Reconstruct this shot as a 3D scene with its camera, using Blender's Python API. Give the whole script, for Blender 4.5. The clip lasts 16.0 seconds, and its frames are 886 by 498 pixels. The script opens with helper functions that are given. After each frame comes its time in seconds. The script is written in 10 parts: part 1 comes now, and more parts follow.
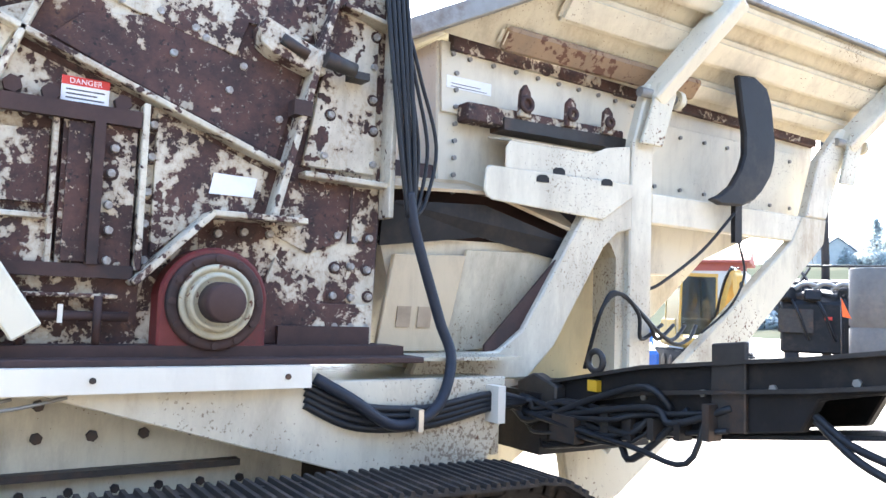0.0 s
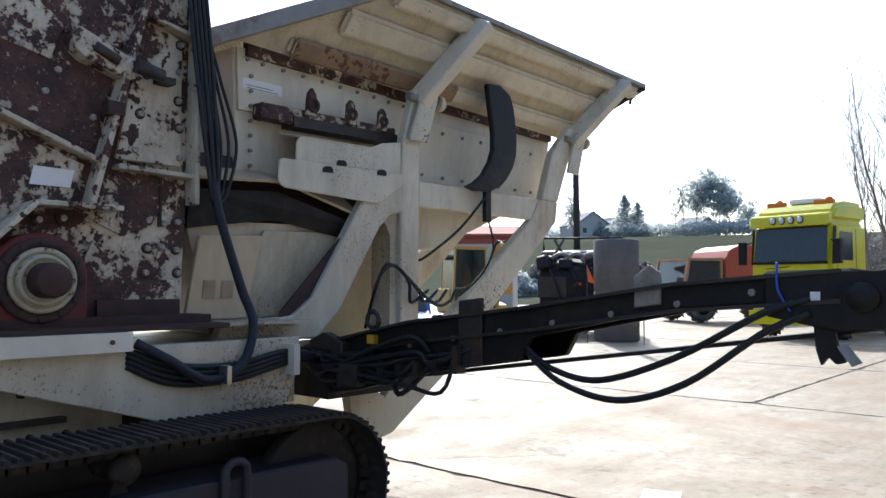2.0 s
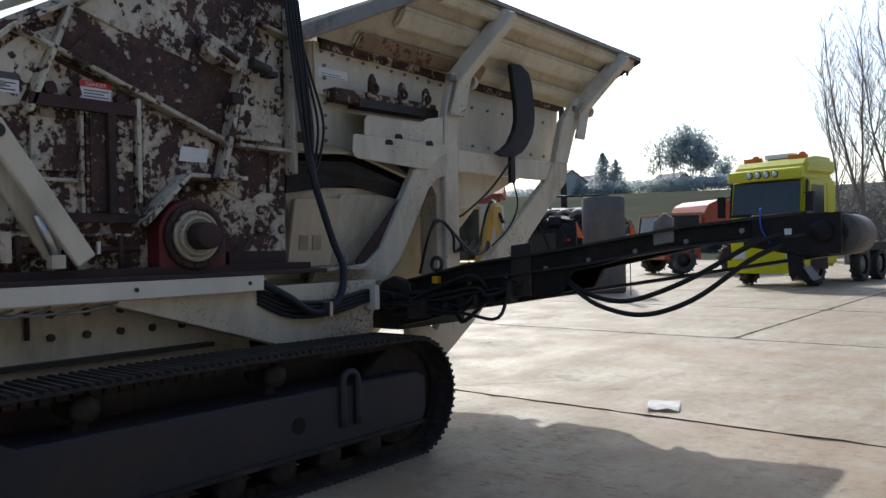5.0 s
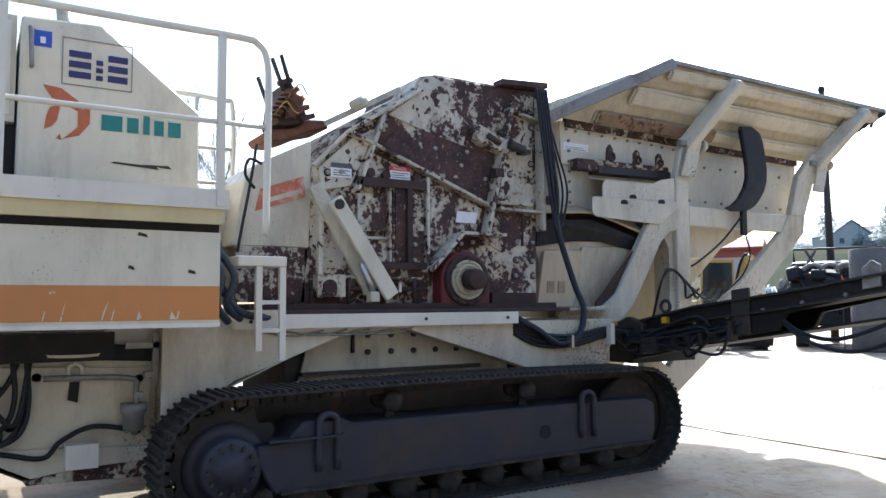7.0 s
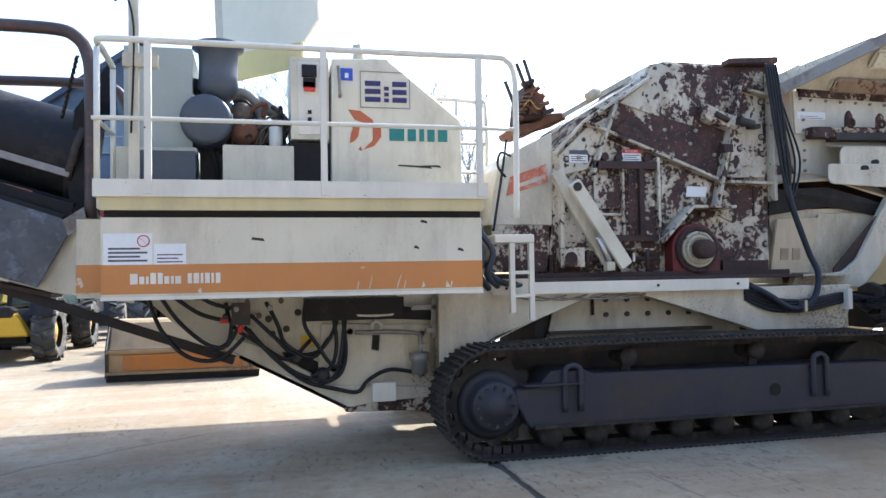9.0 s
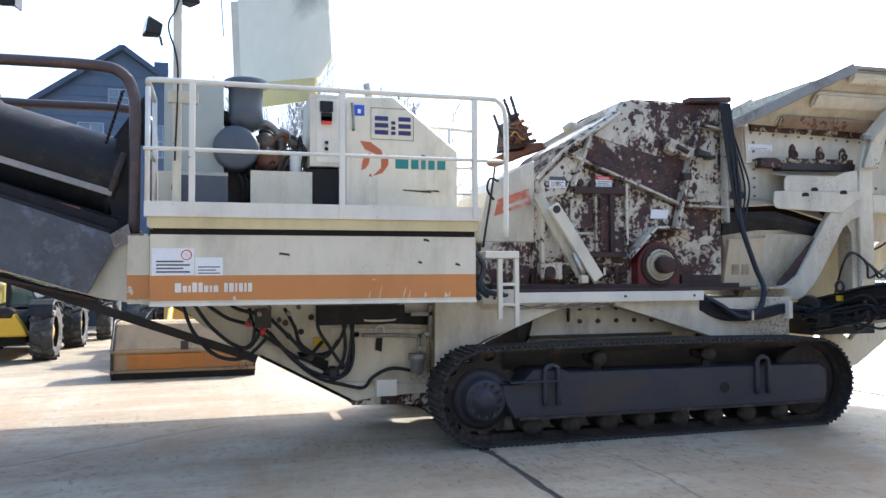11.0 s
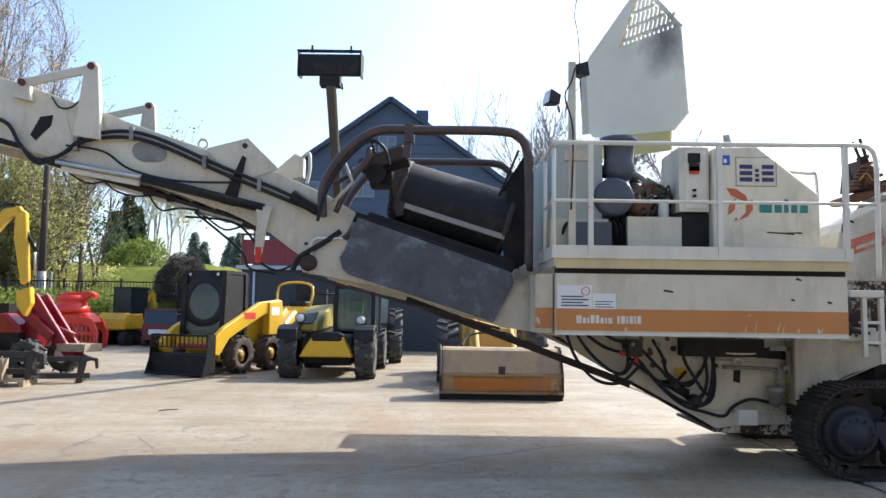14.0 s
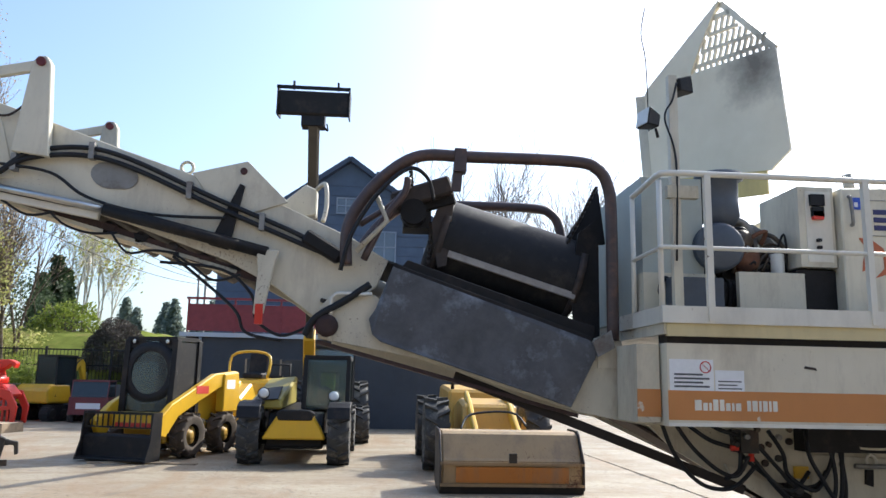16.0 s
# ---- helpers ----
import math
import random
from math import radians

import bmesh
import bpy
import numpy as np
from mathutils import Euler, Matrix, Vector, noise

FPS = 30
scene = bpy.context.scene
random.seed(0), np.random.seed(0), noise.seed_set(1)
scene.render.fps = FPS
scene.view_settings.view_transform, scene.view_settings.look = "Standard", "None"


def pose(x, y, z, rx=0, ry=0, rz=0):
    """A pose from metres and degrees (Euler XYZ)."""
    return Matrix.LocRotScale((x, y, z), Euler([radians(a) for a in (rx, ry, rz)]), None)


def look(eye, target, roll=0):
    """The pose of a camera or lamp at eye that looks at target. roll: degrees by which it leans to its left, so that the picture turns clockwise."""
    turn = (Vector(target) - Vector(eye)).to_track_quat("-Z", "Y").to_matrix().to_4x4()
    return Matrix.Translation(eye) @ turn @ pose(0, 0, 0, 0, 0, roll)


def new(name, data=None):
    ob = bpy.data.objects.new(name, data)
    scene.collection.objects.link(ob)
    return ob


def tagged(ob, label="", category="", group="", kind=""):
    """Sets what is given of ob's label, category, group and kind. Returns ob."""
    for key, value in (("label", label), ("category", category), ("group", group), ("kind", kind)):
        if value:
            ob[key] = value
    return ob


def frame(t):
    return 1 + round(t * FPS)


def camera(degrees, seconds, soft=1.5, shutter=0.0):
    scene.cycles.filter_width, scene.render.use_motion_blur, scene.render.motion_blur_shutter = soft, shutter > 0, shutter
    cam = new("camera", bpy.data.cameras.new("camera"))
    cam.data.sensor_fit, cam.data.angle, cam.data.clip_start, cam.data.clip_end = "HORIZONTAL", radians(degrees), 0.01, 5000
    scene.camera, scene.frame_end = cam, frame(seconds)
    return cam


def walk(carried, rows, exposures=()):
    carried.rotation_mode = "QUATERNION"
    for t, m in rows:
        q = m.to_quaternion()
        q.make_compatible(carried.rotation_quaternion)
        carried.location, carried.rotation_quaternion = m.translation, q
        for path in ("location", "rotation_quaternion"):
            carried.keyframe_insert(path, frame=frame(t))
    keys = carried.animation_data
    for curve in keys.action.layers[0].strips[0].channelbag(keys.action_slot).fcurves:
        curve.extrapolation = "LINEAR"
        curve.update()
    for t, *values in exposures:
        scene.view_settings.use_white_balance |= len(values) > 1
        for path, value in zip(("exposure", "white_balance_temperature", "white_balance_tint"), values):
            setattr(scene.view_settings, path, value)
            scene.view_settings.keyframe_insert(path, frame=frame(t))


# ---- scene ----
cam = camera(60.2, 16.0)

PATH = [
    (0, (1.367, -2.792, 1.73), (2.443, -1.113, 1.878), 2.0),
    (0.5, (1.208, -2.992, 1.721), (2.38, -1.377, 1.848), -0.3),
    (1, (0.997, -3.135, 1.716), (2.284, -1.611, 1.871), -0.5),
    (1.5, (0.896, -3.351, 1.706), (2.339, -1.975, 1.865), 0.7),
    (2, (0.76, -3.484, 1.692), (2.264, -2.168, 1.787), 0.2),
    (2.5, (0.512, -3.494, 1.674), (2.078, -2.255, 1.781), 1.0),
    (3, (0.261, -3.545, 1.694), (1.88, -2.374, 1.777), 1.0),
    (3.5, (0.072, -3.66, 1.66), (1.703, -2.502, 1.666), 1.2),
    (4, (-0.082, -3.633, 1.675), (1.511, -2.424, 1.656), 0.1),
    (6.5, (-1.206, -4.613, 1.473), (0.057, -3.068, 1.593), -0.9),
    (7, (-1.34, -4.878, 1.485), (-0.293, -3.18, 1.632), -0.4),
    (7.5, (-1.514, -5.12, 1.549), (-0.535, -3.378, 1.654), 0.7),
    (8, (-1.516, -5.395, 1.457), (-0.64, -3.603, 1.601), -0.5),
    (8.5, (-1.583, -5.639, 1.517), (-0.949, -3.744, 1.587), -0.5),
    (9, (-1.714, -5.835, 1.501), (-1.249, -3.891, 1.57), -1.0),
    (11.5, (-2.493, -6.891, 1.588), (-1.927, -4.974, 1.669), -0.6),
    (12, (-2.85, -7.079, 1.567), (-2.327, -5.153, 1.704), -2.7),
    (12.5, (-3.092, -7.331, 1.572), (-2.768, -5.363, 1.719), -1.7),
    (13, (-3.284, -7.57, 1.57), (-3.122, -5.58, 1.683), -1.1),
    (13.5, (-3.601, -7.583, 1.588), (-3.518, -5.591, 1.747), -2.4),
    (14, (-3.899, -7.396, 1.58), (-3.903, -5.402, 1.74), 0.8),
    (14.5, (-4.126, -6.981, 1.617), (-4.267, -4.995, 1.806), -1.7),
    (15, (-4.384, -6.534, 1.607), (-4.536, -4.551, 1.821), -0.1),
    (15.5, (-4.624, -6.04, 1.61), (-4.65, -4.054, 1.842), 1.3),
    (16, (-4.896, -5.475, 1.633), (-4.743, -3.511, 1.978), 1.2),
]
EXPOSURE = [(0, 2.95, 6150), (0.5, 2.6, 6150), (1, 2.25, 6150), (1.5, 1.7, 6150), (2, 0.9, 6100), (2.5, 0.52, 6200), (3, 0.38, 6300), (3.5, 0.22, 6400), (4, 0.08, 6400), (6.5, 1.0, 6050), (7, 1.4, 6050), (8, 1.96, 6050), (9, 1.8, 6050), (11.5, 1.78, 6080), (12.5, 1.45, 6150), (14, 1.2, 6250), (15, 1.18, 6350), (16, 1.05, 6350)]
EXPOSURE = [(t, stops, kelvin, 8) for t, stops, kelvin in EXPOSURE]
walk(cam, [(t, look(eye, target, roll)) for t, eye, target, roll in PATH], EXPOSURE)

# ---- world and sun ----
SUN_TO = Vector((0.94, 0.79, 1.0)).normalized()
world = bpy.data.worlds.new("sky_world")
scene.world = world
world.use_nodes = True
wn = world.node_tree
sky = wn.nodes.new("ShaderNodeTexSky")
sky.sky_type = "NISHITA"
sky.sun_disc = False
sky.sun_elevation = math.asin(SUN_TO.z)
sky.sun_rotation = math.atan2(SUN_TO.x, SUN_TO.y)
sky.air_density, sky.dust_density, sky.ozone_density = 1.0, 2.8, 3.2
wn.links.new(sky.outputs[0], wn.nodes["Background"].inputs[0])
wn.nodes["Background"].inputs[1].default_value = 0.15
sun = new("sun", bpy.data.lights.new("sun", "SUN"))
sun.data.energy, sun.data.angle, sun.data.color = 3.0, radians(0.5), (1.0, 0.97, 0.91)
sun.matrix_basis = look(SUN_TO * 60, (0, 0, 0))


# ---- materials ----
class Nodes:
    """A short hand for a Principled material."""

    def __init__(self, name):
        self.mat = bpy.data.materials.new(name)
        self.mat.use_nodes = True
        self.t = self.mat.node_tree
        self.b = self.t.nodes["Principled BSDF"]
        self.co = self.t.nodes.new("ShaderNodeTexCoord").outputs["Object"]

    def add(self, kind, **values):
        n = self.t.nodes.new(kind)
        for k, v in values.items():
            n.inputs[k].default_value = v
        return n

    def link(self, a, b):
        self.t.links.new(a, b)

    def noise(self, scale, detail=6, rough=0.6, stretch=None, lump=0.0):
        n = self.add("ShaderNodeTexNoise", Scale=scale, Detail=detail, Roughness=rough, Distortion=lump)
        src = self.co
        if stretch:
            m = self.add("ShaderNodeMapping")
            m.inputs["Scale"].default_value = stretch
            self.link(src, m.inputs["Vector"])
            src = m.outputs[0]
        self.link(src, n.inputs["Vector"])
        return n.outputs["Fac"]

    def ramp(self, fac, lo, hi, a=(0, 0, 0, 1), b=(1, 1, 1, 1)):
        r = self.t.nodes.new("ShaderNodeValToRGB")
        e = r.color_ramp.elements
        e[0].position, e[0].color, e[1].position, e[1].color = lo, a, hi, b
        self.link(fac, r.inputs[0])
        return r.outputs[0]

    def mix(self, fac, a, b):
        n = self.t.nodes.new("ShaderNodeMix")
        n.data_type = "RGBA"
        for slot, v in ((0, fac), (6, a), (7, b)):
            if hasattr(v, "is_linked"):
                self.link(v, n.inputs[slot])
            else:
                n.inputs[slot].default_value = v if slot == 0 else (*v[:3], 1)
        return n.outputs[2]

    def math(self, op, a, b=0.5):
        n = self.t.nodes.new("ShaderNodeMath")
        n.operation = op
        for slot, v in ((0, a), (1, b)):
            if hasattr(v, "is_linked"):
                self.link(v, n.inputs[slot])
            else:
                n.inputs[slot].default_value = v
        return n.outputs[0]

    def finish(self, color, rough, bump=None, strength=0.2, dist=0.01, metal=0.0):
        for slot, v in (("Base Color", color), ("Roughness", rough), ("Metallic", metal)):
            if hasattr(v, "is_linked"):
                self.link(v, self.b.inputs[slot])
            else:
                self.b.inputs[slot].default_value = (*v[:3], 1) if slot == "Base Color" else v
        if bump is not None:
            n = self.add("ShaderNodeBump", Strength=strength, Distance=dist)
            self.link(bump, n.inputs["Height"])
            self.link(n.outputs[0], self.b.inputs["Normal"])
        return self.mat


RUST = (0.12, 0.055, 0.033)


def paint(name, color, chips=0.30, rough=0.42, under=RUST, dirt=(0.16, 0.12, 0.085), dirty=0.35, fine=38.0, metal=0.0):
    """Worn paint: broad fading, run-down dirt, and chips through to what lies under it."""
    n = Nodes(name)
    fade = n.noise(0.9, 4, 0.6)
    base = n.mix(n.ramp(fade, 0.35, 0.7), color, [c * 0.84 for c in color])
    grime = n.math("MULTIPLY", n.ramp(n.noise(2.4, 8, 0.72, (1, 1, 0.35)), 0.48, 0.78), dirty)
    base = n.mix(grime, base, dirt)
    smear = n.math("MULTIPLY", n.ramp(n.noise(0.75, 9, 0.78, (1, 1, 0.6), 0.8), 0.5, 0.72), dirty * 0.55)
    base = n.mix(smear, base, [c * 0.45 for c in color])
    streak = n.math("MULTIPLY", n.ramp(n.noise(9, 4, 0.6, (1, 1, 0.07)), 0.6, 0.72), dirty * 0.5)
    base = n.mix(streak, base, [0.5 * (p + q) for p, q in zip(color, dirt)])
    if dirty > 0.5:
        runs = n.math("MULTIPLY", n.ramp(n.noise(1.6, 9, 0.78, (1, 1, 0.3), 0.4), 0.56, 0.72), dirty * 0.75)
        base = n.mix(runs, base, (0.27, 0.165, 0.085))
        specks = n.ramp(n.math("ADD", n.math("MULTIPLY", n.noise(55, 4, 0.6), 0.55), n.math("MULTIPLY", n.noise(0.9, 4, 0.6), 0.45)), 0.6, 0.625)
        base = n.mix(n.math("MULTIPLY", specks, 0.7), base, (0.13, 0.075, 0.045))
    spot = n.noise(fine, 5, 0.62)
    broad = n.noise(1.7, 3, 0.5)
    both = n.math("ADD", n.math("MULTIPLY", spot, 0.62), n.math("MULTIPLY", broad, 0.38))
    lo = 0.765 - chips * 0.5
    chip = n.ramp(both, lo, lo + 0.02)
    base = n.mix(chip, base, under)
    rg = n.mix(chip, (rough,) * 3, (0.85,) * 3)
    high = n.math("SUBTRACT", n.math("MULTIPLY", n.noise(70, 3, 0.6), 0.25), chip)
    return n.finish(base, rg, high, 0.35, 0.004, metal)


def peeled(name, amount):
    """Old cream paint come off in ragged sheets over dark oxide; amount: how much of it is gone."""
    n = Nodes(name)
    big = n.noise(1.25, 3, 0.5, lump=0.5)
    mid = n.noise(5.0, 11, 0.66, (1.0, 1.0, 0.7), 0.35)
    fleck = n.noise(24, 7, 0.62)
    fac = n.math("ADD", n.math("ADD", n.math("MULTIPLY", big, 0.36), n.math("MULTIPLY", mid, 0.4)), n.math("MULTIPLY", fleck, 0.24))
    lo = 0.64 - 0.28 * amount
    gone = n.ramp(fac, lo, lo + 0.008)
    dots = n.ramp(n.math("ADD", n.math("MULTIPLY", n.noise(13, 3, 0.5), 0.7), n.math("MULTIPLY", n.noise(2.2, 3, 0.5), 0.3)), 0.585, 0.6)
    gone = n.math("MAXIMUM", gone, dots)
    cream = n.mix(n.ramp(n.noise(4, 9, 0.75, (1, 1, 0.4)), 0.42, 0.7), (0.6, 0.55, 0.44), (0.32, 0.28, 0.215))
    cream = n.mix(n.math("MULTIPLY", n.ramp(n.noise(60, 5, 0.7), 0.58, 0.7), 0.6), cream, (0.2, 0.13, 0.09))
    oxide = n.mix(n.ramp(n.noise(5, 9, 0.75), 0.38, 0.66), (0.032, 0.018, 0.017), (0.1, 0.046, 0.036))
    oxide = n.mix(n.math("MULTIPLY", n.ramp(n.noise(2.7, 8, 0.75), 0.6, 0.72), 0.8), oxide, (0.17, 0.085, 0.045))
    oxide = n.mix(n.ramp(n.noise(38, 5, 0.65), 0.62, 0.66), oxide, (0.2, 0.17, 0.14))
    oxide = n.mix(n.ramp(n.noise(30, 4, 0.6), 0.6, 0.68), oxide, (0.012, 0.01, 0.01))
    halo = n.math("MULTIPLY", n.ramp(fac, lo - 0.04, lo), 0.55)
    cream = n.mix(halo, cream, (0.3, 0.2, 0.12))
    col = n.mix(gone, cream, oxide)
    rg = n.mix(gone, (0.5,) * 3, (0.78,) * 3)
    high = n.math("SUBTRACT", n.math("MULTIPLY", n.noise(45, 5, 0.7), 0.4), gone)
    return n.finish(col, rg, high, 0.6, 0.006)


def plain(name, color, rough=0.6, vary=0.25, scale=8.0, metal=0.0, bump=0.2, spots=None, shine=0.5):
    n = Nodes(name)
    n.b.inputs["Specular IOR Level"].default_value = shine
    col = n.mix(n.ramp(n.noise(scale, 7, 0.7), 0.3, 0.75), color, [c * (1 - vary) for c in color])
    if spots:
        col = n.mix(n.ramp(n.noise(scale * 0.35, 6, 0.72), 0.52, 0.68), col, spots)
    return n.finish(col, rough, n.noise(scale * 7, 4, 0.6), bump, 0.004, metal)


def glass(name, color=(0.42, 0.5, 0.5), rough=0.03):
    n = Nodes(name)
    n.b.inputs["Transmission Weight"].default_value = 0.85
    n.b.inputs["IOR"].default_value = 1.45
    return n.finish(color, rough)


CREAM = paint("cream_paint", (0.66, 0.605, 0.475), 0.25, dirty=0.6)
CREAM_CLEAN = paint("clean_cream_paint", (0.69, 0.635, 0.5), 0.2, 0.4, dirty=0.51)
CREAM_WORN = paint("worn_cream_paint", (0.6, 0.55, 0.42), 0.32, 0.5, dirty=0.85)
WHITE = paint("white_paint", (0.76, 0.72, 0.62), 0.2, 0.35, dirty=0.25)
TAN = paint("tan_dusty_paint", (0.58, 0.46, 0.3), 0.25, 0.6, dirty=0.5)
ORANGE = paint("orange_brown_stripe", (0.56, 0.225, 0.065), 0.26, 0.42, under=(0.62, 0.52, 0.4), dirty=0.15, fine=9)
PEEL_DARK = peeled("peeling_paint_nearly_gone", 0.65)
PEEL_HEAVY = peeled("peeling_paint_heavy", 0.56)
PEEL_MID = peeled("peeling_paint_half", 0.49)
PEEL_LIGHT = peeled("peeling_paint_light", 0.34)
OXIDE = plain("red_oxide_steel", (0.06, 0.03, 0.025), 0.75, 0.5, 7, spots=(0.022, 0.015, 0.014))
RED_OXIDE = plain("dull_red_paint", (0.16, 0.022, 0.022), 0.6, 0.4, 9, spots=(0.045, 0.018, 0.016))
BARE = plain("dark_bare_steel", (0.05, 0.045, 0.042), 0.55, 0.45, 9, metal=0.4, spots=(0.085, 0.05, 0.035))
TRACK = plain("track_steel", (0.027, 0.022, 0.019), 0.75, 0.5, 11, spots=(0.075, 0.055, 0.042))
BOLT = plain("dull_bolt_head", (0.5, 0.5, 0.48), 0.5, 0.4, 14, metal=0.2, spots=(0.2, 0.15, 0.11))
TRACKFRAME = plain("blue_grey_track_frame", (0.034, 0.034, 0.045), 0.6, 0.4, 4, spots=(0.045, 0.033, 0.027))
BLACK = plain("black_paint", (0.016, 0.015, 0.016), 0.55, 0.4, 8, spots=(0.034, 0.027, 0.022), shine=0.25)
RUBBER = plain("black_rubber", (0.02, 0.02, 0.022), 0.6, 0.35, 10, spots=(0.045, 0.04, 0.036), shine=0.3)
HOSE = plain("hydraulic_hose_rubber", (0.017, 0.018, 0.021), 0.48, 0.3, 12, shine=0.3)
# The paler bluish spots put the rubber's sheen into its colour.
BELT_GREY = plain("scuffed_rubber_painted_sheen", (0.1, 0.105, 0.12), 0.34, 0.6, 4.5, bump=0.5, spots=(0.23, 0.255, 0.31))
STEEL = plain("bright_steel", (0.55, 0.55, 0.54), 0.3, 0.2, 10, metal=0.9)
PIPE_BROWN = plain("brown_tube_paint", (0.085, 0.055, 0.05), 0.45, 0.4, 9, spots=(0.15, 0.075, 0.05))
GALV = plain("weathered_grey_steel", (0.3, 0.29, 0.27), 0.5, 0.3, 7, metal=0.3, spots=(0.14, 0.1, 0.08))
GREY_BLUE = plain("grey_blue_plastic", (0.075, 0.088, 0.11), 0.45, 0.25, 6)
BRASS = plain("engine_metal", (0.17, 0.125, 0.085), 0.5, 0.6, 18, metal=0.5, spots=(0.05, 0.045, 0.04))
LABEL = plain("white_label", (0.8, 0.8, 0.8), 0.5, 0.1, 20)
TEAL = plain("teal_letters", (0.02, 0.2, 0.19), 0.5, 0.2, 20)
NAVY = plain("navy_letters", (0.03, 0.03, 0.13), 0.5, 0.3, 26)
LOGO_ORANGE = plain("orange_letters", (0.5, 0.13, 0.05), 0.5, 0.2, 20)
BLUE = plain("blue_sticker", (0.03, 0.09, 0.5), 0.45, 0.2, 20)
LABEL_RED = plain("red_label", (0.6, 0.04, 0.03), 0.5, 0.2, 20)
BAR = plain("dark_print", (0.1, 0.1, 0.11), 0.6, 0.2, 20)
ORANGE_LABEL = plain("orange_label", (0.6, 0.17, 0.09), 0.5, 0.35, 14, spots=(0.65, 0.5, 0.4))
YELLOW = paint("machine_yellow", (0.72, 0.42, 0.025), 0.16, 0.35, dirty=0.2)
YELLOW_DUSTY = paint("dusty_yellow", (0.55, 0.32, 0.06), 0.26, 0.5, dirty=0.5)
RED = paint("bright_red_paint", (0.68, 0.035, 0.018), 0.14, 0.35, dirty=0.15)
CRIMSON = paint("crimson_paint", (0.24, 0.008, 0.022), 0.16, 0.35, dirty=0.2)
MAROON = paint("maroon_paint", (0.16, 0.03, 0.035), 0.3, 0.5)
ORANGE_RED = paint("orange_red_paint", (0.45, 0.075, 0.03), 0.25, 0.45)
LIME = paint("lime_yellow_paint", (0.68, 0.62, 0.02), 0.08, 0.25, dirty=0.1)
GREEN_TEAL = plain("teal_plastic", (0.04, 0.2, 0.17), 0.5, 0.3, 8)
TYRE = plain("tyre_rubber", (0.06, 0.057, 0.053), 0.8, 0.4, 9, spots=(0.2, 0.18, 0.15))
TYRE_BROWN = plain("dusty_tyre_rubber", (0.10, 0.075, 0.055), 0.85, 0.4, 9, spots=(0.17, 0.13, 0.1))
GLASS = glass("window_glass")
DARK_GLASS = plain("dark_window", (0.03, 0.04, 0.045), 0.08, 0.3, 3, bump=0.0)
WOOD = plain("pale_wood", (0.42, 0.31, 0.2), 0.75, 0.4, 9, spots=(0.2, 0.14, 0.09))
GLOW_AMBER = plain("amber_lens", (0.8, 0.2, 0.02), 0.25, 0.2, 10)
LAMP_GLASS = plain("lamp_lens", (0.7, 0.72, 0.7), 0.12, 0.15, 10)


# ---- geometry helpers ----
def thing(name, label, category, group="", kind=""):
    return tagged(new(name), label, category, group, kind)


def obj(name, bm, material, bevel=0.0, seg=1):
    if bevel:
        sharp = [e for e in bm.edges if len(e.link_faces) == 2 and e.calc_face_angle(0) > 0.5 and not e.smooth]
        bmesh.ops.bevel(bm, geom=sharp or [e for e in bm.edges if e.calc_face_angle(0) > 0.5], offset=bevel, segments=seg, affect="EDGES", clamp_overlap=True)
    me = bpy.data.meshes.new(name)
    bm.to_mesh(me)
    bm.free()
    me.materials.append(material)
    return new(name, me)


def part(name, bm, material, parent, label="", bevel=0.0, seg=1):
    ob = obj(name, bm, material, bevel, seg)
    ob.parent = parent
    return tagged(ob, label) if label else ob


def again(ob, m, parent):
    """Another object on the same mesh, at m."""
    o = new(ob.name.split(".")[0], ob.data)
    o.parent = parent
    o.matrix_basis = m
    return o


def B():
    return bmesh.new()


def box(bm, x0, x1, y0, y1, z0, z1):
    v = [bm.verts.new(p) for p in ((x0, y0, z0), (x1, y0, z0), (x1, y1, z0), (x0, y1, z0), (x0, y0, z1), (x1, y0, z1), (x1, y1, z1), (x0, y1, z1))]
    for f in ((3, 2, 1, 0), (4, 5, 6, 7), (0, 1, 5, 4), (1, 2, 6, 5), (2, 3, 7, 6), (3, 0, 4, 7)):
        bm.faces.new([v[i] for i in f])
    return bm


def loft(bm, a, b, caps=True):
    """Two rings of points joined into a closed solid."""
    va, vb = [bm.verts.new(p) for p in a], [bm.verts.new(p) for p in b]
    n = len(va)
    made = [bm.faces.new((va[i], va[(i + 1) % n], vb[(i + 1) % n], vb[i])) for i in range(n)]
    if caps:
        made += [bm.faces.new(va[::-1]), bm.faces.new(vb)]
    bmesh.ops.recalc_face_normals(bm, faces=made)
    return bm


def prism(bm, xz, y0, y1):
    """A plate of the outline xz, from y0 to y1."""
    return loft(bm, [(x, y0, z) for x, z in xz], [(x, y1, z) for x, z in xz])


def prism_x(bm, yz, x0, x1):
    return loft(bm, [(x0, y, z) for y, z in yz], [(x1, y, z) for y, z in yz])


def prism_z(bm, xy, z0, z1):
    return loft(bm, [(x, y, z0) for x, y in xy], [(x, y, z1) for x, y in xy])


def slab(bm, pts, thick):
    """A flat plate through the points, in any plane."""
    p = [Vector(q) for q in pts]
    n = sum(((p[i] - p[0]).cross(p[i + 1] - p[0]) for i in range(1, len(p) - 1)), Vector()).normalized() * thick
    return loft(bm, p, [q + n for q in p])


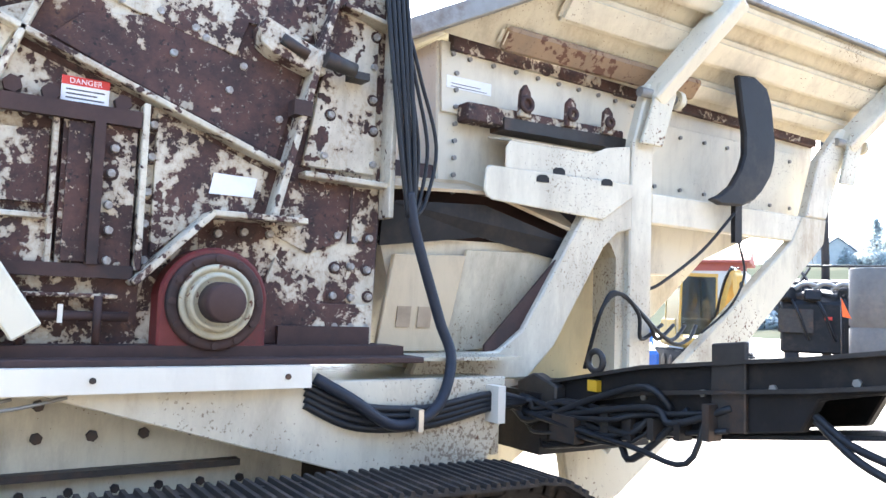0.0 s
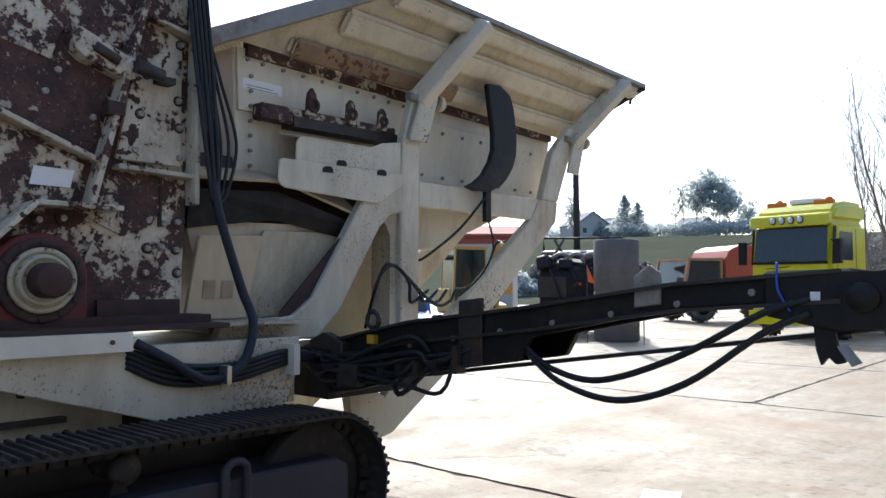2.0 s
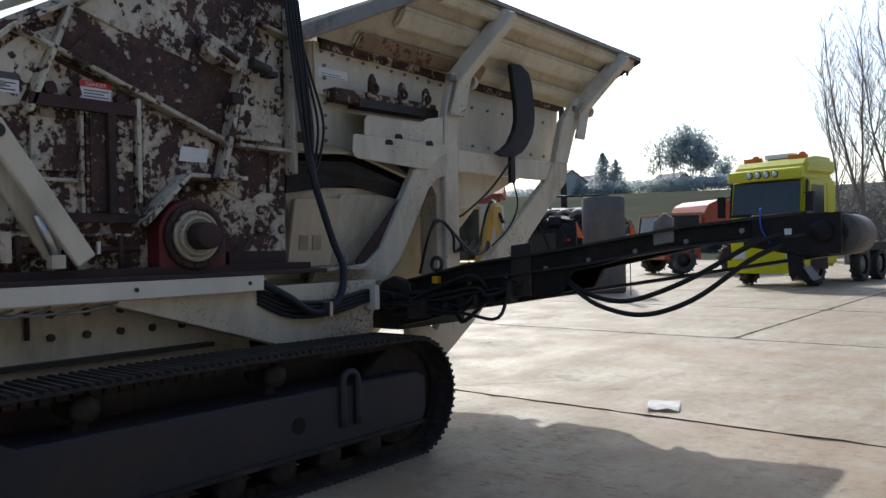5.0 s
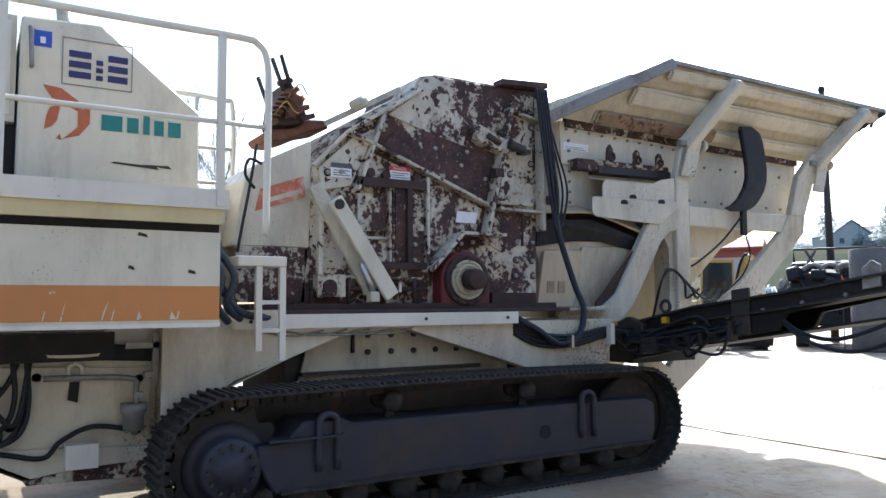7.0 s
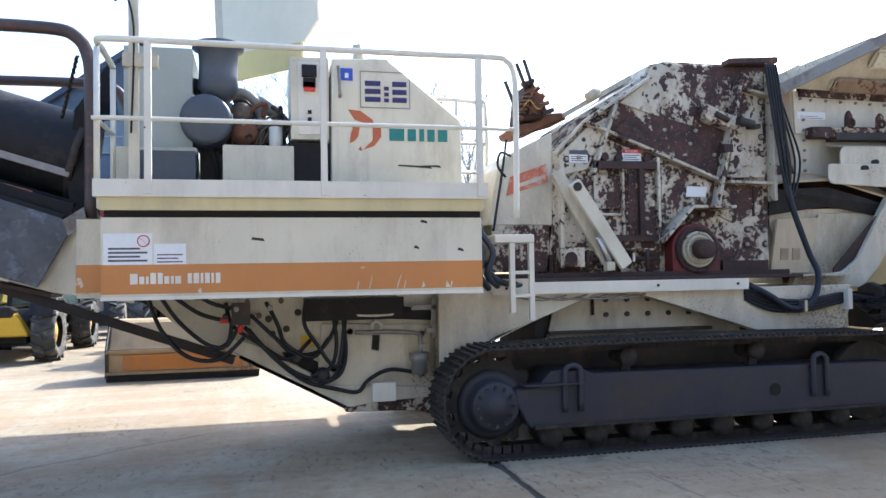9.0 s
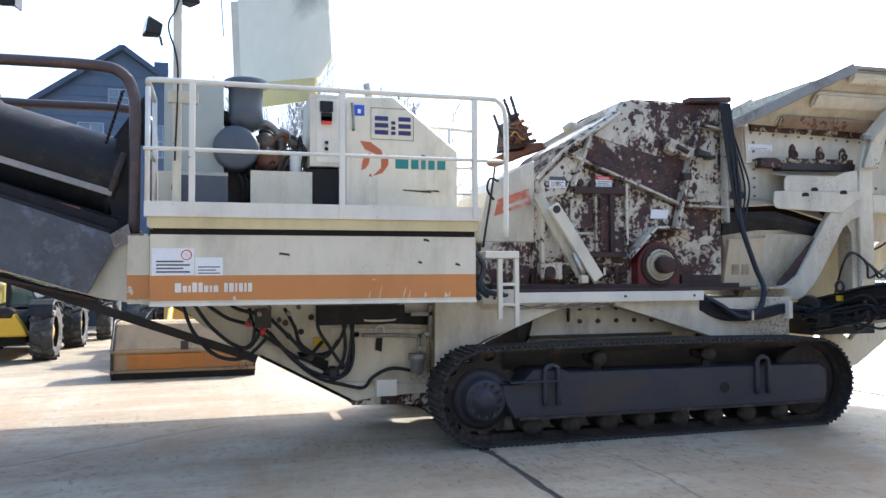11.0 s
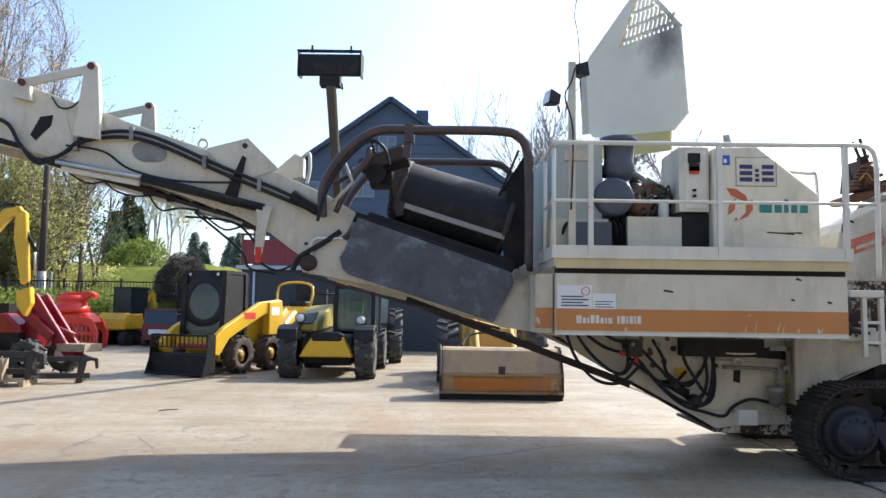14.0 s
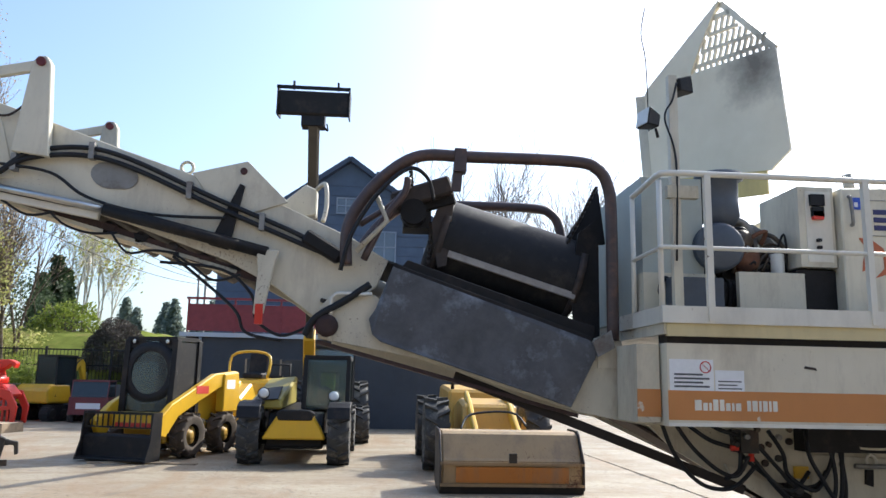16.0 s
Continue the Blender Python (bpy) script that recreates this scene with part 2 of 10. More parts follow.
def smooth_line(pts, steps=5):
    p = [Vector(q) for q in pts]
    if len(p) < 3:
        return p
    out = []
    for i in range(len(p) - 1):
        a, b, c, d = p[max(i - 1, 0)], p[i], p[i + 1], p[min(i + 2, len(p) - 1)]
        for k in range(steps):
            t = k / steps
            out.append(0.5 * (2 * b + (c - a) * t + (2 * a - 5 * b + 4 * c - d) * t * t + (3 * b - a - 3 * c + d) * t ** 3))
    return out + [p[-1]]


def tube(bm, pts, r, n=8, steps=5, taper=None):
    """A round bar or hose along the points."""
    line = smooth_line(pts, steps) if steps else [Vector(q) for q in pts]
    ahead = (line[1] - line[0]).normalized()
    side = ahead.orthogonal().normalized()
    rings = []
    for i, p in enumerate(line):
        d = (line[min(i + 1, len(line) - 1)] - line[max(i - 1, 0)]).normalized()
        side = (side - d * side.dot(d)).normalized()
        up = d.cross(side)
        q = r if taper is None else r + (taper - r) * i / (len(line) - 1)
        rings.append([bm.verts.new(p + (side * math.cos(a) + up * math.sin(a)) * q) for a in (2 * math.pi * k / n for k in range(n))])
    for ra, rb in zip(rings, rings[1:]):
        for k in range(n):
            f = bm.faces.new((ra[k], ra[(k + 1) % n], rb[(k + 1) % n], rb[k]))
            f.smooth = True
    bm.faces.new(rings[0][::-1])
    bm.faces.new(rings[-1])
    return bm


def cyl(bm, a, b, r, r2=None, n=24):
    tube(bm, [a, b], r, n, 0, r if r2 is None else r2)
    return bm


def lathe(bm, prof, axis="y", at=(0, 0, 0), n=24, ends=True):
    """Turns a profile of (radius, along) about an axis through at."""
    c = Vector(at)
    ring = []
    for r, s in prof:
        row = []
        for k in range(n):
            a = 2 * math.pi * k / n
            u, w = r * math.cos(a), r * math.sin(a)
            off = {"y": (u, s, w), "x": (s, u, w), "z": (u, w, s)}[axis]
            row.append(bm.verts.new(c + Vector(off)))
        ring.append(row)
    made = []
    for ra, rb in zip(ring, ring[1:]):
        for k in range(n):
            made.append(bm.faces.new((ra[k], ra[(k + 1) % n], rb[(k + 1) % n], rb[k])))
    for f in made:
        f.smooth = True
    if ends:
        made += [bm.faces.new(ring[0]), bm.faces.new(ring[-1])]
    bmesh.ops.recalc_face_normals(bm, faces=made)
    return bm


def ringo(bm, c, r, thick, axis="y", n=18):
    """A closed round ring."""
    c = Vector(c)
    rows = []
    for k in range(n):
        t = 2 * math.pi * k / n
        u = {"y": Vector((math.cos(t), 0, math.sin(t))), "x": Vector((0, math.cos(t), math.sin(t))), "z": Vector((math.cos(t), math.sin(t), 0))}[axis]
        w = {"y": Vector((0, 1, 0)), "x": Vector((1, 0, 0)), "z": Vector((0, 0, 1))}[axis]
        rows.append([bm.verts.new(c + u * r + (u * math.cos(s) + w * math.sin(s)) * thick) for s in (math.pi / 3 * i for i in range(6))])
    for k in range(n):
        x, y = rows[k], rows[(k + 1) % n]
        for i in range(6):
            bm.faces.new((x[i], x[(i + 1) % 6], y[(i + 1) % 6], y[i])).smooth = True
    bmesh.ops.recalc_face_normals(bm, faces=bm.faces[:])
    return bm


def bar(bm, p, q, w, h, up=(0, 0, 1)):
    """A square bar from p to q, w wide and h high."""
    p, q = Vector(p), Vector(q)
    d = (q - p).normalized()
    s = d.cross(Vector(up)).normalized()
    u = s.cross(d)
    ring = [s * (w / 2) + u * (h / 2), -s * (w / 2) + u * (h / 2), -s * (w / 2) - u * (h / 2), s * (w / 2) - u * (h / 2)]
    return loft(bm, [p + o for o in ring], [q + o for o in ring])


# ---- ground ----
def ground_material():
    n = Nodes("yard_concrete")
    base = n.mix(n.ramp(n.noise(0.3, 6, 0.65), 0.35, 0.7), (0.365, 0.31, 0.222), (0.28, 0.23, 0.16))
    base = n.mix(n.math("MULTIPLY", n.ramp(n.noise(0.8, 9, 0.75, (0.3, 1.3, 1.0), 0.5), 0.46, 0.63), 0.7), base, (0.21, 0.147, 0.087))
    base = n.mix(n.math("MULTIPLY", n.ramp(n.noise(0.5, 7, 0.7, (0.25, 1.5, 1.0)), 0.55, 0.7), 0.45), base, (0.44, 0.38, 0.28))
    base = n.mix(n.math("MULTIPLY", n.ramp(n.noise(9, 7, 0.72), 0.5, 0.7), 0.75), base, (0.16, 0.122, 0.085))
    base = n.mix(n.math("MULTIPLY", n.ramp(n.noise(22, 6, 0.7, (1.0, 0.5, 1.0)), 0.56, 0.66), 0.4), base, (0.44, 0.38, 0.28))
    base = n.mix(n.math("MULTIPLY", n.ramp(n.noise(0.16, 6, 0.7, (0.6, 1.6, 1.0), 0.6), 0.52, 0.62), 0.45), base, (0.2, 0.13, 0.075))
    base = n.mix(n.math("MULTIPLY", n.ramp(n.noise(1.7, 5, 0.6, lump=0.6), 0.63, 0.67), 0.55), base, (0.14, 0.115, 0.095))
    base = n.mix(n.ramp(n.noise(3.2, 8, 0.7), 0.70, 0.72), base, (0.09, 0.075, 0.06))
    pits = n.ramp(n.math("ADD", n.math("MULTIPLY", n.noise(11, 5, 0.62, (1.7, 0.55, 1.0)), 0.7), n.math("MULTIPLY", n.noise(0.7, 4, 0.6), 0.3)), 0.585, 0.61)
    base = n.mix(n.math("MULTIPLY", pits, 0.62), base, (0.1, 0.075, 0.052))
    wash = n.ramp(n.noise(0.34, 8, 0.75, (1.5, 0.3, 1.0), 0.8), 0.5, 0.62)
    base = n.mix(n.math("MULTIPLY", wash, 0.5), base, (0.26, 0.155, 0.075))
    v = n.add("ShaderNodeTexVoronoi", Scale=0.22)
    v.feature = "DISTANCE_TO_EDGE"
    warp = n.add("ShaderNodeTexNoise", Scale=1.3, Detail=6.0)
    n.link(n.co, warp.inputs["Vector"])
    mixv = n.t.nodes.new("ShaderNodeMix")
    mixv.data_type = "RGBA"
    mixv.inputs[0].default_value = 0.25
    n.link(n.co, mixv.inputs[6])
    n.link(warp.outputs["Color"], mixv.inputs[7])
    n.link(mixv.outputs[2], v.inputs["Vector"])
    crack = n.math("MULTIPLY", n.ramp(v.outputs["Distance"], 0.0, 0.004, (1, 1, 1, 1), (0, 0, 0, 1)), n.ramp(n.noise(0.25, 3, 0.5), 0.5, 0.6))
    base = n.mix(n.math("MULTIPLY", crack, 0.7), base, (0.1, 0.08, 0.06))
    high = n.math("SUBTRACT", n.math("ADD", n.noise(60, 5, 0.7), n.math("MULTIPLY", n.noise(4, 6, 0.6), 1.2)), n.math("ADD", crack, pits))
    return n.finish(base, n.mix(n.ramp(n.noise(1.2, 6, 0.7), 0.4, 0.7), (0.58,) * 3, (0.82,) * 3), high, 0.5, 0.012)


CONCRETE = ground_material()
JOINT = plain("dark_joint_filler", (0.07, 0.06, 0.05), 0.9, 0.5, 14)
GRASS = plain("grass_ground", (0.17, 0.2, 0.05), 0.95, 0.45, 1.2, bump=0.6, spots=(0.27, 0.22, 0.1), shine=0.0)
FIELD = plain("far_field", (0.10, 0.105, 0.075), 0.95, 0.3, 0.05, spots=(0.14, 0.125, 0.09), shine=0.0)

bm = B()
box(bm, -900, 900, -900, 900, -0.6, -0.02)
tagged(part("ground", bm, FIELD, None), "green fields round the yard, out to the horizon", "ground", kind="structure")
# The yard is cast in bays six metres long with open joints between them.
yard = tagged(new("pavement"), "pale dusty concrete yard with dark joints between its slabs", "pavement", kind="structure")
slab_rng = random.Random(3)


def broken_edge(x0, x1, y0, y1):
    """The outline of a slab whose edges have crumbled unevenly along the joint."""
    out, corners = [], [(x0, y0), (x1, y0), (x1, y1), (x0, y1)]
    for (ax, ay), (bx, by) in zip(corners, corners[1:] + corners[:1]):
        steps = max(4, int((abs(bx - ax) + abs(by - ay)) / 0.16))
        nx, ny = (-1 if by > ay else 1 if by < ay else 0), (1 if bx > ax else -1 if bx < ax else 0)
        for k in range(1, steps):
            bite = 0.016 + 0.026 * slab_rng.random() + (0.05 * slab_rng.random() if slab_rng.random() < 0.14 else 0)
            out.append((ax + (bx - ax) * k / steps + nx * bite, ay + (by - ay) * k / steps + ny * bite))
    return out


for i in range(-1, 11):
    cuts = [-30, -13, 26, 46] if i < 2 else [-30, -23.5, -11.5, 0.5, 12.5, 24.5, 46]
    for y0, y1 in zip(cuts, cuts[1:]):
        x0, x1 = 0.1 + 6 * i if i >= 0 else -35.9, 6.1 + 6 * i
        part("slab", prism_z(B(), broken_edge(x0, x1, y0, y1), -0.012, 0.0), CONCRETE, yard)
bm = B()
box(bm, -36.2, 66.2, -30.2, 46.2, -0.0155, -0.0125)
part("joint_filler", bm, JOINT, yard, "dark filler in the joints")

# Tall plain wall closing the yard's back, unseen; added to cut skylight and bounce sun.
bm = B()
box(bm, -46, 46, -14.4, -14.0, -0.01, 8.5)
tagged(part("wall_south_unseen", bm, plain("unseen_wall_grey", (0.2, 0.2, 0.2), 0.85, 0.35, 1.0), None), "tall dark unseen wall added to cut skylight and bounce sun", "wall", kind="structure")

# ---- the mobile crusher ----
YC = 1.55
machine = thing("mobile_crusher", "cream tracked mobile crusher with peeling rusty crusher box and hopper", "mobile crusher")


def mirror(y):
    return 2 * YC - y


def outline_track(step, inset=0.0):
    """Points and headings along the closed loop of a crawler."""
    r = 0.45 - inset
    a, b, zc = 0.13, 3.83, 0.455
    run = b - a
    loop = 2 * run + 2 * math.pi * r
    n = round(loop / step)
    for k in range(n):
        s = loop * k / n
        if s < run:
            yield (a + s, zc + r + 0.02 * math.sin(s / run * math.pi), 0.0)
        elif s < run + math.pi * r:
            t = (s - run) / r
            yield (b + r * math.sin(t), zc + r * math.cos(t), t)
        elif s < 2 * run + math.pi * r:
            yield (b - (s - run - math.pi * r), zc - r, math.pi)
        else:
            t = (s - 2 * run - math.pi * r) / r
            yield (a - r * math.sin(t), zc - r * math.cos(t), math.pi + t)


def shoe_mesh():
    bm = B()
    prof = [(-0.088, -0.018), (0.082, -0.018), (0.088, -0.004)]
    for x in (0.06, 0.004, -0.052):
        prof += [(x + 0.014, -0.004), (x + 0.009, 0.017), (x - 0.009, 0.017), (x - 0.014, -0.004)]
    prof.append((-0.088, -0.004))
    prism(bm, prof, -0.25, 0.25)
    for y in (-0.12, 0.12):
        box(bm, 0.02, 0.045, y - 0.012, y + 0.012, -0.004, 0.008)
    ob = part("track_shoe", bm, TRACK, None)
    return ob


first_shoe = shoe_mesh()


def crawler(y0, near):
    yc = y0 + 0.25
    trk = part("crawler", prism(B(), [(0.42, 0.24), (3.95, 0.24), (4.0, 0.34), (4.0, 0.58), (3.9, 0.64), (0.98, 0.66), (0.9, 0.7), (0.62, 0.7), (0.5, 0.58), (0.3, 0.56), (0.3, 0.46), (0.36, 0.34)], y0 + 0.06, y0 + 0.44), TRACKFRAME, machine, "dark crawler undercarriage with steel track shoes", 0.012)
    for x, z, turn in outline_track(0.171):
        m = Matrix.Translation((x, yc, z)) @ Matrix.Rotation(turn, 4, "Y")
        again(first_shoe, m, trk)
    # chain links inside the shoes
    bm = B()
    pts = list(outline_track(0.086, 0.05))
    for x, z, turn in pts:
        for y in (yc - 0.07, yc + 0.07):
            c, s = math.cos(turn), math.sin(turn)
            u, w = Vector((c, 0, -s)) * 0.05, Vector((s, 0, c)) * 0.035
            p = Vector((x, y, z))
            loft(bm, [p - u - w + Vector((0, -0.015, 0)), p + u - w + Vector((0, -0.015, 0)), p + u + w + Vector((0, -0.015, 0)), p - u + w + Vector((0, -0.015, 0))],
                 [p - u - w + Vector((0, 0.015, 0)), p + u - w + Vector((0, 0.015, 0)), p + u + w + Vector((0, 0.015, 0)), p - u + w + Vector((0, 0.015, 0))])
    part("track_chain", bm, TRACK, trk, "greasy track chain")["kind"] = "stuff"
    # drive sprocket and hub
    bm = B()
    ring = []
    for k in range(48):
        a = 2 * math.pi * k / 48
        r = 0.39 if k % 4 < 2 else 0.335
        ring.append((0.13 + r * math.cos(a), 0.455 + r * math.sin(a)))
    prism(bm, ring, yc - 0.04, yc + 0.04)
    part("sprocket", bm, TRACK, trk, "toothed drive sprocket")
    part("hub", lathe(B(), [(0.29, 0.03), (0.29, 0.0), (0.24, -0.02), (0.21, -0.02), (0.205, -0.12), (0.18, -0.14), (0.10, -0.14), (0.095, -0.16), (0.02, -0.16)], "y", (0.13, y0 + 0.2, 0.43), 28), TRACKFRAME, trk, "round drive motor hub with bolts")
    bolt = None
    for k in range(12):
        a = 2 * math.pi * k / 12
        p = (0.13 + 0.155 * math.cos(a), y0 + 0.06, 0.43 + 0.155 * math.sin(a))
        if bolt is None:
            bolt = part("hub_bolt", cyl(B(), (0, 0, 0), (0, -0.02, 0), 0.016, n=6), TRACK, trk)
            bolt.matrix_basis = Matrix.Translation(p)
        else:
            again(bolt, Matrix.Translation(p), trk)
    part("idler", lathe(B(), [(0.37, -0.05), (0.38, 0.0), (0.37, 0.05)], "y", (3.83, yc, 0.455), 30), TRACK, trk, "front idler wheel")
    # rollers
    low = None
    for k in range(8):
        x = 0.62 + k * 0.4
        if low is None:
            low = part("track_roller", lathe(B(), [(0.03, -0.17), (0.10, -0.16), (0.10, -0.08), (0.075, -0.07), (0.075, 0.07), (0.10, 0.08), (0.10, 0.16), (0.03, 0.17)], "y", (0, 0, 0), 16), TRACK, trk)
            low.matrix_basis = Matrix.Translation((x, yc, 0.165))
        else:
            again(low, Matrix.Translation((x, yc, 0.165)), trk)
    for x in (1.35, 2.6):
        again(low, Matrix.Translation((x, yc, 0.78)) @ Matrix.Diagonal((0.75, 0.8, 0.75, 1)), trk)
    if near:
        yf = y0 + 0.06
        part("frame_plug", cyl(B(), (2.72, yf + 0.01, 0.44), (2.72, yf - 0.006, 0.44), 0.055, n=20), BLACK, trk, "round dark hole")
        for x in (0.72, 3.1):
            bm = B()
            tube(bm, [(x, yf - 0.02, 0.36), (x, yf - 0.02, 0.66), (x + 0.02, yf - 0.02, 0.72), (x + 0.07, yf - 0.02, 0.74), (x + 0.12, yf - 0.02, 0.72), (x + 0.14, yf - 0.02, 0.66), (x + 0.14, yf - 0.02, 0.36)], 0.025, 8, 3)
            part("tow_bracket", bm, TRACKFRAME, trk, "upright tow bracket")
        part("step_plate", box(B(), 0.36, 0.9, y0 - 0.0, y0 + 0.12, 0.585, 0.6), TRACKFRAME, trk, bevel=0.004)
        part("guard_rail", prism(B(), [(0.45, 0.235), (3.95, 0.235), (3.95, 0.262), (0.45, 0.262)], y0 + 0.02, y0 + 0.075), TRACK, trk)
        for x in (1.3, 2.55):
            part("roller_post", prism(B(), [(x, 0.64), (x + 0.1, 0.64), (x + 0.07, 0.74), (x + 0.03, 0.74)], y0 + 0.2, y0 + 0.24), TRACK, trk)
    return trk


crawler(0.06, True)
crawler(mirror(0.56), False)
bpy.data.objects.remove(first_shoe, do_unlink=True)

# main frame
frame_part = part("main_frame", prism(B(), [(-0.2, 0.62), (-0.08, 0.6), (0.04, 0.72), (0.14, 0.84), (0.32, 0.95), (0.7, 1.08), (1.28, 1.30), (1.72, 1.30), (3.1, 0.88), (3.45, 0.85), (3.93, 0.86), (4.04, 1.1), (4.06, 1.34), (-0.2, 1.34)], 0.70, 0.74), CREAM, machine, "cream welded side frame, chipped and stained", 0.006)
part("frame_side", prism(B(), [(-0.2, 0.62), (0.14, 0.84), (0.7, 1.08), (1.28, 1.30), (1.72, 1.30), (3.1, 0.88), (3.93, 0.86), (4.06, 1.34), (-0.2, 1.34)], mirror(0.74), mirror(0.70)), CREAM, frame_part, bevel=0.006)
bm = B()
box(bm, -0.18, -0.12, 0.74, mirror(0.74), 0.64, 1.34)
box(bm, 4.0, 4.05, 0.74, mirror(0.74), 0.9, 1.3)
box(bm, -0.1, 4.0, 0.74, mirror(0.74), 1.31, 1.34)
part("cross_plate", bm, CREAM_WORN, frame_part, bevel=0.004)
# flanges along the arched lower edges
bm = B()
for (xa, za), (xb, zb) in (((0.14, 0.84), (0.7, 1.08)), ((0.7, 1.08), (1.28, 1.3)), ((1.72, 1.3), (3.1, 0.88))):
    slab(bm, [(xa, 0.705, za), (xb, 0.705, zb), (xb, 0.86, zb), (xa, 0.86, za)], 0.012)
part("lower_flange", bm, CREAM_WORN, frame_part)
inner = part("bolted_plate", prism(B(), [(0.62, 0.62), (2.95, 0.62), (2.95, 1.02), (2.6, 1.31), (1.0, 1.31), (0.9, 0.9)], 0.95, 0.98), CREAM_WORN, frame_part, "stained inner plate with bolts", 0.005)
bolt_s = part("plate_bolt", cyl(B(), (0, 0, 0), (0, -0.022, 0), 0.026, n=6), BARE, inner)
spots = [(1.5 + 0.22 * i, z) for i in range(5) for z in (1.24, 1.1)]
bolt_s.matrix_basis = Matrix.Translation((spots[0][0], 0.95, spots[0][1]))
for x, z in spots[1:]:
    again(bolt_s, Matrix.Translation((x, 0.95, z)) @ Matrix.Rotation(x * 7, 4, "Y"), inner)
for i in range(9):
    for j in range(2):
        again(bolt_s, Matrix.Translation((1.1 + 0.19 * i + 0.04 * j, 0.95, 0.86 - 0.09 * j)) @ Matrix.Diagonal((0.8, 1, 0.8, 1)), inner)
part("inner_ledge", box(B(), 0.9, 2.6, 0.88, 0.95, 0.93, 0.96), BARE, inner, bevel=0.006)
part("inner_hook", tube(B(), [(1.36, 0.93, 1.27), (1.36, 0.93, 1.1)], 0.016, 8, 0), BARE, inner)
part("pivot_cap", lathe(B(), [(0.055, 0.0), (0.055, -0.03), (0.035, -0.035)], "y", (2.42, 0.95, 1.2), 18), BARE, inner)
bm = B()
box(bm, 0.3, 3.6, 1.05, mirror(1.05), 0.45, 0.6)
box(bm, 0.8, 3.2, 1.0, mirror(1.0), 0.6, 1.3)
# Dark backing plate added to hide sunlit ground behind the track.
box(bm, 0.3, 4.12, 0.62, 0.65, 0.3, 0.86)
part("belly_box", bm, BARE, frame_part, "dark lower hopper between the crawlers", 0.02)

# white ledge with the crusher's base rail over it
ledge = part("ledge", box(B(), 0.28, 2.84, 0.62, 1.0, 1.32, 1.425), WHITE, machine, "white walkway edge", 0.006)
for x in (1.88, 2.72, 0.4):
    part("ledge_bolt", cyl(B(), (x, 0.622, 1.375), (x, 0.61, 1.375), 0.014, n=8), BARE, ledge)
part("base_rail", prism(B(), [(0.35, 1.425), (3.5, 1.425), (3.5, 1.455), (0.35, 1.455)], 0.68, 1.1), OXIDE, machine, "rusty base rail under the crusher", 0.004)
part("base_rail", box(B(), 0.45, 3.45, 0.82, 1.1, 1.455, 1.505), OXIDE, machine, bevel=0.004)

# ---- crusher box ----
HOUSE = [(0.92, 1.5), (1.0, 1.96), (1.02, 2.63), (1.33, 3.0), (1.72, 3.24), (2.03, 3.43), (2.08, 3.54), (2.25, 3.58), (2.92, 3.58), (3.42, 3.6), (3.42, 3.42), (3.36, 2.4), (3.34, 1.5)]
crusher = part("crusher_box", prism(B(), HOUSE, 1.0, 1.03), PEEL_HEAVY, machine, "crusher box with cream paint peeling off dark red oxide", 0.004)
part("crusher_side", prism(B(), HOUSE, mirror(1.03), mirror(1.0)), PEEL_HEAVY, crusher, bevel=0.004)
for (xa, za), (xb, zb) in zip(HOUSE[2:9], HOUSE[3:10]):
    part("top_plate", slab(B(), [(xa, 1.03, za - 0.004), (xb, 1.03, zb - 0.004), (xb, mirror(1.03), zb - 0.004), (xa, mirror(1.03), za - 0.004)], 0.03), PEEL_MID, crusher, "peeling top plate")
bm = B()
slab(bm, [(3.40, 1.03, 3.58), (3.32, 1.03, 1.5), (3.32, mirror(1.03), 1.5), (3.40, mirror(1.03), 3.58)], 0.03)
part("end_plate", bm, OXIDE, crusher)


def rib(x0, z0, x1, z1, mat, wide=0.03, proud=0.1):
    d = Vector((x1 - x0, 0, z1 - z0)).normalized()
    n = Vector((-d.z, 0, d.x)) * wide / 2
    a, b = Vector((x0, 1.0, z0)), Vector((x1, 1.0, z1))
    bm = B()
    loft(bm, [a + n, b + n, b - n, a - n], [q - Vector((0, proud, 0)) for q in (a + n, b + n, b - n, a - n)])
    return part("rib", bm, mat, crusher, "", 0.005)


rib(1.33, 2.95, 2.78, 2.40, PEEL_LIGHT)
rib(1.66, 3.15, 1.40, 2.46, PEEL_LIGHT)
rib(3.02, 3.42, 2.70, 2.10, PEEL_LIGHT, 0.035, 0.13)
rib(2.87, 2.39, 3.38, 2.38, PEEL_LIGHT)
rib(3.37, 3.52, 3.37, 2.2, PEEL_LIGHT, 0.03, 0.13)
rib(3.05, 3.33, 3.38, 3.27, PEEL_LIGHT, 0.025, 0.12)
rib(2.08, 2.62, 2.08, 1.84, PEEL_LIGHT)
rib(1.71, 2.58, 1.71, 1.82, PEEL_LIGHT, 0.025, 0.08)
rib(1.46, 2.06, 1.71, 2.06, PEEL_LIGHT, 0.025, 0.08)
rib(2.05, 1.78, 2.39, 2.13, PEEL_LIGHT, 0.03, 0.2)
rib(2.39, 2.13, 2.86, 2.13, PEEL_LIGHT, 0.03, 0.2)
rib(1.02, 2.64, 1.33, 2.96, PEEL_LIGHT, 0.03, 0.06)
rib(1.33, 2.96, 2.05, 3.42, PEEL_LIGHT, 0.03, 0.08)
rib(1.2, 1.72, 2.0, 1.72, PEEL_MID, 0.02, 0.12)
rib(1.08, 2.5, 1.06, 1.55, PEEL_MID, 0.04, 0.09)
bm = B()
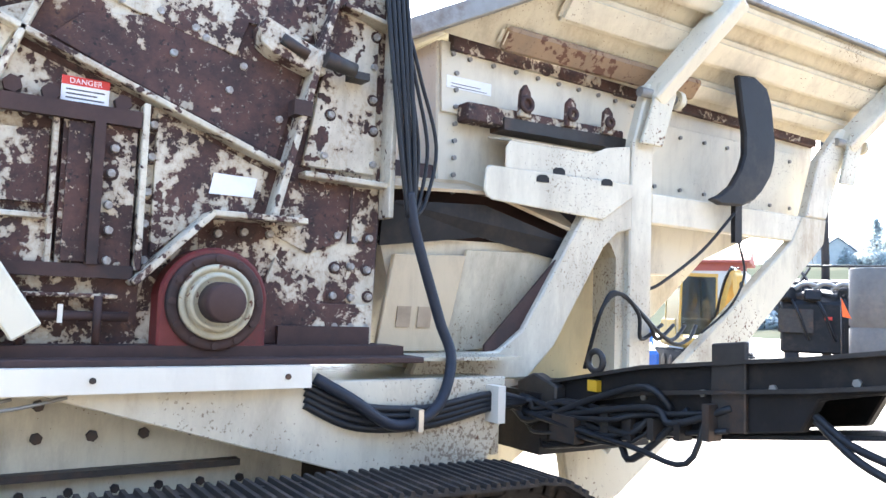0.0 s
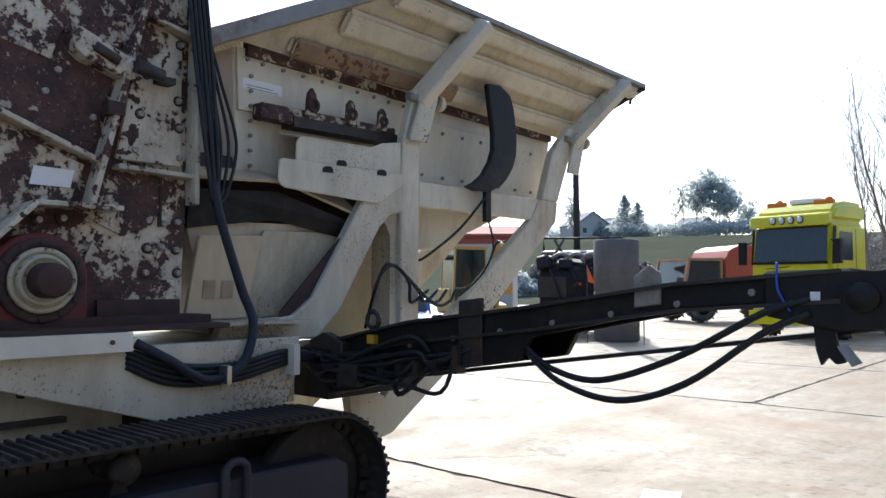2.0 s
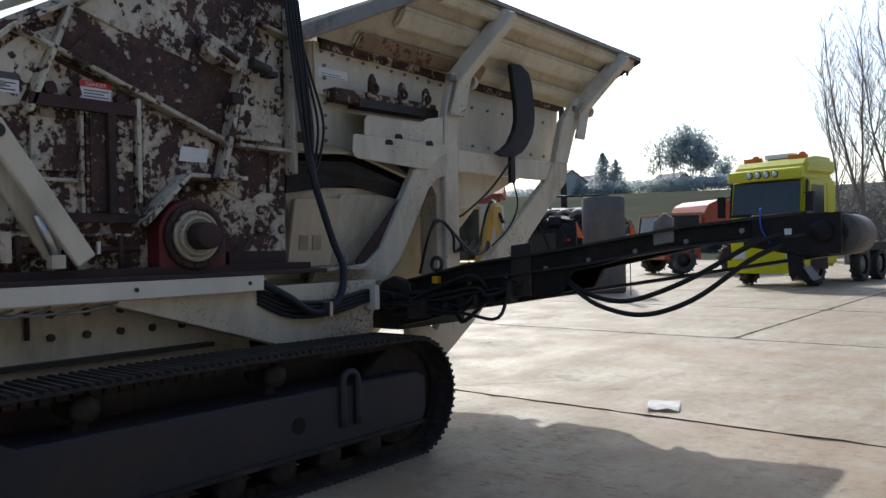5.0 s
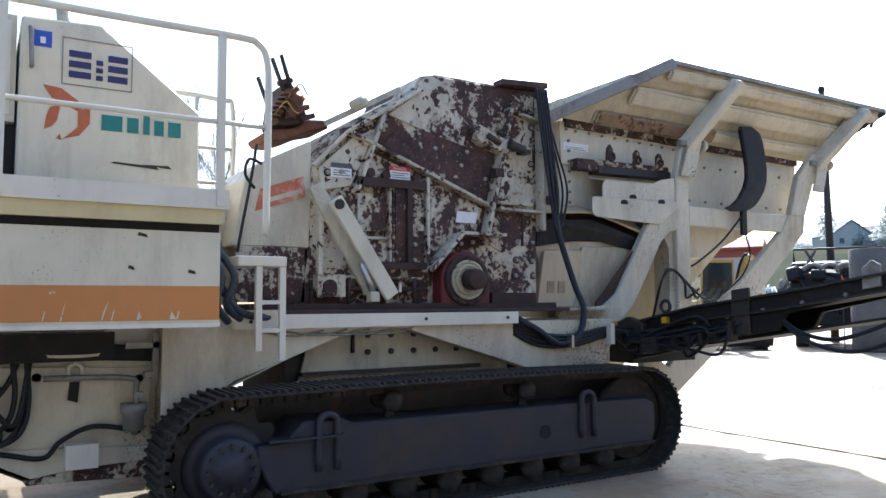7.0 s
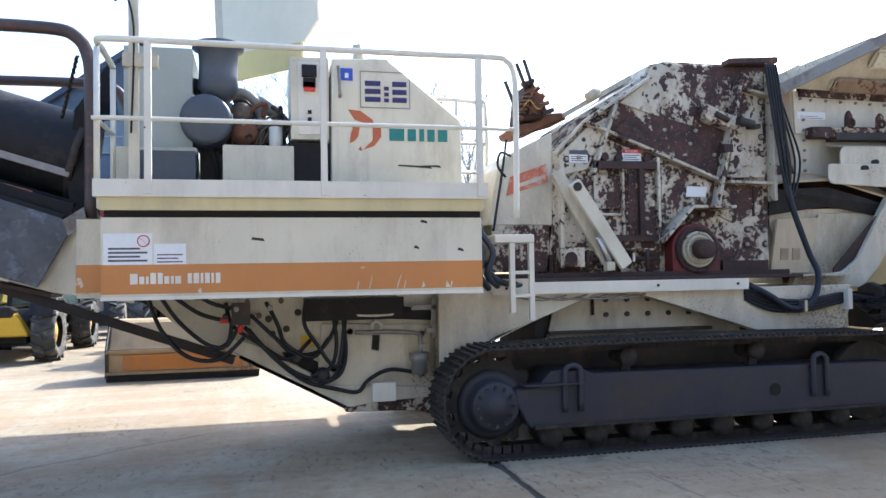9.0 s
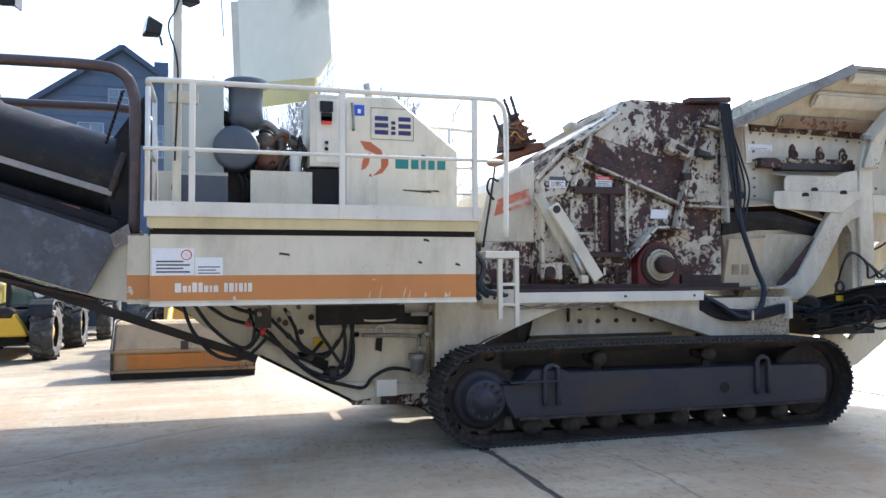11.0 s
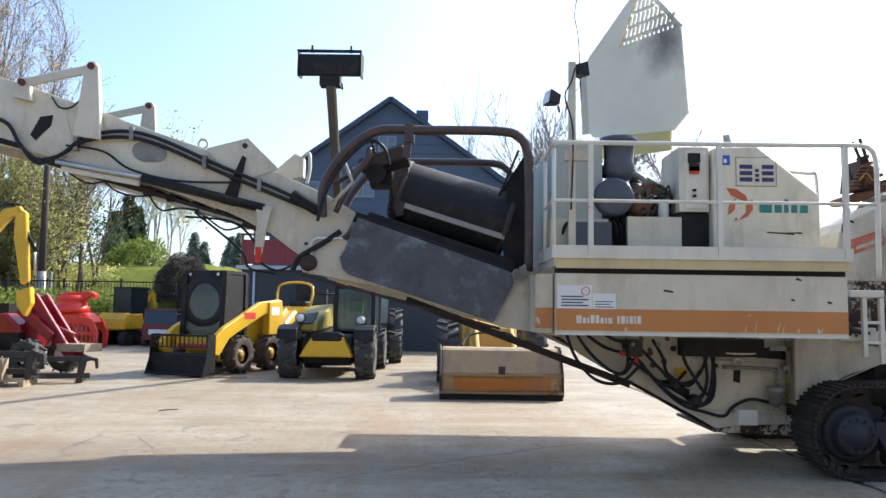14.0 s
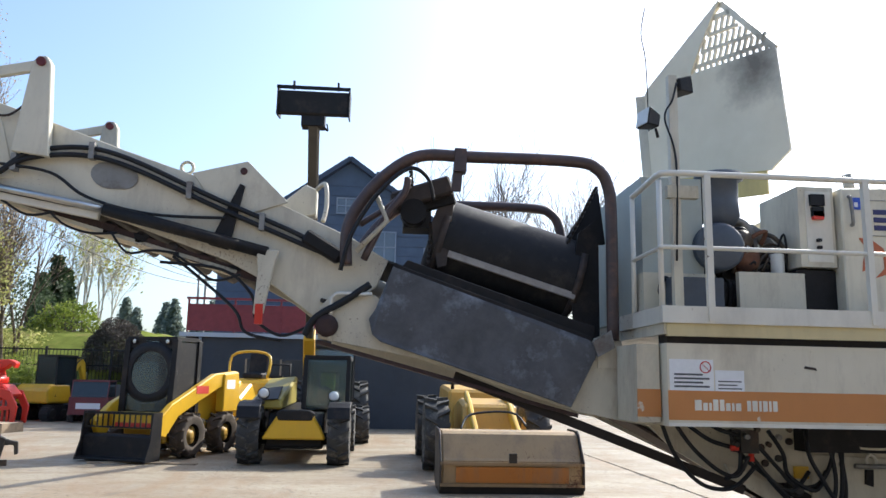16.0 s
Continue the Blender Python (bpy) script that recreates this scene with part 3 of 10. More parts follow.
box(bm, 1.46, 1.70, 0.95, 1.0, 1.86, 2.05)
part("cover_plate", bm, PEEL_MID, crusher, "", 0.008)
part("cover_plate", box(B(), 1.74, 2.05, 0.94, 1.0, 1.8, 2.56), PEEL_MID, crusher, "", 0.006)
part("cover_plate", box(B(), 1.42, 1.69, 0.965, 1.0, 2.12, 2.44), PEEL_MID, crusher, "", 0.006)
part("cover_plate", box(B(), 1.76, 1.855, 0.92, 0.94, 1.87, 2.49), PEEL_HEAVY, crusher, "", 0.004)
part("cover_plate", prism(B(), [(2.86, 3.3), (3.04, 3.36), (3.3, 3.25), (3.3, 2.44), (2.88, 2.44), (2.98, 3.0)], 0.965, 1.0), PEEL_LIGHT, crusher, "pale flaking access plate", 0.005)
part("cover_plate", prism(B(), [(2.14, 2.6), (2.7, 2.38), (2.62, 2.14), (2.42, 2.16), (2.14, 1.92)], 0.97, 1.0), PEEL_MID, crusher, "", 0.004)
part("cover_plate", prism(B(), [(1.1, 2.44), (1.36, 2.5), (1.6, 3.02), (1.36, 2.9), (1.06, 2.62)], 0.97, 1.0), PEEL_LIGHT, crusher, "", 0.004)
# locking lug with its pin
part("lug", prism(B(), [(2.58, 3.1), (2.62, 3.16), (2.9, 3.05), (2.98, 3.08), (2.95, 2.92), (2.86, 2.92), (2.66, 2.98), (2.6, 3.02)], 0.88, 1.0), PEEL_LIGHT, crusher, "pale lug", 0.006)
part("lug_pin", cyl(B(), (2.84, 0.87, 3.0), (2.7, 0.87, 3.06), 0.03, n=12), BARE, crusher)
part("lug_pin", cyl(B(), (2.93, 0.84, 2.99), (3.1, 0.84, 2.96), 0.045, 0.04, 14), BARE, crusher)
part("lug_bar", box(B(), 3.1, 3.2, 0.86, 0.96, 2.93, 2.97), BARE, crusher, "", 0.004)
part("lug_bar", box(B(), 2.78, 2.88, 0.86, 0.95, 2.68, 2.76), OXIDE, crusher, "", 0.004)
# bolts
cb = part("bolt", cyl(B(), (0, 0, 0), (0, -0.03, 0), 0.022, 0.018, 8), BOLT, crusher)
washer = part("washer", cyl(B(), (0, 0, 0), (0, -0.006, 0), 0.034, n=14), OXIDE, crusher)
washer.matrix_basis = Matrix.Translation((1.95, 0.94, 1.88))
rows = [(1.95, 1.88 + 0.13 * i, 0.94) for i in range(6)] + [(2.12 + 0.0 * i, 1.9 + 0.16 * i, 0.99) for i in range(5)]
rows += [(1.5 + 0.1 * i, 2.52, 0.99) for i in range(4)] + [(2.45 + 0.14 * i, 2.05 + 0.01 * i, 0.98) for i in range(3)]
rows += [(2.2 + 0.27 * i, 2.9 - 0.12 * i, 1.0) for i in range(3)] + [(2.35 + 0.2 * i, 3.02 - 0.12 * (i % 2), 1.0) for i in range(2)]
rows += [(1.95 + 0.17 * i, 3.12 - 0.03 * i, 1.0) for i in range(3)] + [(3.0 + 0.03 * i, 2.5 + 0.24 * i, 0.97) for i in range(3)] + [(3.28, 2.5 + 0.18 * i, 0.97) for i in range(5)]
rows += [(3.1 + 0.1 * (i % 3), 1.6 + 0.16 * (i // 3), 1.0) for i in range(12)] + [(1.15 + 0.12 * i, 2.6, 0.97) for i in range(2)] + [(1.44, 1.9 + 0.15 * i, 0.99) for i in range(3)]
cb.matrix_basis = Matrix.Translation((rows[0][0], rows[0][2], rows[0][1]))
for k, (x, z, y) in enumerate(rows[1:]):
    at = Matrix.Translation((x + 0.008 * math.sin(k * 5), y, z + 0.008 * math.cos(k * 3)))
    again(cb, at @ Matrix.Rotation(k * 0.7, 4, "Y"), crusher)
    if k % 3 != 1:
        again(washer, at, crusher)
# rotor bearing
BEARING_CREAM = paint("greasy_cream_paint", (0.5, 0.45, 0.32), 0.42, 0.4, dirty=0.9, fine=16)
part("bearing_housing", prism(B(), [(2.165, 1.48), (2.165, 1.71)] + [(2.42 + 0.258 * math.cos(a), 1.71 + 0.258 * math.sin(a)) for a in [math.pi - 0.1 - k * (math.pi - 0.2) / 14 for k in range(15)]] + [(2.675, 1.71), (2.675, 1.48)], 0.83, 1.0), RED_OXIDE, crusher, "dull red bearing housing", 0.012)
part("bearing_cap", lathe(B(), [(0.23, 0.83), (0.228, 0.805), (0.218, 0.798), (0.19, 0.798), (0.185, 0.805), (0.1, 0.805)], "y", (2.42, 0, 1.71), 36), OXIDE, crusher, "dark bolted bearing cover")
part("bearing_ring", lathe(B(), [(0.178, 0.806), (0.176, 0.784), (0.165, 0.778), (0.152, 0.778), (0.148, 0.792), (0.142, 0.795), (0.136, 0.764), (0.128, 0.755), (0.116, 0.755), (0.112, 0.765), (0.09, 0.765)], "y", (2.42, 0, 1.71), 40), BEARING_CREAM, crusher, "chipped cream bearing rings")
for k in range(12):
    q = 2 * math.pi * k / 12
    again(washer, Matrix.Translation((2.42 + 0.204 * math.cos(q), 0.8, 1.71 + 0.204 * math.sin(q))) @ Matrix.Diagonal((0.5, 2.0, 0.5, 1)), crusher)
part("rotor_shaft", lathe(B(), [(0.095, 0.765), (0.092, 0.66), (0.088, 0.63), (0.08, 0.625), (0.01, 0.625)], "y", (2.42, 0, 1.71), 28), OXIDE, crusher, "dark greasy shaft end")
# machinery at the foot of the box
part("foot_rod", cyl(B(), (1.15, 0.9, 1.63), (2.05, 0.9, 1.63), 0.022, n=10), OXIDE, crusher)
for x in (1.3, 1.62, 1.92):
    part("foot_pin", cyl(B(), (x, 0.88, 1.505), (x, 0.88, 1.72), 0.018, n=8), OXIDE, crusher)
part("foot_block", box(B(), 2.78, 3.3, 0.94, 1.0, 1.505, 1.6), OXIDE, crusher, "", 0.006)
part("foot_plate", box(B(), 1.0, 2.1, 0.97, 1.0, 1.505, 1.80), PEEL_DARK, crusher, "dark greasy foot plate", 0.004)
part("foot_plate", prism(B(), [(2.7, 1.505), (3.33, 1.505), (3.33, 1.72), (2.98, 1.72), (2.76, 1.95), (2.7, 1.8)], 0.975, 1.0), PEEL_DARK, crusher, "", 0.004)
part("skin_plate", prism(B(), [(1.9, 2.78), (2.74, 2.46), (2.88, 2.98), (2.5, 2.94), (2.2, 3.08), (1.8, 3.02), (1.66, 2.88)], 0.985, 1.0), PEEL_DARK, crusher, "dark rusty skin plate", 0.004)
part("skin_plate", prism(B(), [(2.80, 2.36), (3.30, 2.36), (3.12, 2.05), (2.94, 1.98), (2.76, 2.06), (2.68, 2.12)], 0.985, 1.0), PEEL_DARK, crusher, "", 0.004)
part("skin_plate", prism(B(), [(1.42, 2.86), (2.06, 2.62), (2.06, 2.57), (1.44, 2.57)], 0.985, 1.0), PEEL_LIGHT, crusher, "", 0.004)
part("skin_plate", prism(B(), [(1.72, 3.16), (2.06, 3.06), (2.5, 2.96), (2.56, 3.14), (2.9, 3.12), (2.98, 3.46), (2.3, 3.5), (2.12, 3.46)], 0.982, 1.0), PEEL_LIGHT, crusher, "flaking cream top skin", 0.003)
part("skin_plate", prism(B(), [(3.06, 3.36), (3.34, 3.3), (3.34, 3.54), (3.08, 3.54)], 0.985, 1.0), PEEL_MID, crusher, "", 0.003)
part("clamp_bar", box(B(), 1.40, 2.06, 0.90, 0.94, 2.5, 2.575), OXIDE, crusher, "dark clamp bar", 0.006)
part("clamp_bar", box(B(), 1.40, 2.06, 0.90, 0.94, 1.80, 1.86), OXIDE, crusher, "", 0.006)
part("clamp_bar", box(B(), 1.86, 1.905, 0.88, 0.94, 1.86, 2.5), OXIDE, crusher, "", 0.006)
for x, z in ((1.53, 2.62), (1.68, 2.61), (1.98, 2.61)):
    part("clamp_nut", cyl(B(), (x, 0.985, z), (x, 0.93, z), 0.04, n=6), OXIDE, crusher)
part("top_lip", prism(B(), [(2.9, 3.58), (3.46, 3.62), (3.46, 3.68), (3.2, 3.66), (2.9, 3.64)], 0.9, 1.06), PEEL_DARK, crusher, "bent top lip", 0.006)
part("drain_rib", box(B(), 3.17, 3.185, 0.975, 1.0, 2.05, 2.36), OXIDE, crusher)
part("rod_tip", box(B(), 1.6, 1.635, 0.86, 0.895, 1.6, 1.7), WHITE, crusher, "white painted rod")
part("rod_tip", box(B(), 1.76, 1.78, 0.86, 0.88, 1.6, 1.68), WHITE, crusher, "white painted rod")
part("hinge_block", box(B(), 1.02, 1.26, 0.86, 1.0, 1.56, 1.74), PEEL_MID, crusher, "", 0.01)
part("hinge_pin", cyl(B(), (1.12, 0.87, 1.64), (1.12, 0.84, 1.64), 0.06, n=16), OXIDE, crusher)
# pale props
def strut(xa, za, xb, zb, y, w, mat, ends=True):
    bm = B()
    d = Vector((xb - xa, 0, zb - za)).normalized()
    n = Vector((-d.z, 0, d.x)) * w / 2
    a, b = Vector((xa, y, za)) - d * w * 0.4, Vector((xb, y, zb))
    loft(bm, [a + n, b + n, b - n, a - n], [q + Vector((0, 0.05, 0)) for q in (a + n, b + n, b - n, a - n)])
    s = part("prop", bm, mat, crusher, "cream steel prop", 0.008)
    if ends:
        part("prop_pin", cyl(B(), (xa, y + 0.01, za), (xa, y - 0.015, za), w * 0.32, n=14), BARE, s)
    return s


strut(1.15, 2.30, 1.64, 1.56, 0.74, 0.13, CREAM_CLEAN)
strut(1.02, 2.42, 1.5, 1.6, 0.86, 0.12, CREAM_WORN, False)
part("prop_cylinder", cyl(B(), (1.38, 0.8, 1.84), (1.5, 0.8, 1.55), 0.032, n=12), STEEL, crusher, "bright cylinder rod")
part("prop_knob", box(B(), 1.44, 1.52, 0.76, 0.84, 1.52, 1.6), CREAM_WORN, crusher, "", 0.01)
# stickers
def sticker(parent, x0, x1, z0, z1, y, mat, head=None, lines=3):
    s = part("label_plate", box(B(), x0, x1, y - 0.003, y, z0, z1), mat, parent, "printed warning label")
    if head:
        part("label_band", box(B(), x0, x1, y - 0.005, y - 0.003, z0 + (z1 - z0) * 0.66, z1), head, s)
    bm = B()
    for i in range(lines):
        z = z0 + (z1 - z0) * (0.12 + 0.5 * i / max(lines, 1))
        box(bm, x0 + (x1 - x0) * 0.1, x1 - (x1 - x0) * (0.1 + 0.15 * (i % 2)), y - 0.0045, y - 0.003, z, z + (z1 - z0) * 0.06)
    part("print_bar", bm, BAR, s)
    return s


sticker(crusher, 1.17, 1.36, 2.56, 2.68, 0.965, LABEL, BAR)
danger = sticker(crusher, 1.72, 1.92, 2.585, 2.70, 0.96, LABEL, LABEL_RED)
txt = bpy.data.curves.new("danger_word", "FONT")
txt.body, txt.size, txt.align_x = "DANGER", 0.034, "CENTER"
txt_ob = bpy.data.objects.new("danger_word", txt)
word = new("printed_word", bpy.data.meshes.new_from_object(txt_ob))
word.data.materials.append(LABEL)
word.parent = danger
word.matrix_basis = pose(1.82, 0.9545, 2.669, 90, 0, 0)
bpy.data.objects.remove(txt_ob, do_unlink=True)
part("label_plate", prism(B(), [(2.4, 2.24), (2.62, 2.24), (2.64, 2.34), (2.42, 2.345)], 0.962, 0.968), LABEL, crusher, "blank white label")
# sprayed writing on the top plate
bm = B()
for i, (x, w) in enumerate(((1.98, 0.025), (2.05, 0.02), (2.12, 0.02), (2.18, 0.025))):
    prism(bm, [(x, 3.2), (x + w, 3.2), (x + w + 0.03, 3.31), (x + 0.03, 3.31)], 0.996, 1.0)
part("sprayed_mark", bm, BLUE, crusher, "faded blue sprayed mark")

# cream rear hood of the crusher with its orange badge
rear = part("rear_hood", prism(B(), [(0.36, 1.96), (0.47, 2.5), (0.56, 2.62), (1.02, 2.86), (1.02, 1.96)], 1.02, mirror(1.02)), CREAM, machine, "cream rear hood of the crusher", 0.01)
part("badge", prism(B(), [(0.55, 2.24), (0.59, 2.42), (0.95, 2.55), (0.97, 2.38)], 1.012, 1.02), ORANGE_LABEL, rear, "faded orange badge")
bm = B()
prism(bm, [(0.64, 2.31), (0.65, 2.35), (0.9, 2.435), (0.905, 2.395)], 1.009, 1.012)
part("print_bar", bm, CREAM, rear)
part("rear_skirt", box(B(), 0.4, 0.96, 1.0, 1.04, 1.52, 1.96), PEEL_HEAVY, rear, "", 0.004)
part("engine_bulkhead", box(B(), -0.1, 0.5, 1.3, mirror(1.3), 1.5, 2.35), CREAM_WORN, rear, "", 0.01)
# rusty jaw assembly on top of it
ORANGE_RUST = plain("orange_rust", (0.2, 0.085, 0.045), 0.8, 0.6, 9, spots=(0.07, 0.035, 0.028))
jaw = part("lifting_linkage", prism(B(), [(0.74, 2.88), (0.7, 2.94), (0.78, 2.98), (1.0, 3.02), (1.06, 3.1), (1.26, 3.12), (1.3, 3.05), (1.12, 3.0), (0.98, 2.93), (0.84, 2.88)], 1.3, 1.75), ORANGE_RUST, machine, "rusty lifting linkage on the crusher's roof", 0.015)
part("spring_pack", slab(B(), [(0.8, 1.25, 3.02), (1.0, 1.25, 3.04), (1.08, 1.25, 3.12), (0.93, 1.25, 3.4), (0.84, 1.25, 3.36)], -0.4), OXIDE, jaw, "rusty spring pack", 0.012)
for x, z, dx in ((0.72, 3.12, -0.1), (0.84, 3.3, -0.1), (0.9, 3.34, -0.08)):
    part("threaded_rod", cyl(B(), (x, 1.2, z), (x + dx, 1.2, z + 0.26), 0.02, n=8), BARE, jaw)
for k in range(7):
    part("spring_disc", lathe(B(), [(0.055, 0), (0.06, 0.008), (0.055, 0.018)], "z", (0.74 + 0.022 * k, 1.2, 3.02 + 0.04 * k), 14), BRASS if k % 2 else ORANGE_RUST, jaw)
part("linkage_plate", prism(B(), [(0.86, 3.06), (1.0, 3.12), (1.02, 3.26), (0.9, 3.3)], 1.18, 1.22), ORANGE_RUST, jaw, "", 0.006)
jrng = random.Random(4)
for k in range(6):
    x, z = 0.8 + 0.03 * k, 3.06 + 0.04 * k
    part("loose_wire", tube(B(), [(x - 0.06, 1.16, z), (x, 1.1, z + 0.06 + 0.05 * jrng.random()), (x + 0.08, 1.14, z + 0.02), (x + 0.14, 1.18, z + 0.1 * jrng.random())], 0.006, 5, 4), (ORANGE_RUST, YELLOW_DUSTY, BARE)[k % 3], jaw)
for k in range(5):
    part("leaf_spring", bar(B(), (0.8 + 0.05 * k, 1.22, 3.36 - 0.07 * k), (0.92 + 0.05 * k, 1.22, 3.4 - 0.07 * k), 0.06, 0.04), (OXIDE, ORANGE_RUST)[k % 2], jaw)
bm = B()
bar(bm, (1.25, 1.3, 3.08), (2.0, 1.3, 3.5), 0.05, 0.05)
cyl(bm, (1.5, 1.25, 3.26), (1.62, 1.25, 3.34), 0.05, n=12)
part("roof_cylinder", bm, CREAM_WORN, jaw)

# ladder step
lad = part("ladder", prism(B(), [(0.24, 1.77), (0.6, 1.77), (0.6, 1.845), (0.24, 1.845)], 0.42, 0.72), WHITE, machine, "white painted access step", 0.008)
for x, zb in ((0.40, 1.17), (0.575, 1.10)):
    part("leg", box(B(), x - 0.022, x + 0.022, 0.43, 0.475, zb, 1.77), WHITE, lad, "", 0.005)
for z in (1.5, 1.3):
    part("rung", box(B(), 0.42, 0.555, 0.435, 0.6, z, z + 0.03), WHITE, lad, "", 0.004)
part("step_bracket", box(B(), 0.3, 0.6, 0.6, 0.72, 1.42, 1.46), WHITE, lad, "", 0.004)


# ---- feed hopper ----
STAINED = paint("rust_stained_cream_paint", (0.6, 0.54, 0.4), 0.27, 0.5, dirt=(0.17, 0.1, 0.06), dirty=0.85)

RUST_EATEN = paint("rust_eaten_paint", (0.3, 0.2, 0.12), 0.5, 0.7, dirty=0.9, fine=14)


def hopper_side(sign):
    y = (lambda v: v) if sign > 0 else mirror
    g = part("hopper_wall", slab(B(), [(3.75, y(1.12), 3.42), (4.95, y(0.63), 4.04), (9.05, y(0.63), 4.04), (8.12, y(1.2), 3.36), (5.9, y(1.2), 3.40)], 0.025 * sign), STAINED, machine, "flared hopper side plate, cream with rust streaks")
    # rolled top edge, slanting rear edge, front edge
    part("top_edge", bar(B(), (4.95, y(0.62), 4.05), (9.06, y(0.62), 4.05), 0.05, 0.05), GALV, g, "dull bare top edge", 0.008)
    part("rear_edge", bar(B(), (4.97, y(0.62), 4.045), (3.55, y(1.1), 3.36), 0.06, 0.12), GALV, g, "grey rear edge plate", 0.008)
    part("front_edge", bar(B(), (9.05, y(0.62), 4.03), (8.15, y(1.18), 3.38), 0.06, 0.06), BARE, g, "", 0.008)
    # stiffeners pressed along the plate
    along = (0, -0.64 * sign, 0.76)
    for f, h in ((0.16, 0.15), (0.52, 0.22), (0.88, 0.14)):
        yy, zz = 1.18 - 0.55 * f, 3.40 + 0.64 * f
        part("stiffener", bar(B(), (4.05 + 1.0 * f, y(yy - 0.03), zz - 0.03), (8.2 + 0.82 * f, y(yy - 0.03), zz - 0.03), 0.07, h, along), CREAM, g, "", 0.03, 2)
    f = 0.16
    yy, zz = 1.18 - 0.55 * f, 3.40 + 0.64 * f
    part("rust_patch", bar(B(), (4.24, y(yy - 0.04), zz - 0.045), (6.1, y(yy - 0.04), zz - 0.045), 0.062, 0.165, along), RUST_EATEN, g, "rust-eaten length of stiffener", 0.02)
    return g


hopper_side(1)
hopper_side(-1)
bm = B()
slab(bm, [(4.95, 0.66, 4.03), (3.75, 1.12, 3.42), (3.75, mirror(1.12), 3.42), (4.95, mirror(0.66), 4.03)], -0.03)
part("hopper_back", bm, CREAM_WORN, machine, "sloping rear plate of the hopper")
bm = B()
for f in (0.3, 0.65):
    p, q = Vector((4.95, 0.66, 4.03)).lerp(Vector((3.75, 1.12, 3.42)), f), Vector((4.95, mirror(0.66), 4.03)).lerp(Vector((3.75, mirror(1.12), 3.42)), f)
    bar(bm, p - Vector((0.05, 0, -0.02)), q - Vector((0.05, 0, -0.02)), 0.06, 0.08)
part("back_stiffener", bm, CREAM_WORN, machine)
# legs and beams, one frame a side
def hopper_frame(y0, y1, lower):
    out = []
    ring = []
    post = prism(B(), [(5.28, 1.2), (5.5, 1.2), (5.5, 2.85), (5.6, 3.12), (5.62, 3.36), (5.44, 3.36), (5.3, 2.9), (5.28, 2.6)], y0, y1)
    leg = part("hopper_leg", post, CREAM, machine, "cream hopper leg with chipped edges", 0.012)
    part("diagonal_brace", prism(B(), [(4.98, 2.56), (5.3, 2.56), (5.3, 2.3), (5.16, 2.26), (5.04, 2.16), (4.62, 1.5), (4.4, 1.3), (3.55, 1.3), (3.6, 1.42), (4.18, 1.47), (4.36, 1.6)], y0, y1), CREAM, leg, "", 0.012)
    part("cross_beam", prism(B(), [(5.5, 2.36), (7.36, 2.36), (7.4, 2.58), (5.5, 2.58)], y0 + 0.01, y1 - 0.01), CREAM, leg, "", 0.01)
    part("front_brace", prism(B(), [(7.3, 2.58), (7.66, 2.58), (7.62, 2.36), (5.82, 0.9), (5.2, 0.5), (4.8, 0.42), (4.7, 0.9), (4.95, 0.9), (5.1, 0.8), (5.35, 1.05), (6.28, 1.7), (7.16, 2.36)], y0, y1), CREAM_WORN, leg, "", 0.012)
    part("front_post", prism(B(), [(7.36, 2.58), (7.66, 2.58), (7.86, 3.0), (8.12, 3.4), (7.9, 3.42), (7.56, 3.1)], y0, y1), CREAM, leg, "", 0.012)
    part("arch_web", prism(B(), [(5.0, 2.3), (5.28, 2.3), (5.28, 1.3), (5.2, 1.3), (5.2, 2.1), (5.14, 2.2), (5.04, 2.2)], y0 + 0.05, y1 + 0.18), CREAM_WORN, leg)
    return leg


leg_near = hopper_frame(0.93, 1.02, True)
hopper_frame(mirror(1.02), mirror(0.93), False)
# Hooks added on the far side to give the hopper's shadow its teeth.
for x, z in ((7.5, 2.5), (7.86, 2.88)):
    part("shadow_hook", prism(B(), [(x, z), (x + 0.3, z + 0.06), (x + 0.36, z + 0.22), (x + 0.24, z + 0.15), (x, z + 0.12)], mirror(0.78), mirror(0.7)), BARE, leg_near)
    part("shadow_hook_arm", box(B(), x, x + 0.08, mirror(0.94), mirror(0.72), z, z + 0.1), BARE, leg_near)
# upper arms that carry the folding side plate, with pins
for xa, xb, xc in ((5.5, 5.72, 5.95), (7.95, 8.25, 8.5)):
    bm = B()
    p, q = Vector((xa - 0.02, 0.95, 3.25)), Vector((xc, 0.58, 3.98))
    bar(bm, p, q, 0.2, 0.12, (1, 0, 0))
    arm = part("wall_arm", bm, CREAM, machine, "cream arm under the folding side plate", 0.012)
    part("arm_pin", cyl(B(), (xa - 0.16, 0.92, 3.28), (xa + 0.3, 0.92, 3.28), 0.035, n=14), GALV, arm)
    part("arm_collar", cyl(B(), (xa + 0.2, 0.92, 3.28), (xa + 0.25, 0.92, 3.28), 0.07, n=18), CREAM_WORN, arm)
    part("arm_cheek", prism(B(), [(xa - 0.2, 2.9), (xa + 0.02, 2.9), (xa + 0.16, 3.3), (xa + 0.1, 3.42), (xa - 0.02, 3.36)], 0.86, 0.89), CREAM_WORN, arm, "", 0.006)
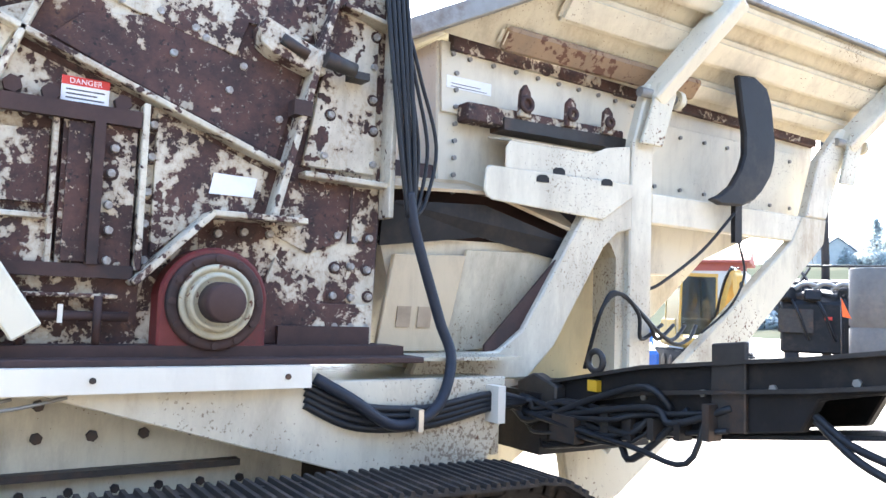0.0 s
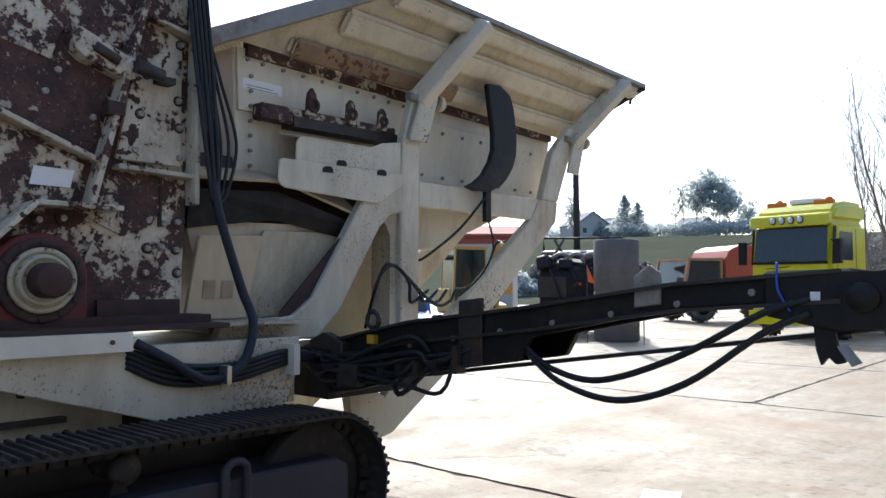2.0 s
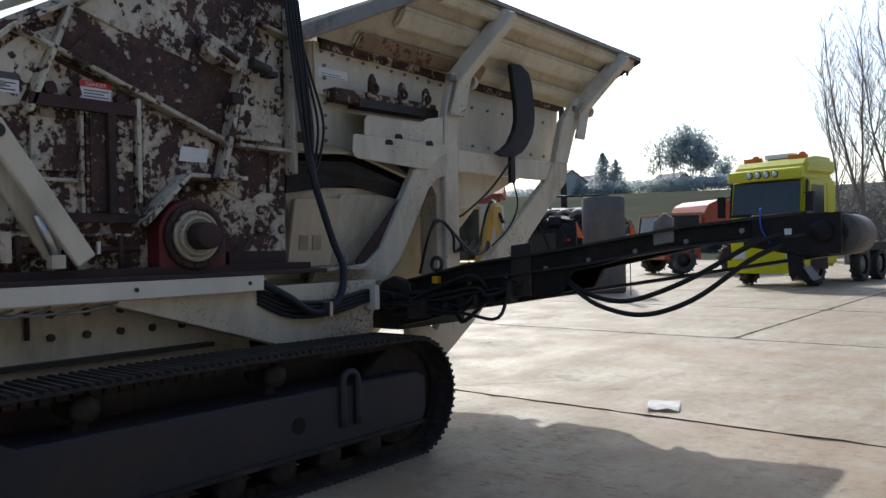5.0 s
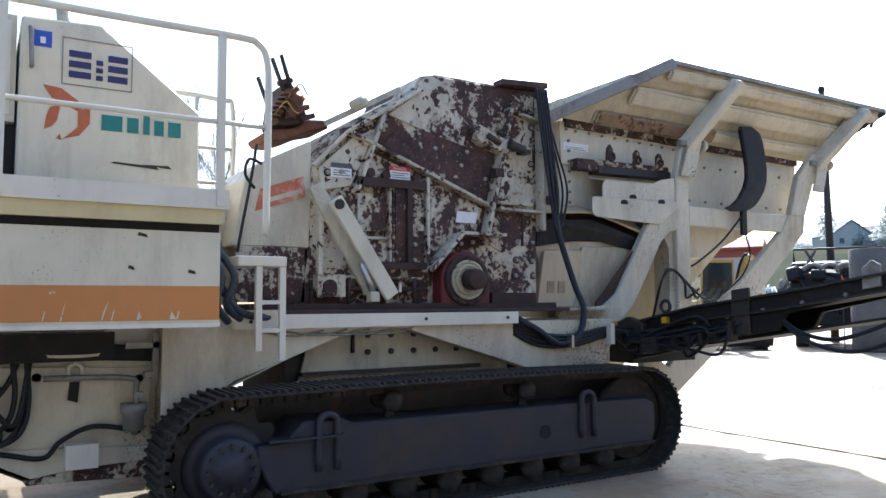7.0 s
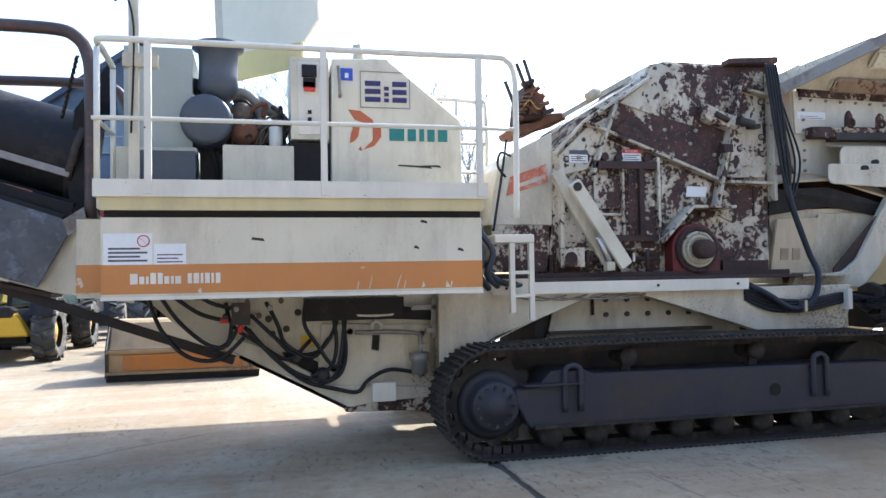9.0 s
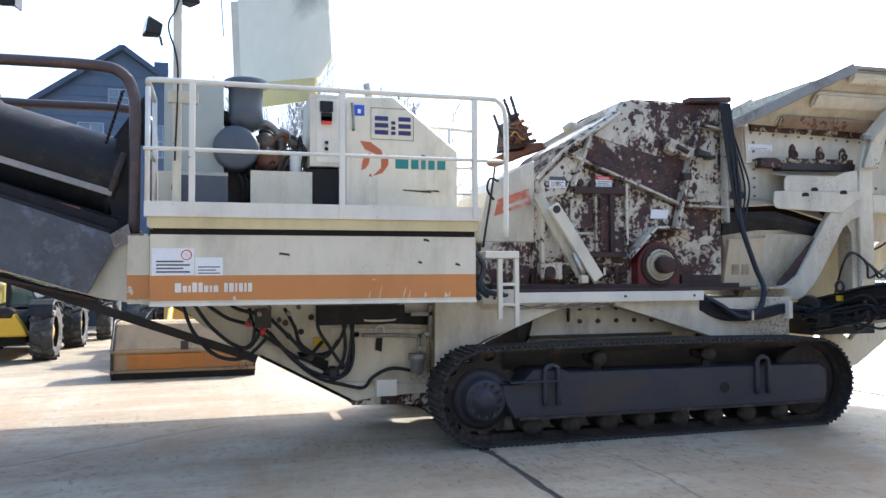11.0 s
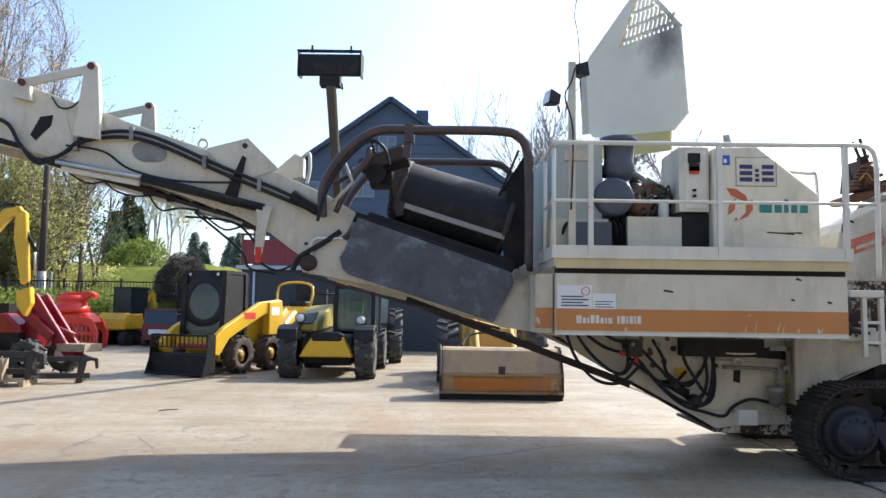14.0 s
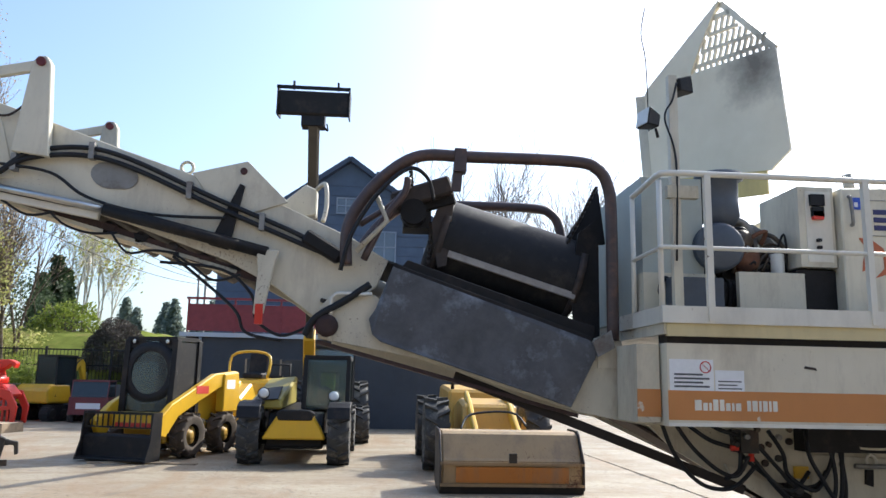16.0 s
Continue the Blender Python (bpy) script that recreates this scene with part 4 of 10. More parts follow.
# feeder box and its lugs
feeder = part("feeder", prism(B(), [(3.9, 2.5), (3.86, 3.42), (8.0, 3.36), (7.9, 2.62), (5.6, 2.5)], 1.26, mirror(1.26)), CREAM, machine, "cream vibrating feeder trough with bolts", 0.01)
part("feeder_flange", prism(B(), [(3.9, 2.96), (5.4, 2.96), (5.4, 3.38), (3.88, 3.42)], 1.235, 1.26), CREAM_CLEAN, feeder, "", 0.004)
part("feeder_strip", prism(B(), [(3.95, 3.36), (7.95, 3.3), (7.95, 3.42), (3.95, 3.48)], 1.2, 1.26), PEEL_DARK, feeder, "rusty strip")
part("feeder_flange", prism(B(), [(5.7, 2.62), (7.7, 2.62), (7.7, 3.2), (5.7, 3.2)], 1.24, 1.26), CREAM_CLEAN, feeder, "pale bolted wear plate", 0.004)
fb = part("feeder_bolt", cyl(B(), (0, 0, 0), (0, -0.018, 0), 0.016, n=8), GALV, feeder)
fb.matrix_basis = Matrix.Translation((3.97, 1.235, 3.34))
for i in range(9):
    again(fb, Matrix.Translation((4.1 + 0.19 * i, 1.235 if i < 7 else 1.25, 3.33 - 0.005 * i)), feeder)
for i in range(8):
    again(fb, Matrix.Translation((4.0, 1.235, 3.22 - 0.11 * i)), feeder)
for i in range(7):
    for z in (2.7, 3.12):
        again(fb, Matrix.Translation((5.85 + 0.29 * i, 1.24, z)), feeder)
for x, s in ((4.45, 1.0), (4.85, 0.8), (5.2, 0.7)):
    l = part("lifting_lug", prism(B(), [(x - 0.05, 2.98), (x + 0.05, 2.98), (x + 0.04, 3.1 + 0.05 * s), (x, 3.12 + 0.08 * s), (x - 0.04, 3.1 + 0.05 * s)], 1.07, 1.11), PEEL_DARK, feeder, "", 0.006)
    part("lug_ring", ringo(B(), (x, 1.06, 3.06), 0.045 * s, 0.016), OXIDE, l)
# Dark strip built in as the shadow below the lugs.
part("feeder_shadow_strip", prism(B(), [(4.3, 2.88), (5.4, 2.9), (5.4, 2.98), (4.3, 2.96)], 1.1, 1.26), BARE, feeder)
sticker(feeder, 3.93, 4.28, 3.12, 3.2, 1.235, LABEL, None, 2)
# folded guard
guard = part("guard_plate", prism(B(), [(4.2, 2.58), (4.2, 2.72), (4.23, 2.77), (4.92, 2.78), (5.06, 2.84), (5.28, 2.88), (5.28, 2.6)], 0.94, 0.955), CREAM_CLEAN, machine, "folded pale guard plate with slots", 0.004)
part("guard_top", slab(B(), [(4.24, 0.94, 2.77), (4.92, 0.94, 2.78), (4.92, 1.2, 2.84), (4.24, 1.2, 2.83)], 0.012), CREAM_CLEAN, guard)
part("guard_skirt", prism(B(), [(4.04, 2.4), (4.02, 2.44), (4.03, 2.57), (4.06, 2.59), (5.28, 2.61), (5.28, 2.52), (5.0, 2.34), (4.08, 2.38)], 0.91, 0.925), CREAM_CLEAN, guard, "", 0.006)
for x, z, y in ((4.42, 2.53, 0.905), (4.58, 2.6, 0.935), (4.98, 2.57, 0.905)):
    part("slot", prism(B(), [(x, z), (x + 0.1, z + 0.004), (x + 0.1, z + 0.034), (x + 0.075, z + 0.05), (x + 0.02, z + 0.046), (x, z + 0.03)], y, y + 0.008), BLACK, guard)
# bypass chute under the feeder
chute = part("bypass_chute", loft(B(), [(3.42, 1.1, 2.12), (5.1, 1.1, 2.16), (5.1, 2.0, 2.16), (3.42, 2.0, 2.12)], [(3.7, 1.25, 1.35), (4.2, 1.25, 1.35), (4.2, 1.9, 1.35), (3.7, 1.9, 1.35)]), CREAM, machine, "cream bypass chute speckled with rust")
part("chute_panel", slab(B(), [(4.02, 1.09, 2.08), (4.75, 1.09, 2.1), (4.45, 1.2, 1.5), (3.92, 1.2, 1.44)], -0.02), CREAM_WORN, chute, "pale speckled panel")
part("rubber_skirt", slab(B(), [(3.4, 1.02, 2.32), (4.1, 1.02, 2.36), (4.9, 1.02, 2.16), (4.9, 1.05, 2.03), (4.1, 1.05, 2.16), (3.4, 1.05, 2.06)], 0.02), BLACK, chute, "black rubber skirt")
part("skirt_top", slab(B(), [(3.4, 0.98, 2.38), (4.1, 0.98, 2.42), (4.9, 1.0, 2.22), (4.9, 1.26, 2.4), (4.1, 1.26, 2.52), (3.4, 1.26, 2.48)], 0.02), TAN, chute, "dusty rubber top with stones")
part("tan_panel", prism(B(), [(3.4, 1.46), (3.5, 2.02), (4.0, 2.04), (3.86, 1.46)], 1.05, 1.09), TAN, chute, "dusty tan end panel", 0.006)
for x in (3.52, 3.66):
    part("panel_cutout", prism(B(), [(x, 1.6), (x + 0.09, 1.6), (x + 0.1, 1.72), (x + 0.01, 1.72)], 1.04, 1.05), WOOD, chute)
part("floor_plate", slab(B(), [(3.3, 0.72, 1.43), (4.2, 0.72, 1.43), (4.2, 1.3, 1.43), (3.3, 1.3, 1.43)], 0.02), CREAM_WORN, chute)
part("dark_liner", slab(B(), [(4.1, 0.99, 1.5), (4.9, 0.99, 2.3), (5.06, 0.99, 2.3), (4.38, 0.99, 1.45), (4.1, 0.99, 1.44)], -0.02), OXIDE, chute, "rusty liner edge")
# Dark box added behind the skirt to close the see-through gap.
part("chute_gap_box", loft(B(), [(3.4, 1.12, 2.08), (5.0, 1.12, 2.1), (5.0, 2.0, 2.1), (3.4, 2.0, 2.08)], [(3.4, 1.3, 2.62), (5.2, 1.3, 2.62), (5.2, 1.9, 2.62), (3.4, 1.9, 2.62)]), OXIDE, chute, "dark box filling the gap under the feeder")
part("feeder_beam", prism(B(), [(4.02, 2.9), (5.4, 2.92), (5.4, 3.04), (4.02, 3.02)], 1.12, 1.24), PEEL_DARK, feeder, "rusty brown feeder beam", 0.01)
# far bodywork behind the legs
part("rear_tank", box(B(), 4.75, 5.75, 1.35, mirror(1.5), 1.25, 2.2), paint("dusty_yellow_cream_paint", (0.62, 0.5, 0.27), 0.2, 0.55, dirty=0.5), machine, "dusty yellow tank under the hopper", 0.04)
part("feeder_pan", loft(B(), [(5.5, 1.15, 2.5), (7.3, 1.15, 2.52), (7.3, 1.8, 2.52), (5.5, 1.8, 2.5)], [(5.6, 1.2, 2.02), (6.0, 1.2, 2.02), (6.0, 1.8, 2.02), (5.6, 1.8, 2.02)]), CREAM, machine, "", 0.01)
# curved black rubber flap hanging from the hopper wall
edge = [(6.29, 3.56), (6.34, 3.3), (6.38, 3.12), (6.38, 2.96), (6.33, 2.84), (6.22, 2.7), (6.1, 2.62), (5.99, 2.575), (6.1, 2.545), (6.35, 2.56), (6.5, 2.62), (6.6, 2.7), (6.7, 2.82), (6.75, 2.95), (6.76, 3.1), (6.71, 3.4), (6.65, 3.52), (6.5, 3.585)]
fl = part("rubber_flap", prism(B(), edge, 0.81, 0.87), BLACK, machine, "black curved rubber flap", 0.015)
part("flap_rod", box(B(), 6.3, 6.38, 0.84, 0.88, 2.28, 2.62), BLACK, fl)
part("flap_cable", tube(B(), [(6.32, 0.85, 2.52), (6.0, 0.9, 2.2), (5.6, 0.92, 1.95), (5.5, 0.95, 1.9)], 0.012, 6), HOSE, fl)
part("flap_cable", tube(B(), [(6.36, 0.86, 2.3), (6.44, 0.86, 2.05), (6.3, 0.88, 1.8), (6.0, 0.9, 1.6)], 0.01, 6), HOSE, fl)
# hose bundles
def hoses(name, lines, r, label, mat=HOSE):
    g = None
    for pts in lines:
        bm = tube(B(), pts, r, 10, 6)
        g = part(name, bm, mat, machine if g is None else g, label if g is None else "")
    return g


hoses("hydraulic_hose", [[(3.44, 0.8, 2.34), (3.46, 0.79, 2.2), (3.50, 0.78, 2.05), (3.62, 0.74, 1.66), (3.67, 0.68, 1.44), (3.55, 0.62, 1.2), (3.3, 0.6, 1.12), (3.05, 0.62, 1.26), (2.88, 0.68, 1.36)]], 0.03, "thick sleeved hydraulic hose", plain("hose_sleeve", (0.02, 0.024, 0.036), 0.5, 0.35, 16, shine=0.3))
hoses("hydraulic_hose", [[(3.32 + 0.03 * i, 0.86, 3.5 - 0.06 * i), (3.40 + 0.035 * i, 0.84, 3.0), (3.44 + 0.06 * i, 0.83, 2.62), (3.46 + 0.03 * i, 0.82, 2.38 - 0.03 * i), (3.46, 0.8, 2.2)] for i in range(4)], 0.011, "thin black hydraulic hoses")
hoses("hydraulic_hose", [[(3.26 + 0.03 * i, 0.84, 3.58), (3.30 + 0.03 * i, 0.82, 3.15), (3.37 + 0.022 * i, 0.8 + 0.015 * (i % 2), 2.6), (3.43 + 0.01 * i, 0.79, 2.2)] for i in range(5)], 0.0135, "black hydraulic hose")
hoses("hydraulic_hose", [[(2.84, 0.70, 1.32 - 0.03 * i), (3.1, 0.66, 1.22 - 0.035 * i), (3.5, 0.66, 1.19 - 0.03 * i), (3.92, 0.66, 1.25 - 0.025 * i), (4.2, 0.68, 1.2)] for i in range(4)], 0.02, "black hose tied under the ledge")
part("hose_clamp", box(B(), 3.92, 3.97, 0.58, 0.7, 1.1, 1.3), WHITE, machine, "white hose clamp", 0.006)
part("hose_clamp", box(B(), 3.4, 3.43, 0.55, 0.64, 1.09, 1.2), STEEL, machine, "", 0.004)
hoses("hydraulic_hose", [[(4.9, 0.95, 1.35), (5.0, 0.9, 1.75), (5.15, 0.88, 1.85), (5.3 + 0.1 * i, 0.86, 1.72 - 0.06 * i), (5.35 + 0.16 * i, 0.88, 1.55), (5.6 + 0.12 * i, 0.92, 1.65)] for i in range(4)], 0.014, "looped black hoses")
# hopper front clutter
part("hopper_hook", tube(B(), [(9.0, 0.63, 4.0), (8.9, 0.7, 3.9), (8.95, 0.75, 3.85)], 0.02, 8), BARE, machine)
part("hanging_wire", tube(B(), [(8.75, 0.72, 3.85), (8.76, 0.72, 3.55)], 0.004, 6, 0), BARE, machine)

# ---- side discharge conveyor ----
conv = part("side_conveyor", prism_x(B(), [(1.3, 1.0), (1.3, 1.18), (-0.1, 1.47), (-1.0, 1.58), (-1.86, 1.71), (-2.62, 1.77), (-2.62, 1.64), (-1.86, 1.58), (-1.0, 1.40), (-0.92, 1.26), (-0.1, 1.12)], 4.34, 4.40), BLACK, machine, "black side discharge conveyor with belt", 0.008)
part("side_channel", prism_x(B(), [(1.3, 1.0), (1.3, 1.18), (-0.1, 1.47), (-1.0, 1.58), (-1.86, 1.71), (-2.62, 1.77), (-2.62, 1.64), (-1.86, 1.58), (-1.0, 1.40), (-0.92, 1.26), (-0.1, 1.12)], 4.84, 4.90), BLACK, conv, "", 0.008)
part("conveyor_belt", loft(B(), [(4.41, 1.3, 1.1), (4.83, 1.3, 1.1), (4.83, 1.3, 1.07), (4.41, 1.3, 1.07)], [(4.41, -2.77, 1.765), (4.83, -2.77, 1.765), (4.83, -2.77, 1.735), (4.41, -2.77, 1.735)]), RUBBER, conv, "black rubber belt")
part("return_belt", loft(B(), [(4.41, 1.0, 0.95), (4.83, 1.0, 0.95), (4.83, 1.0, 0.93), (4.41, 1.0, 0.93)], [(4.41, -2.77, 1.53), (4.83, -2.77, 1.53), (4.83, -2.77, 1.51), (4.41, -2.77, 1.51)]), RUBBER, conv)
part("head_drum", cyl(B(), (4.36, -2.77, 1.63), (4.84, -2.77, 1.63), 0.125, n=26), plain("dusty_belt", (0.15, 0.14, 0.13), 0.7, 0.4, 6), conv, "dusty belt round the head drum")
for x0 in (4.30, 4.90):
    part("drum_cheek", prism_x(B(), [(-2.3, 1.76), (-2.66, 1.77), (-2.8, 1.75), (-2.845, 1.64), (-2.8, 1.53), (-2.6, 1.5), (-2.3, 1.56)], x0, x0 + 0.04), BLACK, conv, "", 0.012)
part("drive_motor", box(B(), 4.24, 4.31, -2.82, -2.64, 1.52, 1.755), BLACK, conv, "hydraulic drive motor", 0.03, 2)
part("motor_cap", lathe(B(), [(0.02, 4.2), (0.06, 4.205), (0.065, 4.24)], "x", (0, -2.72, 1.65), 18), BLACK, conv)
part("motor_plate", box(B(), 4.294, 4.3, -2.54, -2.5, 1.62, 1.67), LABEL, conv)
for x0 in (4.315, ):
    for dz in (0.0, -0.13):
        bm = B()
        for (ya, za), (yb, zb) in zip([(1.3, 1.17), (-0.1, 1.46), (-1.0, 1.57), (-1.86, 1.70), (-2.6, 1.76)], [(-0.1, 1.46), (-1.0, 1.57), (-1.86, 1.70), (-2.6, 1.76), (-2.62, 1.76)]):
            bar(bm, (x0, ya, za + dz), (x0, yb, zb + dz), 0.05, 0.018)
        part("channel_lip", bm, BARE, conv, "worn channel lip")
part("tail_bracket", prism_x(B(), [(0.5, 1.0), (0.8, 0.95), (0.85, 1.3), (0.7, 1.36), (0.5, 1.3)], 4.26, 4.34), BARE, conv, "", 0.01)
trng = random.Random(17)
for k in range(11):
    y1 = 0.62 - 0.07 * k + trng.uniform(-0.08, 0.08)
    z1 = 1.0 + 0.16 * (0.6 - y1) + trng.uniform(-0.06, 0.22)
    part("root_hose", tube(B(), [(4.12 + 0.04 * (k % 5), 0.74, 1.16 + 0.02 * (k % 4)), (4.2 + 0.02 * (k % 3), 0.66, 1.1 + trng.uniform(-0.08, 0.12)), (4.22 + 0.02 * (k % 4), y1, z1), (4.26, y1 - trng.uniform(0.15, 0.4), z1 + trng.uniform(-0.1, 0.12)), (4.32, y1 - trng.uniform(0.4, 0.6), 1.2 + 0.16 * (0.6 - y1))], trng.choice((0.01, 0.014, 0.018)), 8, 5), HOSE, conv, "black hose on the conveyor's tail")
for k in range(8):
    y = 0.62 - 0.16 * k
    part("tail_fitting", box(B(), 4.25, 4.34, y - trng.uniform(0.03, 0.07), y, 1.0 + 0.15 * (0.6 - y), 1.08 + 0.15 * (0.6 - y) + trng.uniform(0.0, 0.1)), (BLACK, BARE)[k % 2], conv, "", 0.012)
part("valve_body", box(B(), 4.2, 4.34, 0.28, 0.46, 1.02, 1.16), BARE, conv, "dark valve body", 0.02)
for k in range(10):
    y = 1.0 - 0.36 * k
    part("channel_bolt", cyl(B(), (4.34, y, 1.13 + (1.0 - y) * 0.165), (4.325, y, 1.13 + (1.0 - y) * 0.165), 0.018, n=6), GALV, conv)
part("end_bracket", prism_x(B(), [(-2.5, 1.56), (-2.58, 1.56), (-2.6, 1.42), (-2.63, 1.37), (-2.59, 1.36), (-2.56, 1.39), (-2.53, 1.35), (-2.51, 1.42)], 4.32, 4.36), BLACK, conv, "", 0.006)
part("torn_flap", slab(B(), [(4.3, -2.6, 1.44), (4.3, -2.64, 1.45), (4.28, -2.7, 1.38), (4.28, -2.66, 1.36)], 0.012), GALV, conv, "bent pale strip")
part("splice_plate", prism_x(B(), [(-1.66, 1.58), (-1.8, 1.6), (-1.8, 1.76), (-1.74, 1.8), (-1.66, 1.74)], 4.31, 4.34), GALV, conv, "worn splice plate", 0.006)
part("splice_plate", prism_x(B(), [(-0.5, 1.2), (-0.68, 1.22), (-0.68, 1.62), (-0.5, 1.6)], 4.31, 4.34), BARE, conv, "", 0.006)
part("lift_eye", ringo(B(), (4.32, 0.25, 1.46), 0.055, 0.018, "x"), BARE, conv)
part("yellow_tag", box(B(), 4.30, 4.335, 0.22, 0.29, 1.3, 1.36), YELLOW, conv)
part("conveyor_root", box(B(), 4.25, 5.15, 0.62, 1.4, 0.9, 1.25), BLACK, conv, "dark conveyor tail box", 0.03)
for k in range(5):
    y = 0.9 - k * 0.3
    z = 1.02 + (1.1 - y) * 0.155
    part("idler_roller", cyl(B(), (4.4, y, z + 0.02), (4.84, y, z + 0.02), 0.045, n=10), BARE, conv)
bm = B()
for k in range(3):
    tube(bm, [(4.3, 0.95 - 0.1 * k, 1.0), (4.28, 0.6 - 0.1 * k, 0.95 + 0.02 * k), (4.3, 0.1 - 0.1 * k, 1.08 + 0.02 * k), (4.3, -0.6, 1.22)], 0.013, 6)
part("loose_cable", bm, HOSE, conv)
hoses("conveyor_hose", [[(4.32, -1.0, 1.34), (4.28, -1.2, 1.24), (4.26, -1.5, 1.21), (4.27, -1.9, 1.35), (4.28, -2.3, 1.57), (4.3, -2.5, 1.64)], [(4.32, -1.0, 1.32), (4.26, -1.25, 1.18), (4.24, -1.6, 1.12), (4.25, -1.95, 1.23), (4.28, -2.3, 1.48), (4.3, -2.5, 1.58)]], 0.017, "black hoses sagging under the conveyor")
part("tie_strap", tube(B(), [(4.31, -2.36, 1.8), (4.28, -2.37, 1.68), (4.29, -2.42, 1.58)], 0.006, 6), BLUE, conv)


# ---- engine deck ----
deck = part("engine_deck", box(B(), -2.84, 0.02, -0.02, mirror(-0.02), 2.02, 2.16), CREAM, machine, "engine deck with cream edges", 0.01)
part("toe_board", box(B(), -2.86, 0.04, -0.06, -0.02, 2.10, 2.225), WHITE, deck, "white toe board", 0.008)
part("toe_board", box(B(), -2.86, -2.82, -0.02, 1.0, 2.10, 2.225), WHITE, deck, "", 0.008)
part("deck_beam", box(B(), -2.82, 0.0, -0.04, 0.0, 2.005, 2.10), paint("yellowed_cream_paint", (0.66, 0.55, 0.3), 0.2, 0.45), deck, "yellowed lower edge", 0.006)
# Black strip painted in for the shaded gap between locker and deck.
part("gap_shade_strip", box(B(), -2.8, 0.0, 0.03, 0.2, 1.94, 2.02), BLACK, deck)
locker = part("tool_locker", box(B(), -2.815, 0.0, 0.0, 0.62, 1.36, 1.955), CREAM_CLEAN, machine, "long cream side locker with an orange-brown stripe", 0.008)
part("stripe", box(B(), -2.814, -0.001, -0.004, 0.001, 1.405, 1.615), ORANGE, locker, "orange-brown stripe, scratched")
part("locker_lip", box(B(), -2.82, 0.004, -0.008, 0.01, 1.36, 1.385), WHITE, locker, "", 0.003)
part("end_panel", box(B(), -3.0, -2.83, 0.12, 0.6, 1.38, 1.95), CREAM, locker, "", 0.006)
part("stripe", box(B(), -3.004, -2.826, 0.114, 0.12, 1.42, 1.62), ORANGE, locker)
# scratches and the plates
bm = B()
for x, z, w in ((-1.78, 1.79, 0.1), (-0.5, 1.92, 0.06), (-0.55, 1.72, 0.04), (-0.2, 1.7, 0.05)):
    part("scratch", prism(B(), [(x, z), (x + w, z - 0.012), (x + w * 0.9, z + 0.008), (x + 0.01, z + 0.02)], -0.0035, 0.001), BARE, locker)
for i in range(7):
    x = -1.0 + 0.13 * i + 0.05 * math.sin(i * 4)
    part("scrape", prism(B(), [(x, 1.41), (x + 0.008, 1.41), (x + 0.02 + 0.01 * (i % 3), 1.47 + 0.06 * math.sin(i)), (x + 0.012, 1.46)], -0.0065, -0.004), CREAM, locker)
sticker(locker, -2.80, -2.47, 1.61, 1.84, -0.0, LABEL, None, 4)
sticker(locker, -2.46, -2.24, 1.61, 1.765, -0.0, LABEL, None, 3)
bm = ringo(B(), (-2.53, -0.004, 1.785), 0.04, 0.004, "y", 24)
bar(bm, (-2.555, -0.0053, 1.81), (-2.505, -0.0053, 1.76), 0.002, 0.008, (0, 1, 0))
part("prohibition_ring", bm, LABEL_RED, locker)
# maker's mark and model number stand as plain bars
bm = B()
x = -2.62
for w, h in ((0.062, 0.075), (0.045, 0.055), (0.03, 0.055), (0.05, 0.08), (0.045, 0.08), (0.045, 0.055), (0.03, 0.055), (0.05, 0.055), (0.0, 0.0), (0.04, 0.075), (0.05, 0.075), (0.03, 0.075), (0.045, 0.075), (0.03, 0.075), (0.045, 0.075)):
    if w:
        part("letter_bar", box(B(), x, x + w - 0.012, -0.0075, -0.004, 1.475, 1.475 + h), WHITE, locker)
    x += w if w else 0.035

# guard rails
rail = part("guard_rail", tube(B(), [(-2.84, 0.62, 3.2), (-2.84, 0.2, 3.22), (-2.84, 0.02, 3.225), (-2.76, -0.045, 3.23), (-2.2, -0.05, 3.23), (-0.6, -0.05, 3.23), (0.08, -0.05, 3.235), (0.22, -0.05, 3.21), (0.28, -0.05, 3.1), (0.29, -0.05, 2.8), (0.28, -0.05, 1.95)], 0.024, 10, 6), WHITE, machine, "white tubular guard rail")
part("mid_rail", tube(B(), [(-2.84, 0.62, 2.66), (-2.84, 0.05, 2.66), (-2.78, -0.05, 2.66), (-2.0, -0.05, 2.66), (0.28, -0.05, 2.66)], 0.018, 8, 5), WHITE, rail)
for x in (-2.49, -1.24, -0.02):
    part("rail_post", box(B(), x - 0.024, x + 0.024, -0.075, -0.03, 2.12, 3.22), WHITE, rail, "", 0.006)
part("rail_post", tube(B(), [(-2.84, 0.0, 2.1), (-2.84, 0.0, 3.18)], 0.022, 8, 0), WHITE, rail)
part("rail_post", tube(B(), [(-2.84, 0.62, 2.1), (-2.84, 0.62, 3.2)], 0.022, 8, 0), WHITE, rail)
far_rail = part("guard_rail", tube(B(), [(-0.2, 1.7, 2.2), (-0.22, 1.7, 3.1), (-0.1, 1.7, 3.28), (0.45, 1.7, 3.28), (0.56, 1.7, 3.18), (0.56, 1.7, 2.2)], 0.022, 8, 5), WHITE, machine, "white guard rail on the far side")
part("mid_rail", tube(B(), [(-0.2, 1.7, 2.85), (0.56, 1.7, 2.85)], 0.018, 8, 0), WHITE, far_rail)
part("mid_rail", tube(B(), [(-0.2, 1.7, 2.55), (0.56, 1.7, 2.55)], 0.018, 8, 0), WHITE, far_rail)
